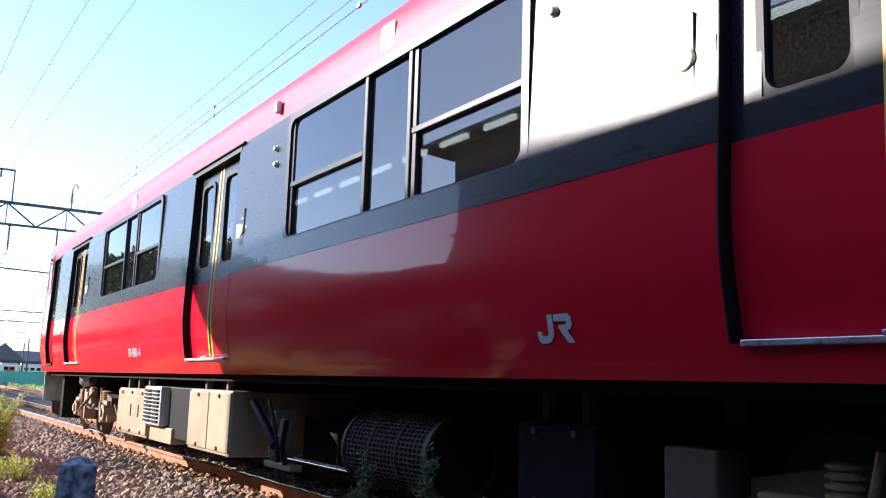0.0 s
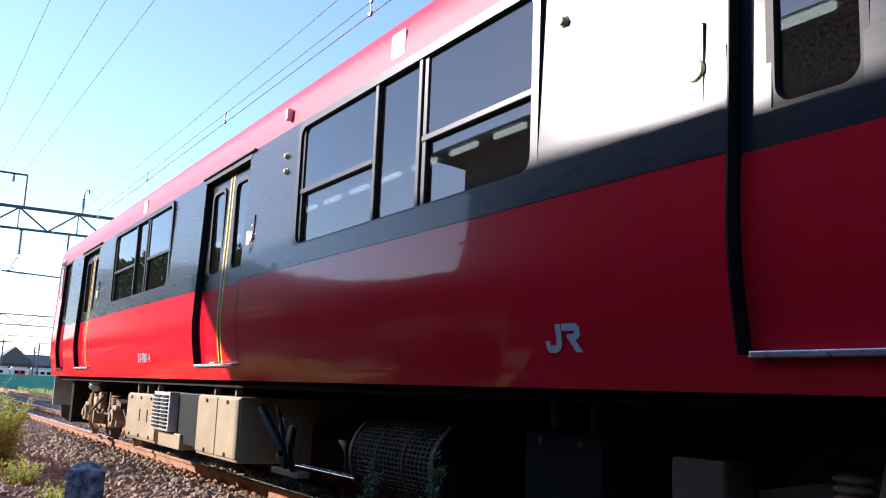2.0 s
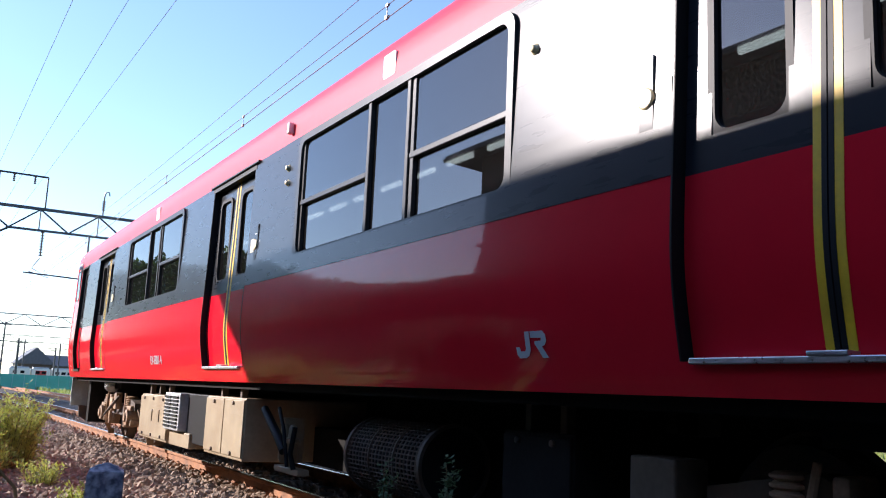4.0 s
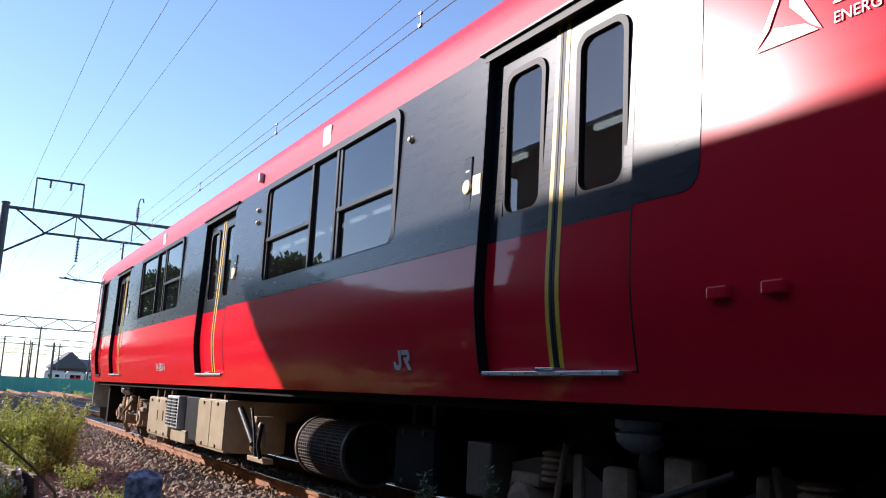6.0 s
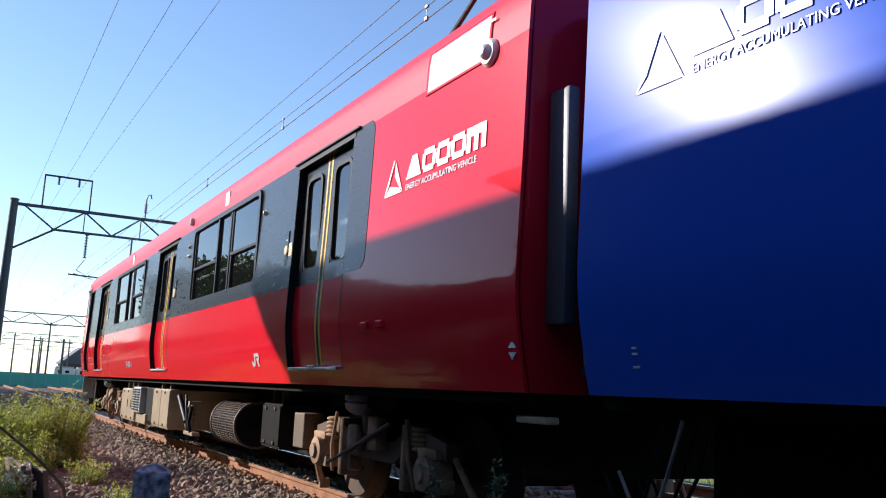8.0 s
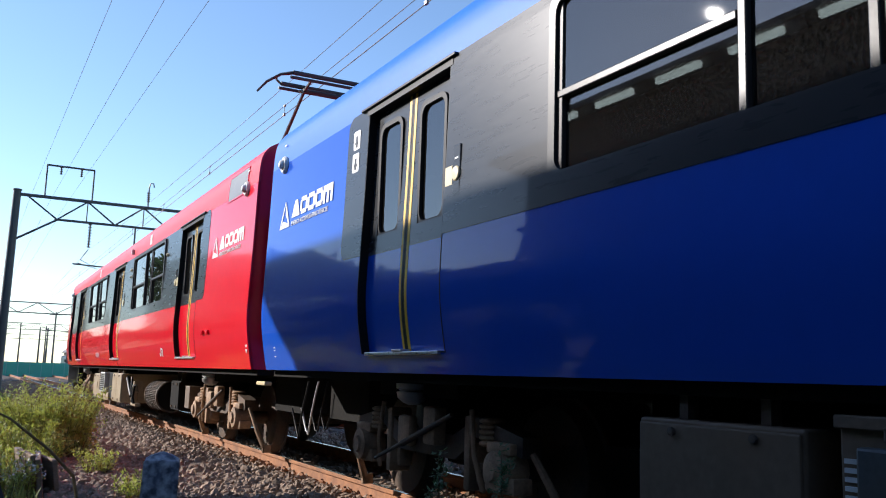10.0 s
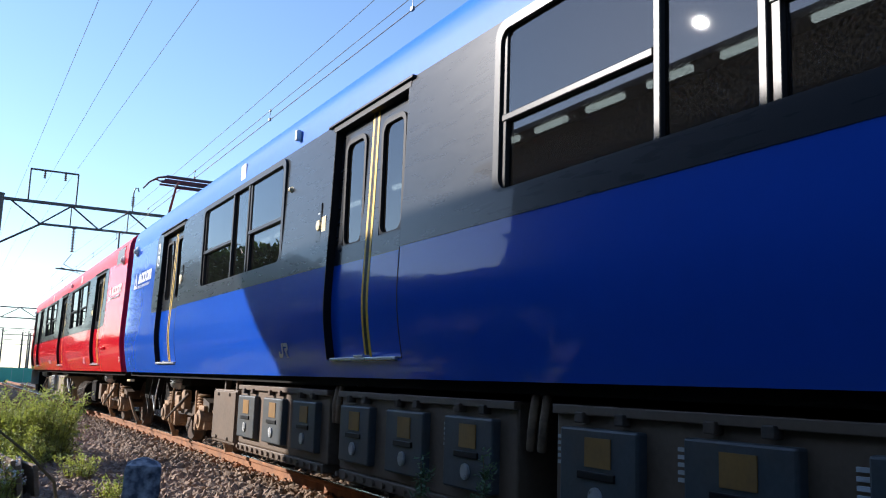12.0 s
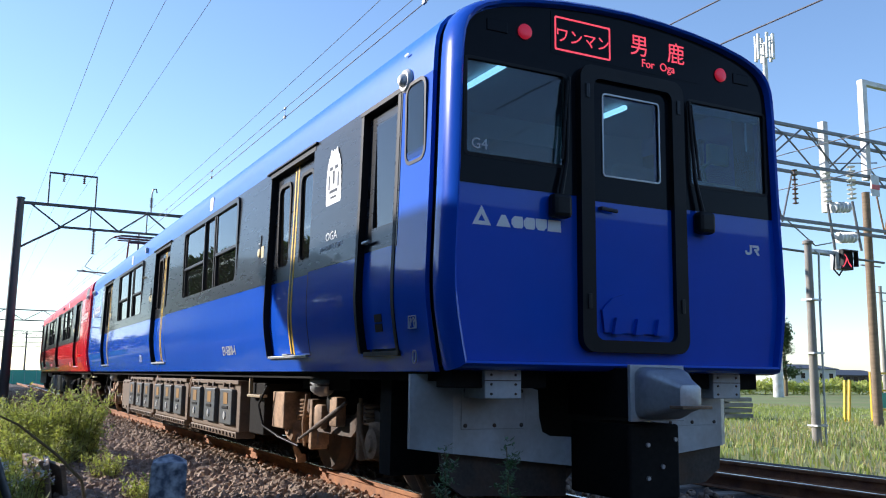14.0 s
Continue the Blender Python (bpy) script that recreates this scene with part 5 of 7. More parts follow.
def ground_sheet():
    bm = bmesh.new()
    xs = [-2500, -700, -200, -80, -45, -20, -10, -6, -4] + [-3 + 0.3 * i for i in range(19)] + [6, 9.6, 10.6, 12, 14, 17, 20, 25, 30, 40, 60, 80, 130, 300, 800, 2500]
    ys = [-2500, -600, -150, -60, -42, -15, -8, -3, 0, 2] + [4 + 0.4 * i for i in range(60)] + [29, 31, 34, 38, 44, 52, 60, 72, 90, 130, 200, 400, 900, 2500]
    grid = [[bm.verts.new((x, y, ground_height(x, y))) for x in xs] for y in ys]
    for a, b in zip(grid, grid[1:]):
        for i in range(len(xs) - 1):
            bm.faces.new((a[i], a[i + 1], b[i + 1], b[i]))
    return link("ground", bm, MEADOW, smooth=60)


tagged(ground_sheet(), "rough grassy ground beside the railway", "ground", kind="structure")

# an unseen asphalt lane between the building and the track, behind and beside the camera,
# added so that the coaches reflect dark ground
bm = bmesh.new()
lane_x = [-19.4, -17.0, -14.6, -12.2, -10.4] + [-8.6 + 0.46 * i for i in range(18)]
grid = [[bm.verts.new((x, y, -0.075 + 0.012 * noise.noise((x * 0.7, y * 0.7, 5)))) for x in lane_x] for y in [-60 + 2.0 * i for i in range(62)]]
for a, b in zip(grid, grid[1:]):
    for i in range(len(lane_x) - 1):
        bm.faces.new((a[i], a[i + 1], b[i + 1], b[i]))
tagged(link("lane_pavement", bm, ASPHALT, smooth=60), "unseen dark asphalt lane added to darken the coaches' reflections", "pavement", kind="structure")


def bed_height(x):
    """The ballast bed across both tracks."""
    for c in (TRACK_X, TRACK_X + 3.7):
        if abs(x - c) < 1.15:
            return -0.175
    if x < TRACK_X - 1.15:
        return -0.175 + 0.09 * max(0.0, min(1.0, (x - 2.0) / 0.75)) * (1 if x < 2.76 else 0) + 0.03 * max(0, 1.6 - x)
    return -0.19


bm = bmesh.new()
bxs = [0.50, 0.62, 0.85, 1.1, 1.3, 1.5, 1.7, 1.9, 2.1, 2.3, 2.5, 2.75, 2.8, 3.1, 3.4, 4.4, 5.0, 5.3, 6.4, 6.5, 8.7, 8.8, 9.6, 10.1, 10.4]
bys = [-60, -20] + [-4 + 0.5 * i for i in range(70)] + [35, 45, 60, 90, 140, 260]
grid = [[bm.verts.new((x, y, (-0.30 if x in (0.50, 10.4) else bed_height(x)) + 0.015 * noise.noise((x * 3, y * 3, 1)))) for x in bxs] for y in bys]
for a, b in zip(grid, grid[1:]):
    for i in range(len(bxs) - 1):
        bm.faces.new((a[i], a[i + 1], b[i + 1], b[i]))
tagged(link("shade_dark_ballast_bed", bm, BED, smooth=60), "brown ballast bed under both tracks, darkened as shade between stones", "ballast", kind="structure")


def pebble_field(name, count, xr, yr, zf, rr, material, label, seed, bias=1.0):
    """Loose broken stones lying on a bed, all in one mesh."""
    rng = np.random.default_rng(seed)
    phi = (1 + 5 ** 0.5) / 2
    ico = np.array([(-1, phi, 0), (1, phi, 0), (-1, -phi, 0), (1, -phi, 0), (0, -1, phi), (0, 1, phi), (0, -1, -phi), (0, 1, -phi), (phi, 0, -1), (phi, 0, 1), (-phi, 0, -1), (-phi, 0, 1)]) / 1.9
    tri = np.array([(0, 11, 5), (0, 5, 1), (0, 1, 7), (0, 7, 10), (0, 10, 11), (1, 5, 9), (5, 11, 4), (11, 10, 2), (10, 7, 6), (7, 1, 8), (3, 9, 4), (3, 4, 2), (3, 2, 6), (3, 6, 8), (3, 8, 9),
                    (4, 9, 5), (2, 4, 11), (6, 2, 10), (8, 6, 7), (9, 8, 1)])
    x = rng.uniform(*xr, count)
    y = yr[0] + (yr[1] - yr[0]) * rng.random(count) ** bias
    r = rng.uniform(*rr, count)
    ang = rng.uniform(0, 6.283, (count, 3))
    c, s = np.cos(ang), np.sin(ang)
    jit = rng.uniform(0.65, 1.25, (count, 12, 1))
    p = ico[None] * jit * np.array([1.15, 0.9, 0.75])[None, None]
    for i, (a, b) in enumerate(((0, 1), (1, 2), (0, 2))):
        pa = p[:, :, a] * c[:, i:i + 1] - p[:, :, b] * s[:, i:i + 1]
        pb = p[:, :, a] * s[:, i:i + 1] + p[:, :, b] * c[:, i:i + 1]
        p[:, :, a], p[:, :, b] = pa, pb
    z = np.array([zf(a) for a in x]) + r * rng.uniform(0.1, 0.75, count)
    p = p * r[:, None, None] + np.stack([x, y, z], 1)[:, None]
    f = (tri[None] + 12 * np.arange(count)[:, None, None]).reshape(-1, 3)
    me = bpy.data.meshes.new(name)
    me.from_pydata(p.reshape(-1, 3).tolist(), [], f.tolist())
    me.materials.append(material)
    return tagged(new(name, me), label, "gravel", kind="stuff")


pebble_field("ballast_stones", 19000, (0.68, 3.36), (6.0, 24.0), bed_height, (0.026, 0.054), BALLAST, "broken brown and grey ballast stones", 11, 1.35)
pebble_field("ballast_stones", 5000, (1.15, 3.3), (22.0, 60.0), bed_height, (0.035, 0.06), BALLAST, "broken brown and grey ballast stones", 12)
pebble_field("ballast_stones", 5000, (3.42, 6.6), (5.0, 30.0), bed_height, (0.03, 0.05), BALLAST, "broken brown and grey ballast stones", 13)


def rail_mesh(x, y0, y1):
    prof = [(-0.063, -0.153), (0.063, -0.153), (0.063, -0.142), (0.012, -0.125), (0.009, -0.045), (0.032, -0.034), (0.0325, -0.006), (0.026, 0.0), (-0.026, 0.0), (-0.0325, -0.006),
            (-0.032, -0.034), (-0.009, -0.045), (-0.012, -0.125), (-0.063, -0.142)]
    bm = bmesh.new()
    prism(bm, [(x + a, b) for a, b in prof], "y", y0, y1)
    return bm


def track(cx, label, y_from, y_to, near):
    t = thing("track", label, "railway track", kind="structure")
    for side in (-1, 1):
        rx = cx + side * 0.566
        r = part("rail", rail_mesh(rx, y_from, y_to), RAILSIDE, t, "rust-brown steel rail", 30)
        part("running_band", boxes((rx - 0.022, rx + 0.022, y_from, y_to, 0.0005, 0.0025)), RAILTOP, r, "polished running band")
    sl = boxes((-1.0, 1.0, -0.11, 0.11, -0.30, -0.155), bevel=0.02)
    me = None
    clip = None
    y = y_from + 0.3
    n = 0
    while y < y_to and n < 150:
        if me is None:
            o = part("sleeper", sl, SLEEPER, t, "stained concrete sleeper")
            me = o.data
        else:
            o = new("sleeper", me)
            o.parent = t
        o.location = (cx, y, 0)
        if near and 4 < y < 34:
            for side in (-1, 1):
                for k in (-1, 1):
                    if clip is None:
                        bm = bmesh.new()
                        tube(bm, [(0.05, -0.05, -0.135), (0.10, -0.05, -0.10), (0.11, 0.0, -0.095), (0.10, 0.05, -0.10), (0.05, 0.05, -0.13)], 0.013, 6)
                        box(bm, 0.065, 0.13, -0.035, 0.035, -0.17, -0.125)
                        lathe(bm, (0.095, 0, -0.13), (0, 0, 1), [(0, 0.02), (0.05, 0.02), (0.055, 0.012)], 6)
                        c = part("rail_clip", bm, RAILSIDE, t, "rusty rail fastening")
                        clip = c.data
                    else:
                        c = new("rail_clip", clip)
                        c.parent = t
                    c.matrix_local = pose(cx + side * 0.566, y, 0, 0, 0, 0 if k > 0 else 180)
        y += 0.62
        n += 1
    return t


track(TRACK_X, "rusty rails on sleepers in brown ballast", -30, 130, True)
track(TRACK_X + 3.7, "second track beside the train", -30, 130, False)


# ---- small things beside the track ----
def marker_stone():
    bm = bmesh.new()
    w = 0.100
    secs = [(-0.20, w * 1.05), (0.30, w * 1.02), (0.525, w), (0.548, w * 0.95), (0.572, w * 0.60), (0.592, w * 0.10)]
    loops = []
    for z, q in secs:
        loops.append([bm.verts.new((x + 0.003 * noise.noise((x * 30, y * 30, z * 9)), y, z)) for x, y in round_rect(-q, q, -q, q, q * 0.10, 2)])
    for a, b in zip(loops, loops[1:]):
        for i in range(len(a)):
            bm.faces.new((a[i], a[(i + 1) % len(a)], b[(i + 1) % len(a)], b[i]))
    bm.faces.new(loops[-1])
    bm.faces.new(loops[0][::-1])
    ob = link("marker_stone", bm, STONE, smooth=14)
    ob.matrix_world = pose(1.02, 5.45, -0.09, 0, 1.5, -12)
    return tagged(ob, "weathered grey boundary stone with a pointed top", "boundary stone")


marker_stone()


def leaf_quads(rng, centres, sizes, droop=0.4, aspect=0.42):
    """Small folded leaves at given places, as plain mesh data."""
    n = len(centres)
    az = rng.uniform(0, 6.283, n)
    el = rng.uniform(-droop, 1.1, n)
    d = np.stack([np.cos(az) * np.cos(el), np.sin(az) * np.cos(el), np.sin(el)], 1)
    s = np.stack([-np.sin(az), np.cos(az), rng.uniform(-0.5, 0.5, n)], 1)
    s /= np.linalg.norm(s, axis=1)[:, None]
    L = np.asarray(sizes)[:, None]
    c = np.asarray(centres)
    up = np.cross(s, d)
    p = np.stack([c, c + d * L * 0.5 + s * L * aspect * 0.5 + up * L * 0.06, c + d * L, c + d * L * 0.5 - s * L * aspect * 0.5 + up * L * 0.06], 1)
    return p.reshape(-1, 3), (np.arange(n)[:, None] * 4 + np.array([0, 1, 2, 3])[None])


def foliage(name, pts, faces, material, parent=None, label=""):
    me = bpy.data.meshes.new(name)
    me.from_pydata(pts.tolist(), [], faces.tolist())
    me.materials.append(material)
    ob = new(name, me)
    if parent:
        ob.parent = parent
    if label:
        tagged(ob, label)
    return ob


def feathery_bush(at, spread, height, stems, seed, label, material=None, leaf=(0.03, 0.06), per=70, flower=0):
    rng = np.random.default_rng(seed)
    t = thing("bush", label, "bush", "weeds beside the track", at=at)
    bm = bmesh.new()
    cs = []
    fl = []
    for i in range(stems):
        a = rng.uniform(0, 6.283)
        r0 = spread * 0.45 * math.sqrt(rng.random())
        base = Vector((r0 * math.cos(a), r0 * math.sin(a), -0.03))
        h = height * rng.uniform(0.55, 1.0) * (1.0 - 0.35 * (r0 / (spread * 0.45)) ** 2)
        lean = Vector((math.cos(a), math.sin(a), 0)) * spread * rng.uniform(0.05, 0.35) + Vector((rng.uniform(-.06, .06), rng.uniform(-.06, .06), 0))
        pts = [base, base + lean * 0.35 + Vector((0, 0, h * 0.5)), base + lean + Vector((0, 0, h))]
        tube(bm, pts, [0.006, 0.004, 0.0015], 4, False)
        for k in range(per):
            f = 0.12 + 0.88 * rng.random()
            q = pts[0].lerp(pts[1], f * 2) if f < 0.5 else pts[1].lerp(pts[2], f * 2 - 1)
            w = 0.11 * (1.15 - f) * spread + 0.015
            cs.append((q.x + rng.normal(0, w * 0.5), q.y + rng.normal(0, w * 0.5), max(0.0, q.z + rng.normal(0, 0.02))))
        if i < flower:
            fl += [(pts[2].x + rng.normal(0, 0.02), pts[2].y + rng.normal(0, 0.02), pts[2].z + rng.normal(0, 0.015)) for _ in range(16)]
    part("stalk_tuft", bm, STEM, t)
    p, f = leaf_quads(rng, cs, rng.uniform(*leaf, len(cs)))
    foliage("foliage", p, f, material or BUSHLEAF, t)
    if fl:
        p, f = leaf_quads(rng, fl, rng.uniform(0.018, 0.032, len(fl)), 0.2, 0.9)
        foliage("blossom", p, f, FLOWER, t, "small white flowers")
    return t


# the first two shrubs are out of view, added to shade the near ballast
feathery_bush((-1.35, 10.5, -0.12), 1.5, 1.40, 150, 32, "unseen dark green shrub added to cast shade", DARKLEAF, (0.05, 0.10), 80)
feathery_bush((-0.75, 9.2, -0.12), 1.0, 1.30, 100, 33, "unseen dark green shrub added to cast shade", DARKLEAF, (0.05, 0.10), 80)
feathery_bush((0.92, 12.2, -0.12), 1.05, 1.10, 170, 21, "bright green feathery bush in the sun", leaf=(0.035, 0.07), per=85)
feathery_bush((0.62, 11.2, -0.12), 0.70, 0.62, 70, 22, "light green feathery weed clump", per=70)
feathery_bush((1.25, 13.6, -0.14), 0.55, 0.80, 45, 23, "tall pale green weed beside ballast", per=60)
feathery_bush((0.25, 12.4, -0.12), 0.9, 0.70, 80, 24, "dense yellow-green weed clump", per=70)
feathery_bush((1.30, 10.2, -0.13), 0.30, 0.42, 16, 25, "small weed growing in the ballast", per=45)
feathery_bush((1.42, 8.3, -0.14), 0.30, 0.36, 16, 26, "small weed growing in the ballast", per=45)
feathery_bush((0.36, 8.5, -0.12), 0.42, 0.40, 40, 27, "low weed with small white flowers", BUSHLEAF, flower=40, per=40)
feathery_bush((0.55, 10.2, -0.12), 0.40, 0.36, 30, 28, "low green weed beside the boards", per=50)
feathery_bush((-0.6, 15.5, -0.12), 1.3, 0.85, 110, 29, "dark green shrub at the lineside", DARKLEAF, (0.04, 0.08), 70)
feathery_bush((-0.2, 19.0, -0.12), 1.4, 0.75, 90, 30, "green lineside weeds in the grass", None, (0.04, 0.08), 60)
feathery_bush((1.0, 17.5, -0.12), 0.8, 0.55, 60, 31, "green lineside weeds in the grass", None, (0.04, 0.07), 60)


def sprig(at, h, seed):
    rng = np.random.default_rng(seed)
    t = thing("weed_sprig", "grey-green leafy weed sprig growing upright", "weed", "weeds beside the track", at=at)
    bm = bmesh.new()
    cs = []
    tube(bm, [(0, 0, -0.02), (0.01, 0.0, h * 0.5), (0.0, 0.01, h)], [0.006, 0.005, 0.002], 5)
    for k in range(9):
        z = h * (0.35 + 0.07 * k)
        a = k * 2.4
        L = 0.085 * (1.1 - k / 12)
        tip = (L * math.cos(a), L * math.sin(a), z + L * 0.9)
        tube(bm, [(0, 0, z), tip], 0.002, 4, False)
        for q in range(60):
            f_ = rng.random()
            cs.append((tip[0] * f_ + rng.normal(0, 0.013), tip[1] * f_ + rng.normal(0, 0.013), z + (tip[2] - z) * f_ + rng.normal(0, 0.012)))
    for q in range(60):
        cs.append((rng.normal(0, 0.010), rng.normal(0, 0.010), h * (1.04 - 0.3 * rng.random())))
    part("stalk_tuft", bm, STEM, t)
    p, f_ = leaf_quads(rng, cs, rng.uniform(0.016, 0.034, len(cs)))
    foliage("foliage", p, f_, SPRIG, t)


sprig((1.62, 3.10, -0.14), 0.82, 41)
sprig((1.84, 3.00, -0.14), 0.84, 42)


def old_boards():
    for i, (x, y, z, a, l) in enumerate(((0.52, 9.0, 0.0, 6, 0.9), (0.62, 8.75, -0.02, -4, 0.8), (0.70, 8.95, -0.05, 10, 0.6))):
        bm = boxes((-0.022, 0.022, -l / 2, l / 2, -0.2, 0.15), bevel=0.008)
        ob = link("old_board", bm, TIMBER)
        ob.matrix_world = pose(x, y, z + 0.06, 0, -8, a)
        tagged(ob, "weathered brown board set on edge in the soil", "board", "edging boards")
    bm = bmesh.new()
    tube(bm, [(0.05, 6.9, 0.72), (0.28, 6.95, 0.60), (0.55, 7.0, 0.38), (0.72, 7.0, 0.20), (0.80, 7.0, -0.15)], [0.005, 0.008, 0.010, 0.012, 0.014], 8)
    tagged(link("dead_branch", bm, STEM, smooth=40), "dark leaning dead branch stuck in the ground", "branch")


old_boards()


def leaning_stay():
    bm = bmesh.new()
    tube(bm, [(-0.33, 3.0, 1.80), (-0.004, 3.0, 0.897), (0.130, 3.0, 0.515), (0.334, 3.0, -0.25)], 0.012, 10)
    tagged(link("stay_rod", bm, POLE, smooth=40), "dark leaning steel stay rod set in the ground", "rod")


leaning_stay()


def grass_field(name, count, xr, yr, h, seed, label, material, bias=1.0, wide=0.012):
    rng = np.random.default_rng(seed)
    x = rng.uniform(*xr, count)
    y = yr[0] + (yr[1] - yr[0]) * rng.random(count) ** bias
    z = np.array([ground_height(a, b) for a, b in zip(x, y)]) - 0.01
    clump = np.array([0.5 + 0.8 * (0.5 + 0.5 * noise.noise((a * 0.8, b * 0.8, 5))) for a, b in zip(x, y)])
    hh = rng.uniform(0.5, 1.0, count) * h * clump
    a = rng.uniform(0, 6.283, count)
    ln = rng.uniform(0.1, 0.5, count) * hh
    d = np.stack([np.cos(a), np.sin(a), np.zeros(count)], 1)
    s = np.stack([-np.sin(a), np.cos(a), np.zeros(count)], 1) * (wide * (0.6 + 0.8 * rng.random(count)))[:, None]
    b = np.stack([x, y, z], 1)
    up = np.zeros((count, 3))
    up[:, 2] = hh
    p = np.stack([b - s, b + s, b + d * ln[:, None] * 0.4 + up * 0.6 + s * 0.7, b + d * ln[:, None] * 0.4 + up * 0.6 - s * 0.7, b + d * ln[:, None] + up], 1).reshape(-1, 3)
    base = np.arange(count)[:, None] * 5
    faces = [tuple(q) for q in (base + np.array([0, 1, 2, 3])).tolist()] + [tuple(q) for q in (base + np.array([3, 2, 4])).tolist()]
    me = bpy.data.meshes.new(name)
    me.from_pydata(p.tolist(), [], faces)
    me.materials.append(material)
    return tagged(new(name, me), label, "grass", kind="stuff")


DRYGRASS = leaf_mat("dry_grass_blades", (0.40, 0.33, 0.15), 0.4)
grass_field("grass", 9000, (-4.0, 0.75), (7.0, 40.0), 0.22, 51, "green grass at the lineside", GRASS, 1.4)
grass_field("grass", 4000, (-3.0, 1.3), (20.0, 90.0), 0.35, 52, "green grass at the lineside", GRASS, 1.2, 0.03)
grass_field("grass", 26000, (10.6, 40.0), (8.0, 44.0), 0.22, 53, "green meadow grass beyond the tracks", GRASS, 1.0, 0.016)
grass_field("dry_grass", 4500, (10.4, 30.0), (8.0, 22.0), 0.26, 54, "straw-coloured dry grass beyond the tracks", DRYGRASS, 1.0, 0.012)
grass_field("grass", 9000, (10.0, 20.0), (60.0, 110.0), 0.5, 55, "green grass along the line", GRASS, 1.0, 0.05)


# ---- overhead line ----
def insulator_string(parent, top, n, step=0.10, r=0.075, material=None, name="insulator"):
    bm = bmesh.new()
    prof = []
    for i in range(n):
        prof += [(i * step, 0.03), (i * step + 0.02, r), (i * step + 0.045, r * 0.9), (i * step + 0.055, 0.03)]
    lathe(bm, top, (0, 0, -1), prof, 12)
    part(name, bm, material or BROWNINS, parent, "ribbed insulator", 40)


def near_gantry():
    y = 40.0
    g = thing("catenary_gantry", "dark steel gantry on a round pole over the track", "gantry", "line gantries", at=(0, y, 0))
    bm = bmesh.new()
    tube(bm, [(1.00, 0, -0.3), (1.06, 0, 8.05)], [0.19, 0.155], 20)
    part("pole", bm, POLE, g, "dark round pole", 40)
    bm = bmesh.new()
    lathe(bm, (1.06, 0, 8.05), (0, 0, 1), [(0, 0.18), (0.05, 0.18), (0.08, 0.05)], 16)
    part("pole_cap", bm, POLE, g, "", 40)
    part("top_chord", boxes((1.06, 11.5, -0.06, 0.06, 7.84, 7.96)), POLE, g)
    part("bottom_chord", boxes((2.55, 11.5, -0.05, 0.05, 6.95, 7.04)), POLE, g)
    bm = bmesh.new()
    tube(bm, [(1.10, 0, 6.0), (2.65, 0, 6.98)], 0.045, 8)
    part("knee_brace", bm, POLE, g)
    x = 1.45
    up = True
    while x < 11:
        nx = x + (1.15 if x > 1.5 else 1.2)
        bm = bmesh.new()
        tube(bm, [(x, 0, 7.88 if up else 7.0), (nx, 0, 7.0 if up else 7.88)], 0.035, 6)
        part("diagonal", bm, POLE, g)
        if not up:
            bm = bmesh.new()
            tube(bm, [(nx, 0, 7.88), (nx, 0, 7.0)], 0.025, 6)
            part("strut", bm, POLE, g)
        x, up = nx, not up
    bm = bmesh.new()
    tube(bm, [(2.10, 0, 7.9), (2.10, 0, 9.27)], 0.035, 6)
    tube(bm, [(3.95, 0, 7.9), (3.95, 0, 9.27)], 0.035, 6)
    tube(bm, [(2.08, 0, 9.27), (3.97, 0, 9.27)], 0.04, 6)
    fr = part("feeder_frame", bm, POLE, g, "square feeder frame")
    for x in (2.65, 3.45):
        insulator_string(fr, (x, 0, 9.25), 4, 0.09, 0.06)
    bm = bmesh.new()
    tube(bm, [(6.25, 0, 7.9), (6.25, 0, 8.8), (6.30, 0, 9.0), (6.42, 0, 9.02), (6.46, 0, 8.85)], 0.03, 6)
    part("hook_arm", bm, POLE, g)
    insulator_string(g, (6.25, 0, 8.6), 5, 0.09, 0.08)
    insulator_string(g, (3.97, 0, 6.95), 9, 0.12, 0.085)
    bm = bmesh.new()
    tube(bm, [(3.97, 0, 5.85), (3.7, 0, 5.4), (4.4, 0, 5.05), (3.6, 0, 5.25)], 0.022, 6)
    tube(bm, [(3.4, 0, 5.2), (5.8, 0, 5.12)], 0.03, 6)
    tube(bm, [(5.8, 0, 5.12), (5.8, 0, 7.0)], 0.04, 6)
    part("registration_arm", bm, POLE, g, "slanting registration arm")


near_gantry()


def plain_gantry(y, x0, x1, top, legs, material=None):
    material = material or POLE
    g = thing("catenary_gantry", "slender steel lattice gantry across the tracks", "gantry", "line gantries", at=(0, y, 0))
    part("top_chord", boxes((x0, x1, -0.06, 0.06, top - 0.1, top)), material, g)
    part("bottom_chord", boxes((x0, x1, -0.06, 0.06, top - 1.05, top - 0.95)), material, g)
    n = int((x1 - x0) / 1.5)
    for i in range(n):
        a, b = x0 + (x1 - x0) * i / n, x0 + (x1 - x0) * (i + 1) / n
        bm = bmesh.new()
        tube(bm, [(a, 0, top - 0.05 if i % 2 else top - 1.0), (b, 0, top - 1.0 if i % 2 else top - 0.05)], 0.04, 5)
        part("diagonal", bm, material, g)
    for x in legs:
        bm = bmesh.new()
        tube(bm, [(x, 0, -0.5), (x, 0, top + 0.2)], [0.20, 0.15], 12)
        part("pole", bm, material, g, "", 40)
    return g


plain_gantry(90, -6.0, 14.5, 6.65, (-6.0, 14.5))
plain_gantry(150, -8.0, 24, 7.2, (-8.0, 24))
plain_gantry(215, -10.0, 30, 7.4, (-10.0, 30))


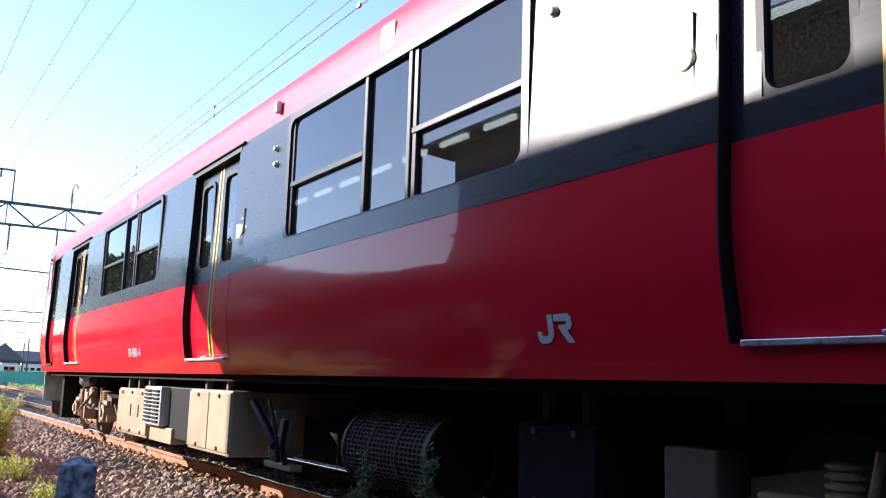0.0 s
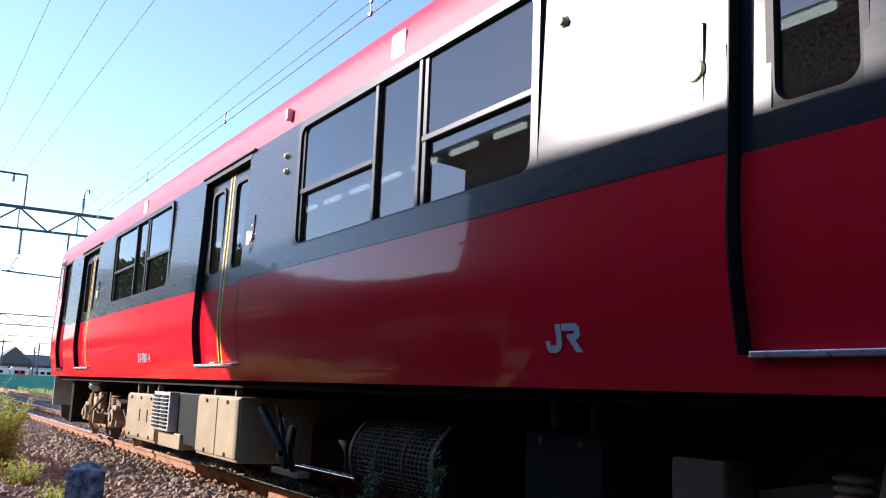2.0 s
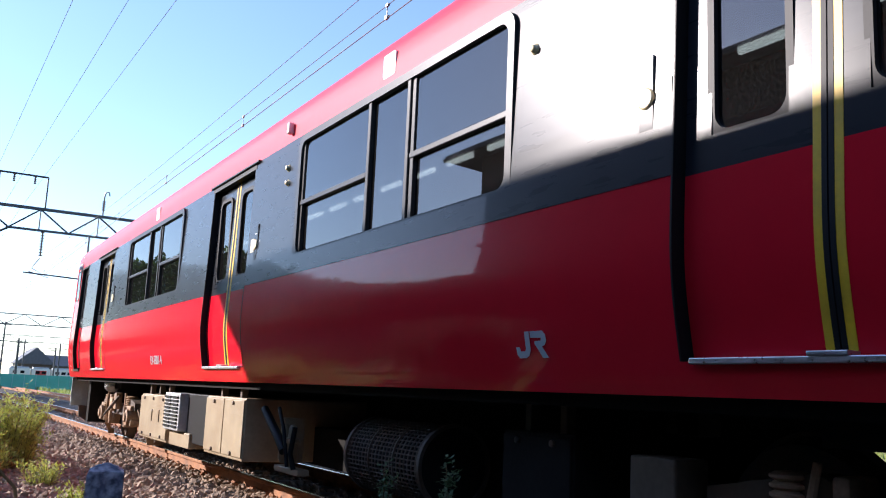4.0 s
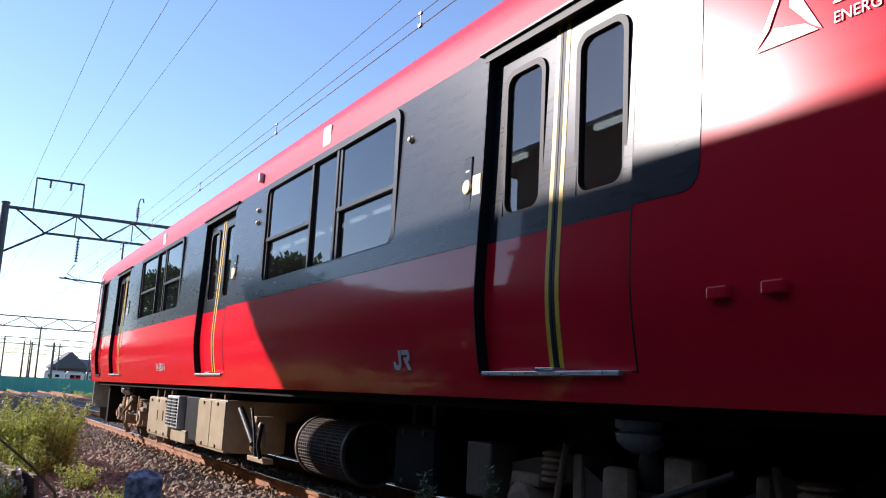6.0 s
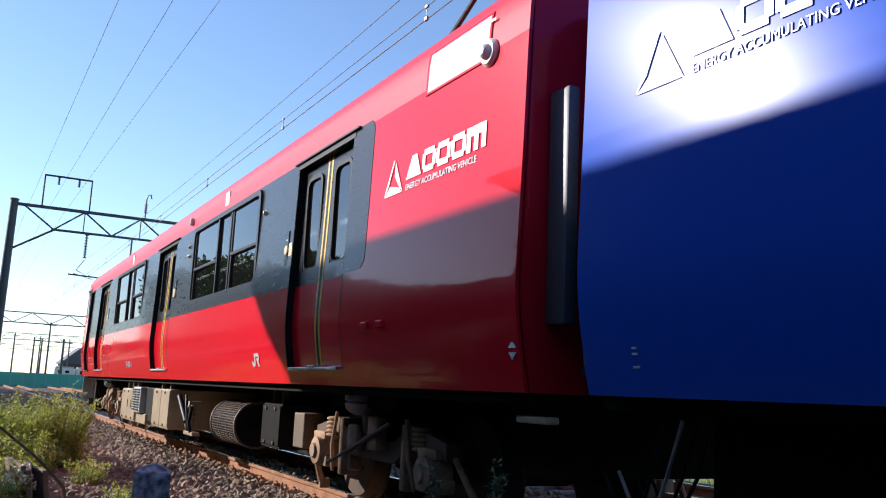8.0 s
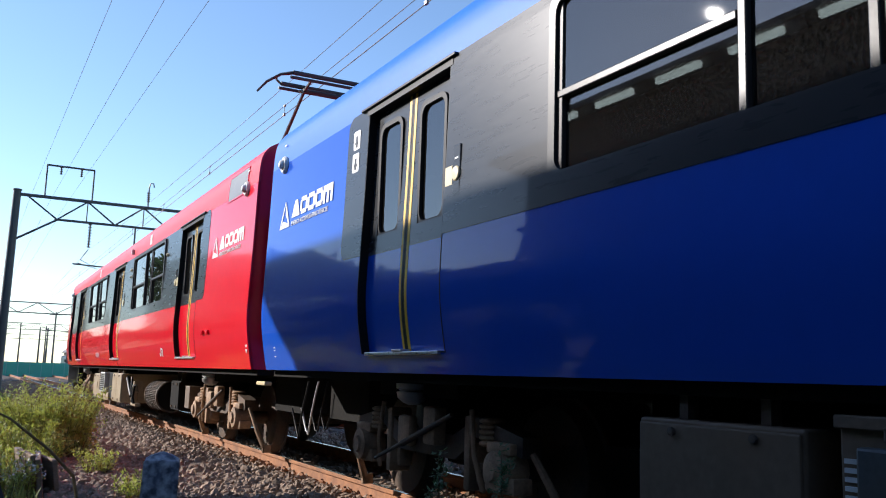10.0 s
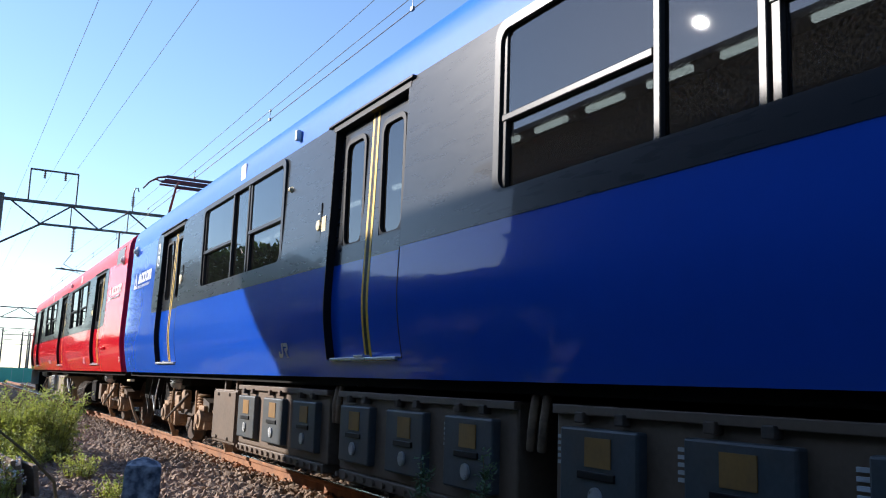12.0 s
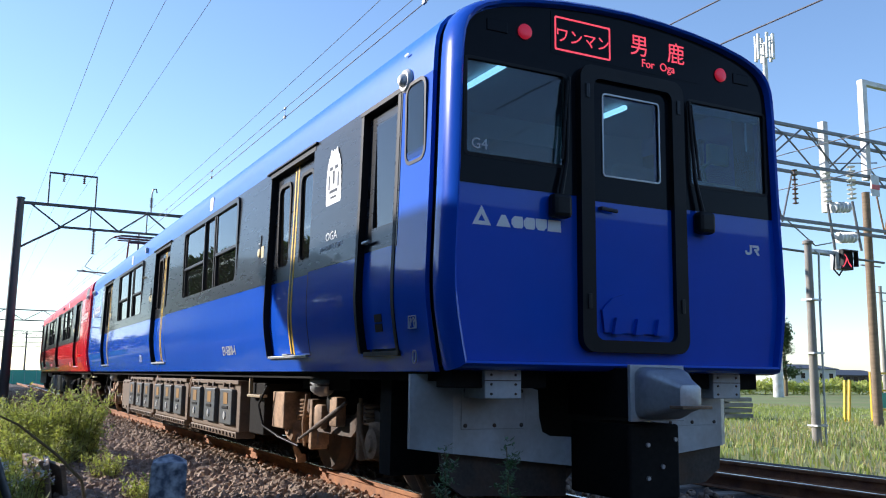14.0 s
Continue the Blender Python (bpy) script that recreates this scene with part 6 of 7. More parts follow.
def far_pole(x, y, h, material=None, arms=1):
    p = thing("line_pole", "slim dark line pole standing beside the tracks", "pole", "far line poles", at=(x, y, 0))
    bm = bmesh.new()
    tube(bm, [(0, 0, -0.5), (0, 0, h)], [0.16, 0.11], 10)
    part("shaft", bm, material or POLE, p, "", 40)
    for k in range(arms):
        part("cross_arm", boxes((-0.9, 0.9, -0.04, 0.04, h - 0.5 - 0.6 * k, h - 0.42 - 0.6 * k)), material or POLE, p)


for x, y, h in ((9.3, 105, 5.0), (11.15, 150, 9.1), (10.2, 150, 6.6), (9.1, 150, 6.7), (7.2, 170, 8.0), (16.5, 175, 7.5), (5.5, 200, 9.0), (12.6, 190, 8.5), (3.9, 240, 10), (1.5, 230, 9), (20.5, 160, 6.5), (18.6, 150, 5.6)):
    far_pole(x, y, h)


def wire(name, x, z0, r, label, sag=0.0, y0=-60, y1=260, span=50.0, x_far=None):
    bm = bmesh.new()
    pts = []
    n = 64
    for i in range(n + 1):
        y = y0 + (y1 - y0) * i / n
        f = ((y - 40.0) / span) % 1.0
        pts.append((x, y, z0 - sag * 4 * f * (1 - f)))
    tube(bm, pts, r, 5)
    return tagged(link(name, bm, WIRE, smooth=60), label, "wire", "overhead wires")


contact = wire("contact_wire", 3.92, 4.905, 0.0065, "thin copper contact wire over the track")
auxiliary = wire("auxiliary_wire", 3.92, 5.055, 0.005, "thin auxiliary wire close above the contact wire")
messenger = wire("messenger_wire", 3.92, 5.80, 0.0045, "thin sagging messenger wire over the track", 0.42)


def feeder(x):
    bm = bmesh.new()
    tube(bm, [(x, y, 8.86 + 0.0245 * min(y, 55.0)) for y in (-60, -20, 0, 20, 40, 55, 100, 260)], 0.0065, 5)
    tagged(link("feeder_wire", bm, WIRE, smooth=60), "thin dark feeder wire beside the track", "wire", "overhead wires")


for x in (2.11, 3.16, 4.05):
    feeder(x)
for y in [3.21 + 4.87 * i for i in range(24)]:
    bm = bmesh.new()
    tube(bm, [(3.92, y, 4.91), (3.92, y, 5.055)], 0.005, 4)
    box(bm, 3.905, 3.935, y - 0.03, y + 0.03, 4.895, 4.935)
    box(bm, 3.908, 3.932, y - 0.03, y + 0.03, 5.04, 5.07)
    tagged(link("dropper", bm, WIRE), "short dropper between contact and auxiliary wires", "wire", "droppers")
for x, z in ((7.6, 4.95), (7.6, 5.6), (8.9, 9.0), (16.0, 5.4), (16.0, 6.2)):
    wire("contact_wire", x, z, 0.011, "thin overhead wire over a further track", 0.1 if z > 5 else 0.0)


# ---- far left: sheet fence, parked train and houses ----
def sheet_fence():
    f = thing("sheet_fence", "long turquoise green sheet fence along the yard", "fence")
    for i in range(28):
        x = -8 + i * 1.0
        part("panel", boxes((x, x + 0.97, 92.0, 92.05, -0.3, 1.15)), GREENSHEET, f)
        part("post", boxes((x - 0.04, x + 0.01, 92.05, 92.12, -0.3, 1.2)), GALV, f)


sheet_fence()
WHITEPAINT = mat("cream_coach_paint", (0.70, 0.66, 0.58), 0.4, var=0.1)
REDFAR = mat("faded_red_paint", (0.55, 0.05, 0.04), 0.4, var=0.1)


def parked_coach(x0, x1, y, red):
    c = thing("parked_coach", "parked cream railway coach with a red panel" if red else "parked cream railway coach behind the fence", "train car", "parked coaches", at=(0, y, 0))
    part("body", boxes((x0, x1, 0, 2.7, 0.1, 2.35), bevel=0.15), WHITEPAINT, c)
    part("roof", boxes((x0 + 0.2, x1 - 0.2, 0.3, 2.4, 2.35, 2.60), bevel=0.08), GALV, c)
    for a in (x0 + 0.9, x1 - 0.9):
        part("bogie", boxes((a - 0.6, a + 0.6, 0.4, 2.3, -0.45, 0.1)), UNDER, c)
    if red:
        part("red_panel", boxes((x0 + 0.6, x1 - 0.6, -0.02, 0.02, 0.8, 2.05)), REDFAR, c, "red side panel")
    n = int((x1 - x0) / 1.1)
    for i in range(n):
        a = x0 + 0.6 + i * (x1 - x0 - 1.0) / n
        part("window", boxes((a, a + 0.65, -0.04, 0.0, 1.5, 1.95)), BLACKGLOSS, c)


parked_coach(13.6, 16.9, 165, False)
parked_coach(17.1, 20.0, 165, True)
parked_coach(20.2, 28.0, 165, False)
ROOFTILE = mat("dark_slate_roof", (0.055, 0.062, 0.08), 0.6, var=0.25, scale=2, bscale=14, bump=0.2)
PALEWALL = mat("pale_render_wall", (0.55, 0.54, 0.50), 0.8, var=0.1, scale=1, bscale=20, bump=0.1)
DARKWALL = mat("dark_brown_siding", (0.06, 0.043, 0.034), 0.7, var=0.15, scale=2, bscale=20, bump=0.15, stretch=(0.3, 0.3, 4))


def house(x0, x1, y0, y1, eave, ridge, wall, label, ridge_axis="y", group="houses"):
    h = thing("house", label, "house", group)
    part("wall", boxes((x0, x1, y0, y1, -0.5, eave)), wall, h)
    o = 0.45
    bm = bmesh.new()
    if ridge_axis == "y":
        c = (x0 + x1) / 2
        prism(bm, [(x0 - o, eave - 0.1), (x0 - o, eave + 0.05), (c, ridge), (x1 + o, eave + 0.05), (x1 + o, eave - 0.1)], "y", y0 - o, y1 + o)
    else:
        c = (y0 + y1) / 2
        prism(bm, [(y0 - o, eave - 0.1), (y0 - o, eave + 0.05), (c, ridge), (y1 + o, eave + 0.05), (y1 + o, eave - 0.1)], "x", x0 - o, x1 + o)
    part("roof", bm, ROOFTILE, h, "dark pitched roof")
    n = max(1, int((x1 - x0) / 2.4))
    for i in range(n):
        a = x0 + (x1 - x0) * (i + 0.25) / n
        w = part("window", boxes((a, a + 1.1, y0 - 0.03, y0 + 0.02, eave * 0.45, eave * 0.45 + 1.0)), BLACKGLOSS, h)
        part("window_frame", boxes((a - 0.05, a + 1.15, y0 - 0.05, y0 - 0.01, eave * 0.45 - 0.07, eave * 0.45 - 0.005)), GALV, w)
    return h


house(16.2, 22.0, 180, 190, 3.4, 6.4, DARKWALL, "dark house with a gabled roof behind the yard")
house(23.5, 34, 215, 225, 3.6, 6.0, DARKWALL, "low dark house behind the yard", "x")


# ---- the canopy behind the camera, which shades the train and shows in its windows ----
def lineside_canopy():
    b = thing("lineside_canopy", "long dark timber canopy with a deep fascia and tiled eave", "canopy")
    part("fascia", boxes((-4.35, -4.15, -32.0, 14.3, 3.40, 5.60)), DARKWALL, b, "deep dark brown boarded fascia")
    part("lower_wall", boxes((-4.35, -4.15, -32.0, 11.4, -0.4, 3.40)), DARKWALL, b, "dark boarded wall under the fascia")
    bm = bmesh.new()
    prism(bm, [(-7.2, -32.6), (-3.72, -32.6), (-3.72, 15.04), (-7.2, 15.75)], "z", 5.60, 5.70)
    part("roof", bm, ROOFTILE, b, "dark tiled roof")
    me = None
    for i in range(150):
        y = 15.0 - 0.30 * i
        if me is None:
            bm = bmesh.new()
            lathe(bm, (0, 0, 0), (1, 0, 0), [(0, 0.05), (0.03, 0.06), (0.30, 0.06)], 10)
            o = part("eave_tile", bm, ROOFTILE, b)
            me = o.data
        else:
            o = new("eave_tile", me)
            o.parent = b
        o.matrix_local = pose(-3.76, y, 5.655, 0, 0, 180)
    part("gutter", boxes((-3.72, -3.64, -32.5, 15.0, 5.55, 5.63), bevel=0.02), FRAME, b, "dark eaves gutter")
    for i in range(8):
        y = 14.4 - 6.4 * i
        part("post", boxes((-5.95, -5.75, y - 0.1, y + 0.1, -0.4, 5.60), bevel=0.012), DARKWALL, b)


lineside_canopy()


# an unseen block beyond the lane, added to keep low sky off the coaches
def unseen_warehouse():
    w = thing("unseen_warehouse", "long plain dark block, unseen, added to hide low sky", "building")
    part("wall", boxes((-34.0, -20.0, -44.0, 39.5, -0.4, 10.3)), DARKWALL, w, "dark boarded wall")
    part("roof", boxes((-34.3, -19.7, -44.3, 39.7, 10.3, 10.5)), ROOFTILE, w, "dark flat roof")


unseen_warehouse()
# two unseen houses behind the viewer, added to block sky from the cab front
house(-6, 26, -66, -54, 6.0, 9.0, DARKWALL, "long dark house, unseen, added behind the viewer", "x")
house(28, 44, -50, -40, 5.0, 8.0, PALEWALL, "pale house, unseen, added behind the viewer", "x")
house(-30, -18, 54, 64, 3.2, 5.6, PALEWALL, "pale house beyond the road")
house(-24, -14.5, 37, 49, 5.4, 7.1, DARKWALL, "two-storey dark house beyond the road")
house(-22, -12, 70, 82, 3.4, 6.2, PALEWALL, "pale house beyond the road", "x")
house(-48, -36, 48, 60, 3.2, 5.4, DARKWALL, "dark house beyond the road", "x")


def leafy_tree(at, h, r, seed, label, material, n=2600, trunk_h=0.35, leaf=(0.14, 0.30), slim=False):
    rng = np.random.default_rng(seed)
    t = thing("tree", label, "tree", "", at=at)
    bm = bmesh.new()
    tube(bm, [(0, 0, -0.4), (0.05, 0, h * trunk_h), (0, 0.05, h * 0.85)], [0.035 * h ** 0.8 + 0.04, 0.03 * h ** 0.8, 0.02], 8)
    cs = []
    for k in range(26):
        f = 0.25 + 0.72 * rng.random()
        a = rng.uniform(0, 6.283)
        w = r * ((1.05 - f) ** 0.8 if slim else math.sin(math.pi * min(1, 0.18 + 0.8 * f)) ** 0.7) * rng.uniform(0.6, 1.0)
        tip = Vector((w * math.cos(a), w * math.sin(a), h * f + (0 if slim else 0.1 * h)))
        tube(bm, [(0, 0, h * f * 0.85), tip], [0.03, 0.008], 5, False)
        m = n // 26
        for q in range(m):
            g = rng.random() ** 0.6
            c = Vector((0, 0, h * f * 0.85)).lerp(tip, g)
            s_ = 0.20 * r + 0.04 * h * (0 if slim else 1)
            cs.append((c.x + rng.normal(0, s_ * 0.6), c.y + rng.normal(0, s_ * 0.6), c.z + rng.normal(0, s_ * 0.5)))
    part("trunk", bm, STEM, t, "", 40)
    p, f = leaf_quads(rng, cs, rng.uniform(*leaf, len(cs)), 0.6, 0.6)
    foliage("crown", p, f, material, t)
    return t


# trees out of view; those at negative y are added to darken the front's reflection
for i, (x, y, h, r) in enumerate(((-15, 38, 4.2, 2.2), (-9.5, 62, 4.6, 2.6), (-26, 66, 5.5, 3.0), (-13, 52, 3.6, 2.0), (-34, 60, 5.0, 2.8), (8, -36, 6.5, 3.2), (14, -40, 7.0, 3.4), (20, -34, 6.0, 3.0), (2, -44, 7.0, 3.5), (5, -17, 6.0, 2.8), (11, -19, 6.6, 3.0), (17, -16, 6.2, 2.8), (24, -20, 7.0, 3.2))):
    leafy_tree((x, y, -0.1), h, r, 70 + i, "leafy green tree, out of view, for the coaches' reflections", DARKLEAF, 1800)


# ---- right side, beyond the tracks ----
def signal_post():
    x, y = 16.65, 14.0
    s = thing("route_indicator", "concrete post with a small red-lit signal box", "signal", at=(x, y, -0.42))
    bm = bmesh.new()
    tube(bm, [(0, 0, -0.2), (0, 0, 4.52)], [0.105, 0.08], 16)
    part("post", bm, CONC, s, "grey-brown concrete post", 40)
    bm = bmesh.new()
    lathe(bm, (0, 0, 4.5), (0, 0, 1), [(0, 0.12), (0.06, 0.12), (0.1, 0.04)], 14)
    part("cap", bm, CONC, s, "", 40)
    part("arm", boxes((0, 1.0, -0.03, 0.03, 4.32, 4.40), (0.8, 0.86, -0.03, 0.03, 4.0, 4.32)), GALV, s, "short steel arm")
    bx = part("signal_box", boxes((0.92, 1.40, -0.10, 0.14, 3.98, 4.42), bevel=0.02), BLACK, s, "black signal box")
    part("hood", boxes((0.90, 1.42, -0.22, -0.10, 4.40, 4.43), (0.90, 0.92, -0.22, -0.10, 4.05, 4.40), (1.40, 1.42, -0.22, -0.10, 4.05, 4.40)), BLACK, bx)
    to_cam = pose(1.16, -0.106, 4.06, 90, 0, 0)
    lettering("lit_symbol", "入", 0.34, LED, bx, to_cam, "red lit symbol", 0.003)
    part("pale_edge", boxes((0.90, 0.925, -0.12, 0.14, 3.97, 4.43)), SKIRT, bx)
    hose(s, [(0.1, -0.1, 4.35), (0.2, -0.12, 4.28), (0.16, -0.12, 3.0), (0.14, -0.13, -0.1)], 0.025, "conduit", GALV)
    hose(s, [(0.75, -0.1, 4.3), (0.68, -0.12, 3.95), (0.85, -0.12, 3.82), (1.0, -0.1, 3.95)], 0.02)
    for z in (0.4, 2.0, 3.2):
        part("clamp", boxes((-0.14, 0.2, -0.15, 0.13, z, z + 0.04)), GALV, s)


signal_post()


def right_gantry():
    y = 18.0
    g = thing("station_gantry", "galvanised lattice gantry with insulators over side tracks", "gantry", at=(0, y, 0))
    x0, x1 = 10.5, 44.0
    for zz, nm in ((8.35, "top_chord"), (7.2, "middle_chord"), (5.55, "bottom_chord")):
        for dy in (-0.35, 0.35):
            part(nm, boxes((x0, x1, dy - 0.04, dy + 0.04, zz - 0.045, zz + 0.045)), TRUSS, g)
    x = x0
    i = 0
    while x < x1 - 1.6:
        for dy in (-0.35, 0.35):
            bm = bmesh.new()
            tube(bm, [(x, dy, 8.35 if i % 2 else 7.2), (x + 1.5, dy, 7.2 if i % 2 else 8.35)], 0.028, 6)
            part("diagonal", bm, TRUSS, g)
        if i % 3 == 0:
            bm = bmesh.new()
            tube(bm, [(x, -0.35, 7.2), (x + 0.9, 0.0, 5.55)], 0.03, 6)
            tube(bm, [(x + 1.8, 0.35, 7.2), (x + 0.9, 0.0, 5.55)], 0.03, 6)
            part("hanger", bm, RUSTSTEEL if i % 2 else TRUSS, g)
        bm = bmesh.new()
        tube(bm, [(x, -0.35, 8.35), (x + 1.5, 0.35, 8.35)], 0.02, 5)
        part("lacing", bm, TRUSS, g)
        x += 1.5
        i += 1
    for x in (24.2, 22.3):
        part("mast", boxes((x - 0.10, x + 0.10, -0.10, 0.10, 6.0 if x < 23 else 7.2, 10.45 if x > 23 else 8.8)), SKIRT, g, "pale upright mast")
    part("mast_arm", boxes((24.2, 27.0, -0.08, 0.08, 10.30, 10.45)), SKIRT, g)
    for x, zt in ((22.1, 7.3), (23.2, 7.5), (20.75, 7.1)):
        insulator_string(g, (x, -0.2, zt), 8, 0.14, 0.14 if x > 21 else 0.09, PORC if x > 21 else BROWNINS)
    for k, (x, z) in enumerate(((22.55, 6.1), (22.75, 5.2))):
        bm = bmesh.new()
        prof = []
        for j in range(5):
            prof += [(j * 0.16, 0.05), (j * 0.16 + 0.03, 0.17), (j * 0.16 + 0.08, 0.16), (j * 0.16 + 0.10, 0.05)]
        lathe(bm, (x - 0.35, -0.25, z), (1, 0, 0.1), prof, 14)
        part("insulator", bm, PORC, g, "pale horizontal insulator", 40)
    bm = bmesh.new()
    tube(bm, [(22.1, -0.2, 6.2), (22.35, -0.2, 4.7)], 0.04, 8)
    tube(bm, [(23.2, -0.2, 6.4), (23.5, -0.2, 4.9)], 0.04, 8)
    tube(bm, [(18.5, -0.2, 4.75), (24.5, -0.2, 4.6)], 0.035, 8)
    tube(bm, [(18.5, 0.2, 7.0), (21.5, -0.2, 4.9), (24.0, 0.3, 5.4)], 0.02, 6)
    tube(bm, [(21.5, -0.2, 8.4), (22.4, -0.1, 7.5), (25.0, 0.2, 7.9)], 0.02, 6)
    part("jumper_wire", bm, TRUSS, g)
    part("striped_plate", boxes((23.8, 24.15, -0.45, -0.40, 6.6, 7.25)), SKIRT, g, "pale plate")
    part("red_stripe", boxes((23.8, 24.15, -0.46, -0.45, 6.8, 6.95)), REDFAR, g)
    for x in (24.9, 44.0, 10.5):
        bm = bmesh.new()
        tube(bm, [(x, 0.6, -0.6), (x, 0.6, 7.0 if x == 24.9 else 8.4)], [0.15, 0.12], 14)
        part("pole", bm, TIMBER if x == 24.9 else CONC, g, "weathered upright pole", 40)


right_gantry()
for x, y, h in ((48.3, 36, 8.5), (54.5, 40, 7.5), (76, 55, 9.0)):
    far_pole(x, y, h, CONC, 1)


def yellow_barrier():
    for x, y, lean in ((27.4, 21.8, 4), (27.75, 21.9, 5)):
        ob = link("yellow_post", boxes((-0.045, 0.045, -0.045, 0.045, -0.2, 1.45), bevel=0.012), YELLOW)
        ob.matrix_world = pose(x, y, -0.42, 0, lean, 0)
        tagged(ob, "leaning yellow marker post in the grass", "post", "yellow posts")
    g = thing("yellow_gate", "yellow tubular crossing barrier with a dark green panel", "barrier", at=(29.1, 22.0, -0.42))
    for q in ((0, 0.07, 0, 1.75), (2.4, 2.47, 0, 1.75)):
        part("upright", boxes((q[0], q[1], -0.035, 0.035, -0.1, q[3])), YELLOW, g)
    for z in (0.35, 1.05, 1.68):
        part("bar", boxes((0.07, 2.4, -0.03, 0.03, z, z + 0.07)), YELLOW, g)
    part("panel", boxes((0.1, 2.37, 0.035, 0.06, 0.45, 1.0)), GREENSHEET, g)


yellow_barrier()


def junk_stack():
    s = thing("timber_stack", "stack of pale weathered sleepers by a white post", "timber stack", at=(24.6, 24.6, -0.42))
    for i in range(4):
        part("timber", boxes((-0.9, 0.95, -0.35 + 0.05 * (i % 2), 0.3, 0.02 + 0.2 * i, 0.17 + 0.2 * i), bevel=0.02), CONC, s)
    part("white_post", boxes((-0.05, 0.45, 0.32, 0.7, -0.1, 1.5), bevel=0.02), SKIRT, s, "white equipment post")
    part("marker_post", boxes((-0.75, -0.68, -0.42, -0.36, -0.1, 0.9)), RUSTSTEEL, s)


junk_stack()


def hedge(x0, x1, y, h, seed, label, material=None, leaf=(0.25, 0.6)):
    rng = np.random.default_rng(seed)
    t = thing("hedge", label, "hedge", at=((x0 + x1) / 2, y, -0.45))
    n = 9000
    x = rng.uniform(x0, x1, n)
    top = h * np.array([0.65 + 0.45 * noise.noise((a * 0.35, y, 2)) + 0.15 * noise.noise((a * 1.4, y, 4)) for a in x])
    z = np.abs(top) * np.sqrt(rng.random(n))
    c = np.stack([x - (x0 + x1) / 2, rng.normal(0, 0.9, n), z], 1)
    p, f = leaf_quads(rng, c, rng.uniform(*leaf, n), 0.6, 0.55)
    foliage("foliage", p, f, material or BUSHLEAF, t)
    bm = bmesh.new()
    for i in range(24):
        a = -(x1 - x0) / 2 + (x1 - x0) * (i + 0.5) / 24
        tube(bm, [(a, 0, -0.1), (a + 0.2, 0, h * 0.6)], [0.05, 0.02], 5)
    part("stalk_tuft", bm, STEM, t)


hedge(62, 112, 68, 1.9, 91, "overgrown yellow-green bushes along the field edge")


# out of view; added so the far coach sides don't mirror the white horizon
hedge(-70, 0, 128, 9.0, 95, "unseen dark green wood added to block horizon glare", DARKLEAF, (0.9, 1.7))


def lane_hedge():
    """A dark hedge added along the lane to shape the skyline, seen only in the coaches' paint and glass."""
    rng = np.random.default_rng(93)
    t = thing("hedge", "unseen dark green hedge row shaped for the reflected skyline", "hedge", at=(-9.2, 0, -0.15))
    n = 26000
    y = rng.uniform(18.5, 84, n)
    top = np.array([float(np.interp(b, (18, 25, 30, 41, 55, 84), (4.3, 4.6, 5.4, 7.5, 9.0, 11.0))) + 0.5 * noise.noise((0.3, b * 0.16, 2)) + 0.25 * noise.noise((0.3, b * 0.9, 4)) for b in y])
    c = np.stack([rng.uniform(-0.9, 0.9, n), y, np.abs(top) * np.sqrt(rng.random(n))], 1)
    p, f = leaf_quads(rng, c, rng.uniform(0.25, 0.55, n), 0.6, 0.6)
    foliage("foliage", p, f, DARKLEAF, t)
    bm = bmesh.new()
    for i in range(35):
        tube(bm, [(0, 19 + i * 1.85, -0.1), (0.1, 19.1 + i * 1.85, 3.6)], [0.09, 0.03], 5)
    part("stalk_tuft", bm, STEM, t)


lane_hedge()
leafy_tree((67.5, 60, -0.4), 7.6, 1.7, 92, "dark conical tree at the field edge", DARKLEAF, 2600, 0.2, (0.2, 0.45), True)
house(136, 149, 120, 130, 3.4, 4.3, PALEWALL, "low pale shed beyond the field", "x")
house(152, 176, 130, 140, 2.4, 3.6, DARKWALL, "low dark shed beyond the field", "x")


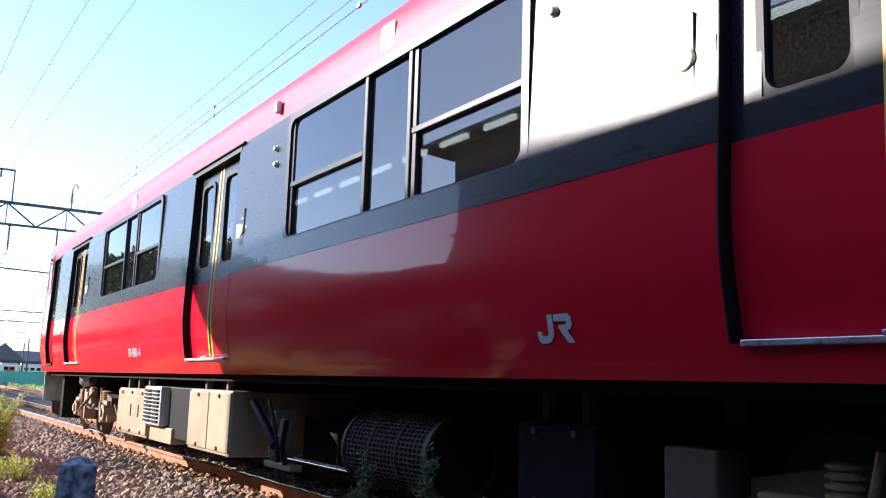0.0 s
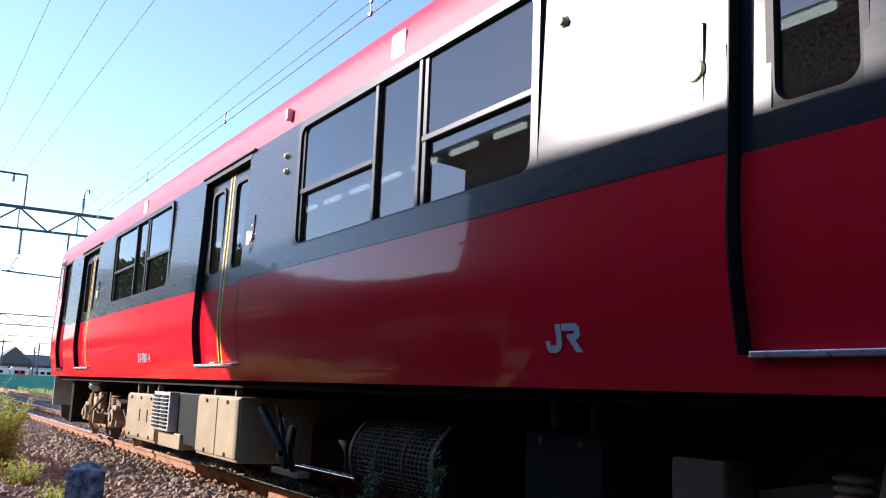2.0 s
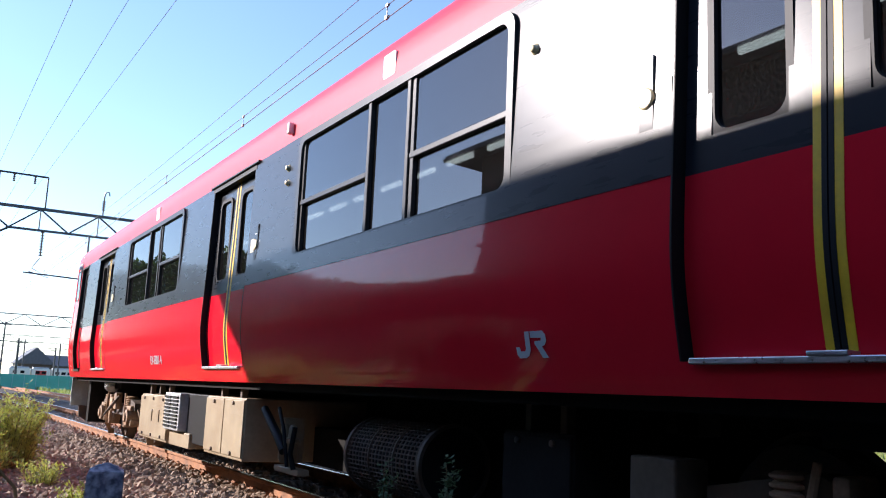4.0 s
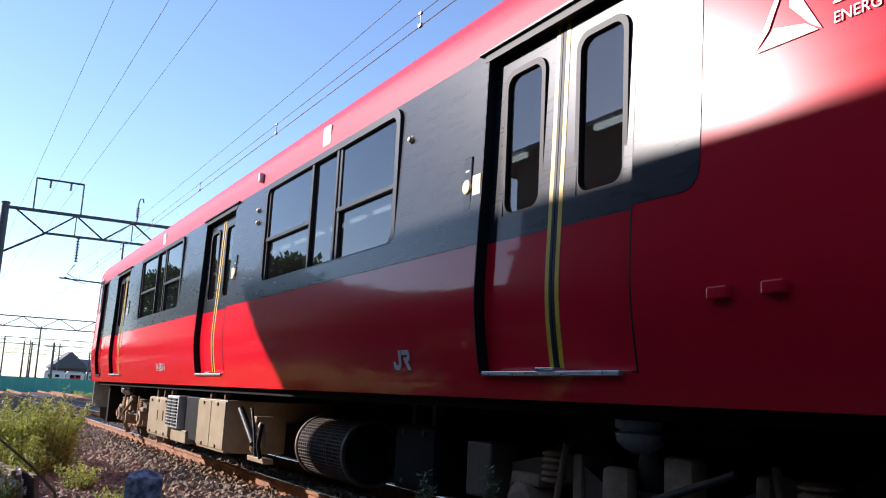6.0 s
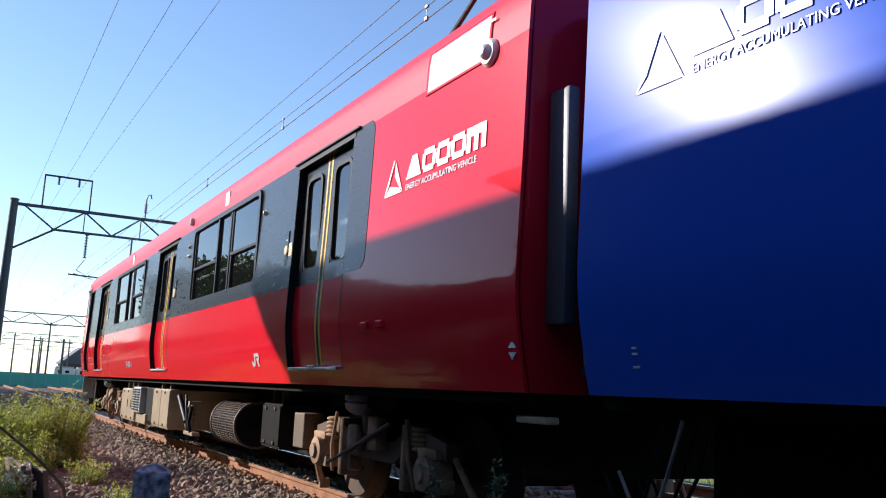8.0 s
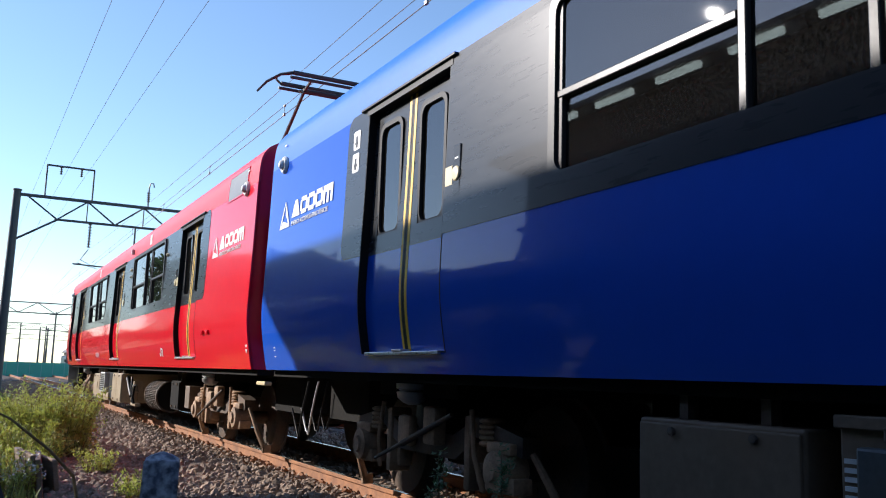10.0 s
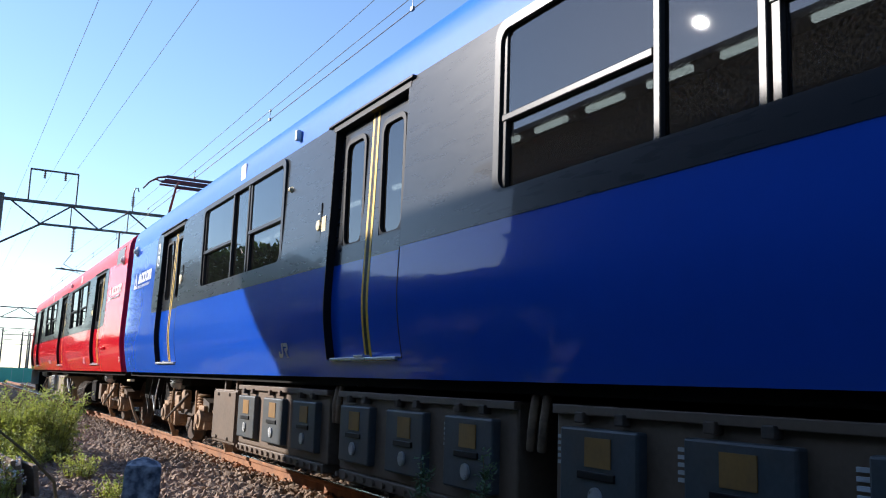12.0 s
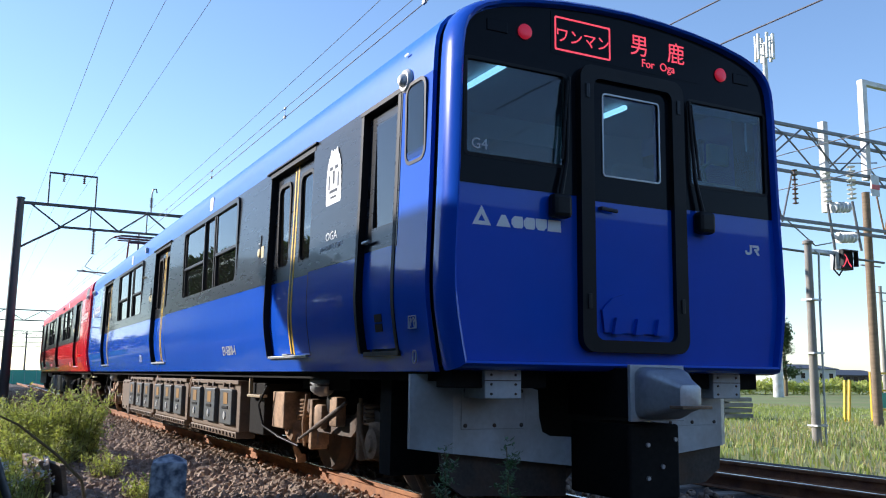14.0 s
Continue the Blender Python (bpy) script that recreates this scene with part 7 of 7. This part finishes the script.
def phone_mast():
    m = thing("antenna_mast", "tall white mast carrying panel antennas", "mast", at=(61.0, 55.0, -0.4))
    bm = bmesh.new()
    tube(bm, [(0, 0, -0.3), (0, 0, 31.5)], [0.45, 0.2], 12)
    part("shaft", bm, SKIRT, m, "", 40)
    for i in range(6):
        a = math.pi * i / 3
        part("antenna", boxes((0.75 * math.cos(a) - 0.13, 0.75 * math.cos(a) + 0.13, 0.75 * math.sin(a) - 0.1, 0.75 * math.sin(a) + 0.1, 30.0, 32.4), bevel=0.03), SKIRT, m)
    part("ring", boxes((-0.9, 0.9, -0.05, 0.05, 30.4, 30.5), (-0.05, 0.05, -0.9, 0.9, 31.6, 31.7)), GALV, m)


phone_mast()


# ---- an unseen plain wall added behind the camera to darken the cab front's reflections, open over the tracks ----
def closing_wall():
    w = thing("added_back_wall", "unseen dark wall added to darken reflections, open over the tracks", "building")
    part("wall", boxes((-4.34, 1.2, -28.8, -28.3, -0.4, 9.5), (10.6, 95.0, -28.8, -28.3, -0.4, 9.5), (1.2, 10.6, -28.8, -28.3, 5.9, 9.5)), DARKWALL, w, "dark boarded wall")


closing_wall()


# ---- what moves: the coaches roll away, their wheels turning ----
AWAY = [(0.0, 0.0), (0.5, 0.0), (1.0, 0.0), (1.5, 0.0), (2.0, 0.0), (2.5, 0.0), (2.7, 0.002), (3, 0.022), (3.5, 0.134), (4, 0.337), (4.5, 0.633), (5.0, 1.023), (5.5, 1.515), (6.0, 2.115), (6.5, 2.79), (7.0, 3.608), (7.5, 4.511), (8, 5.521), (8.5, 6.643), (9, 7.88), (9.5, 9.235), (10.0, 10.692), (10.5, 12.253), (11.0, 13.919), (11.5, 15.696), (12.0, 17.616), (12.5, 19.623), (13.0, 21.781), (13.5, 24.045), (14.0, 26.383)]


def run(t):
    """How far the train has rolled, between the known moments."""
    for (t0, s0), (t1, s1) in zip(AWAY, AWAY[1:]):
        if t <= t1:
            return s0 + (s1 - s0) * (t - t0) / (t1 - t0)
    return AWAY[-1][1]


def motions():
    for car, y0 in ((red_coach, RED_END), (blue_coach, BLUE_END)):
        walk(car, [(t, pose(TRACK_X, y0 + s, 0)) for t, s in AWAY])
    times = [0.0, 2.5] + [round(2.7 + 0.1 * i, 1) for i in range(114)]
    for w, y in TURNING:
        walk(w, [(t, pose(0, y, 0.43, -math.degrees(run(t) / 0.43))) for t in times])


motions()
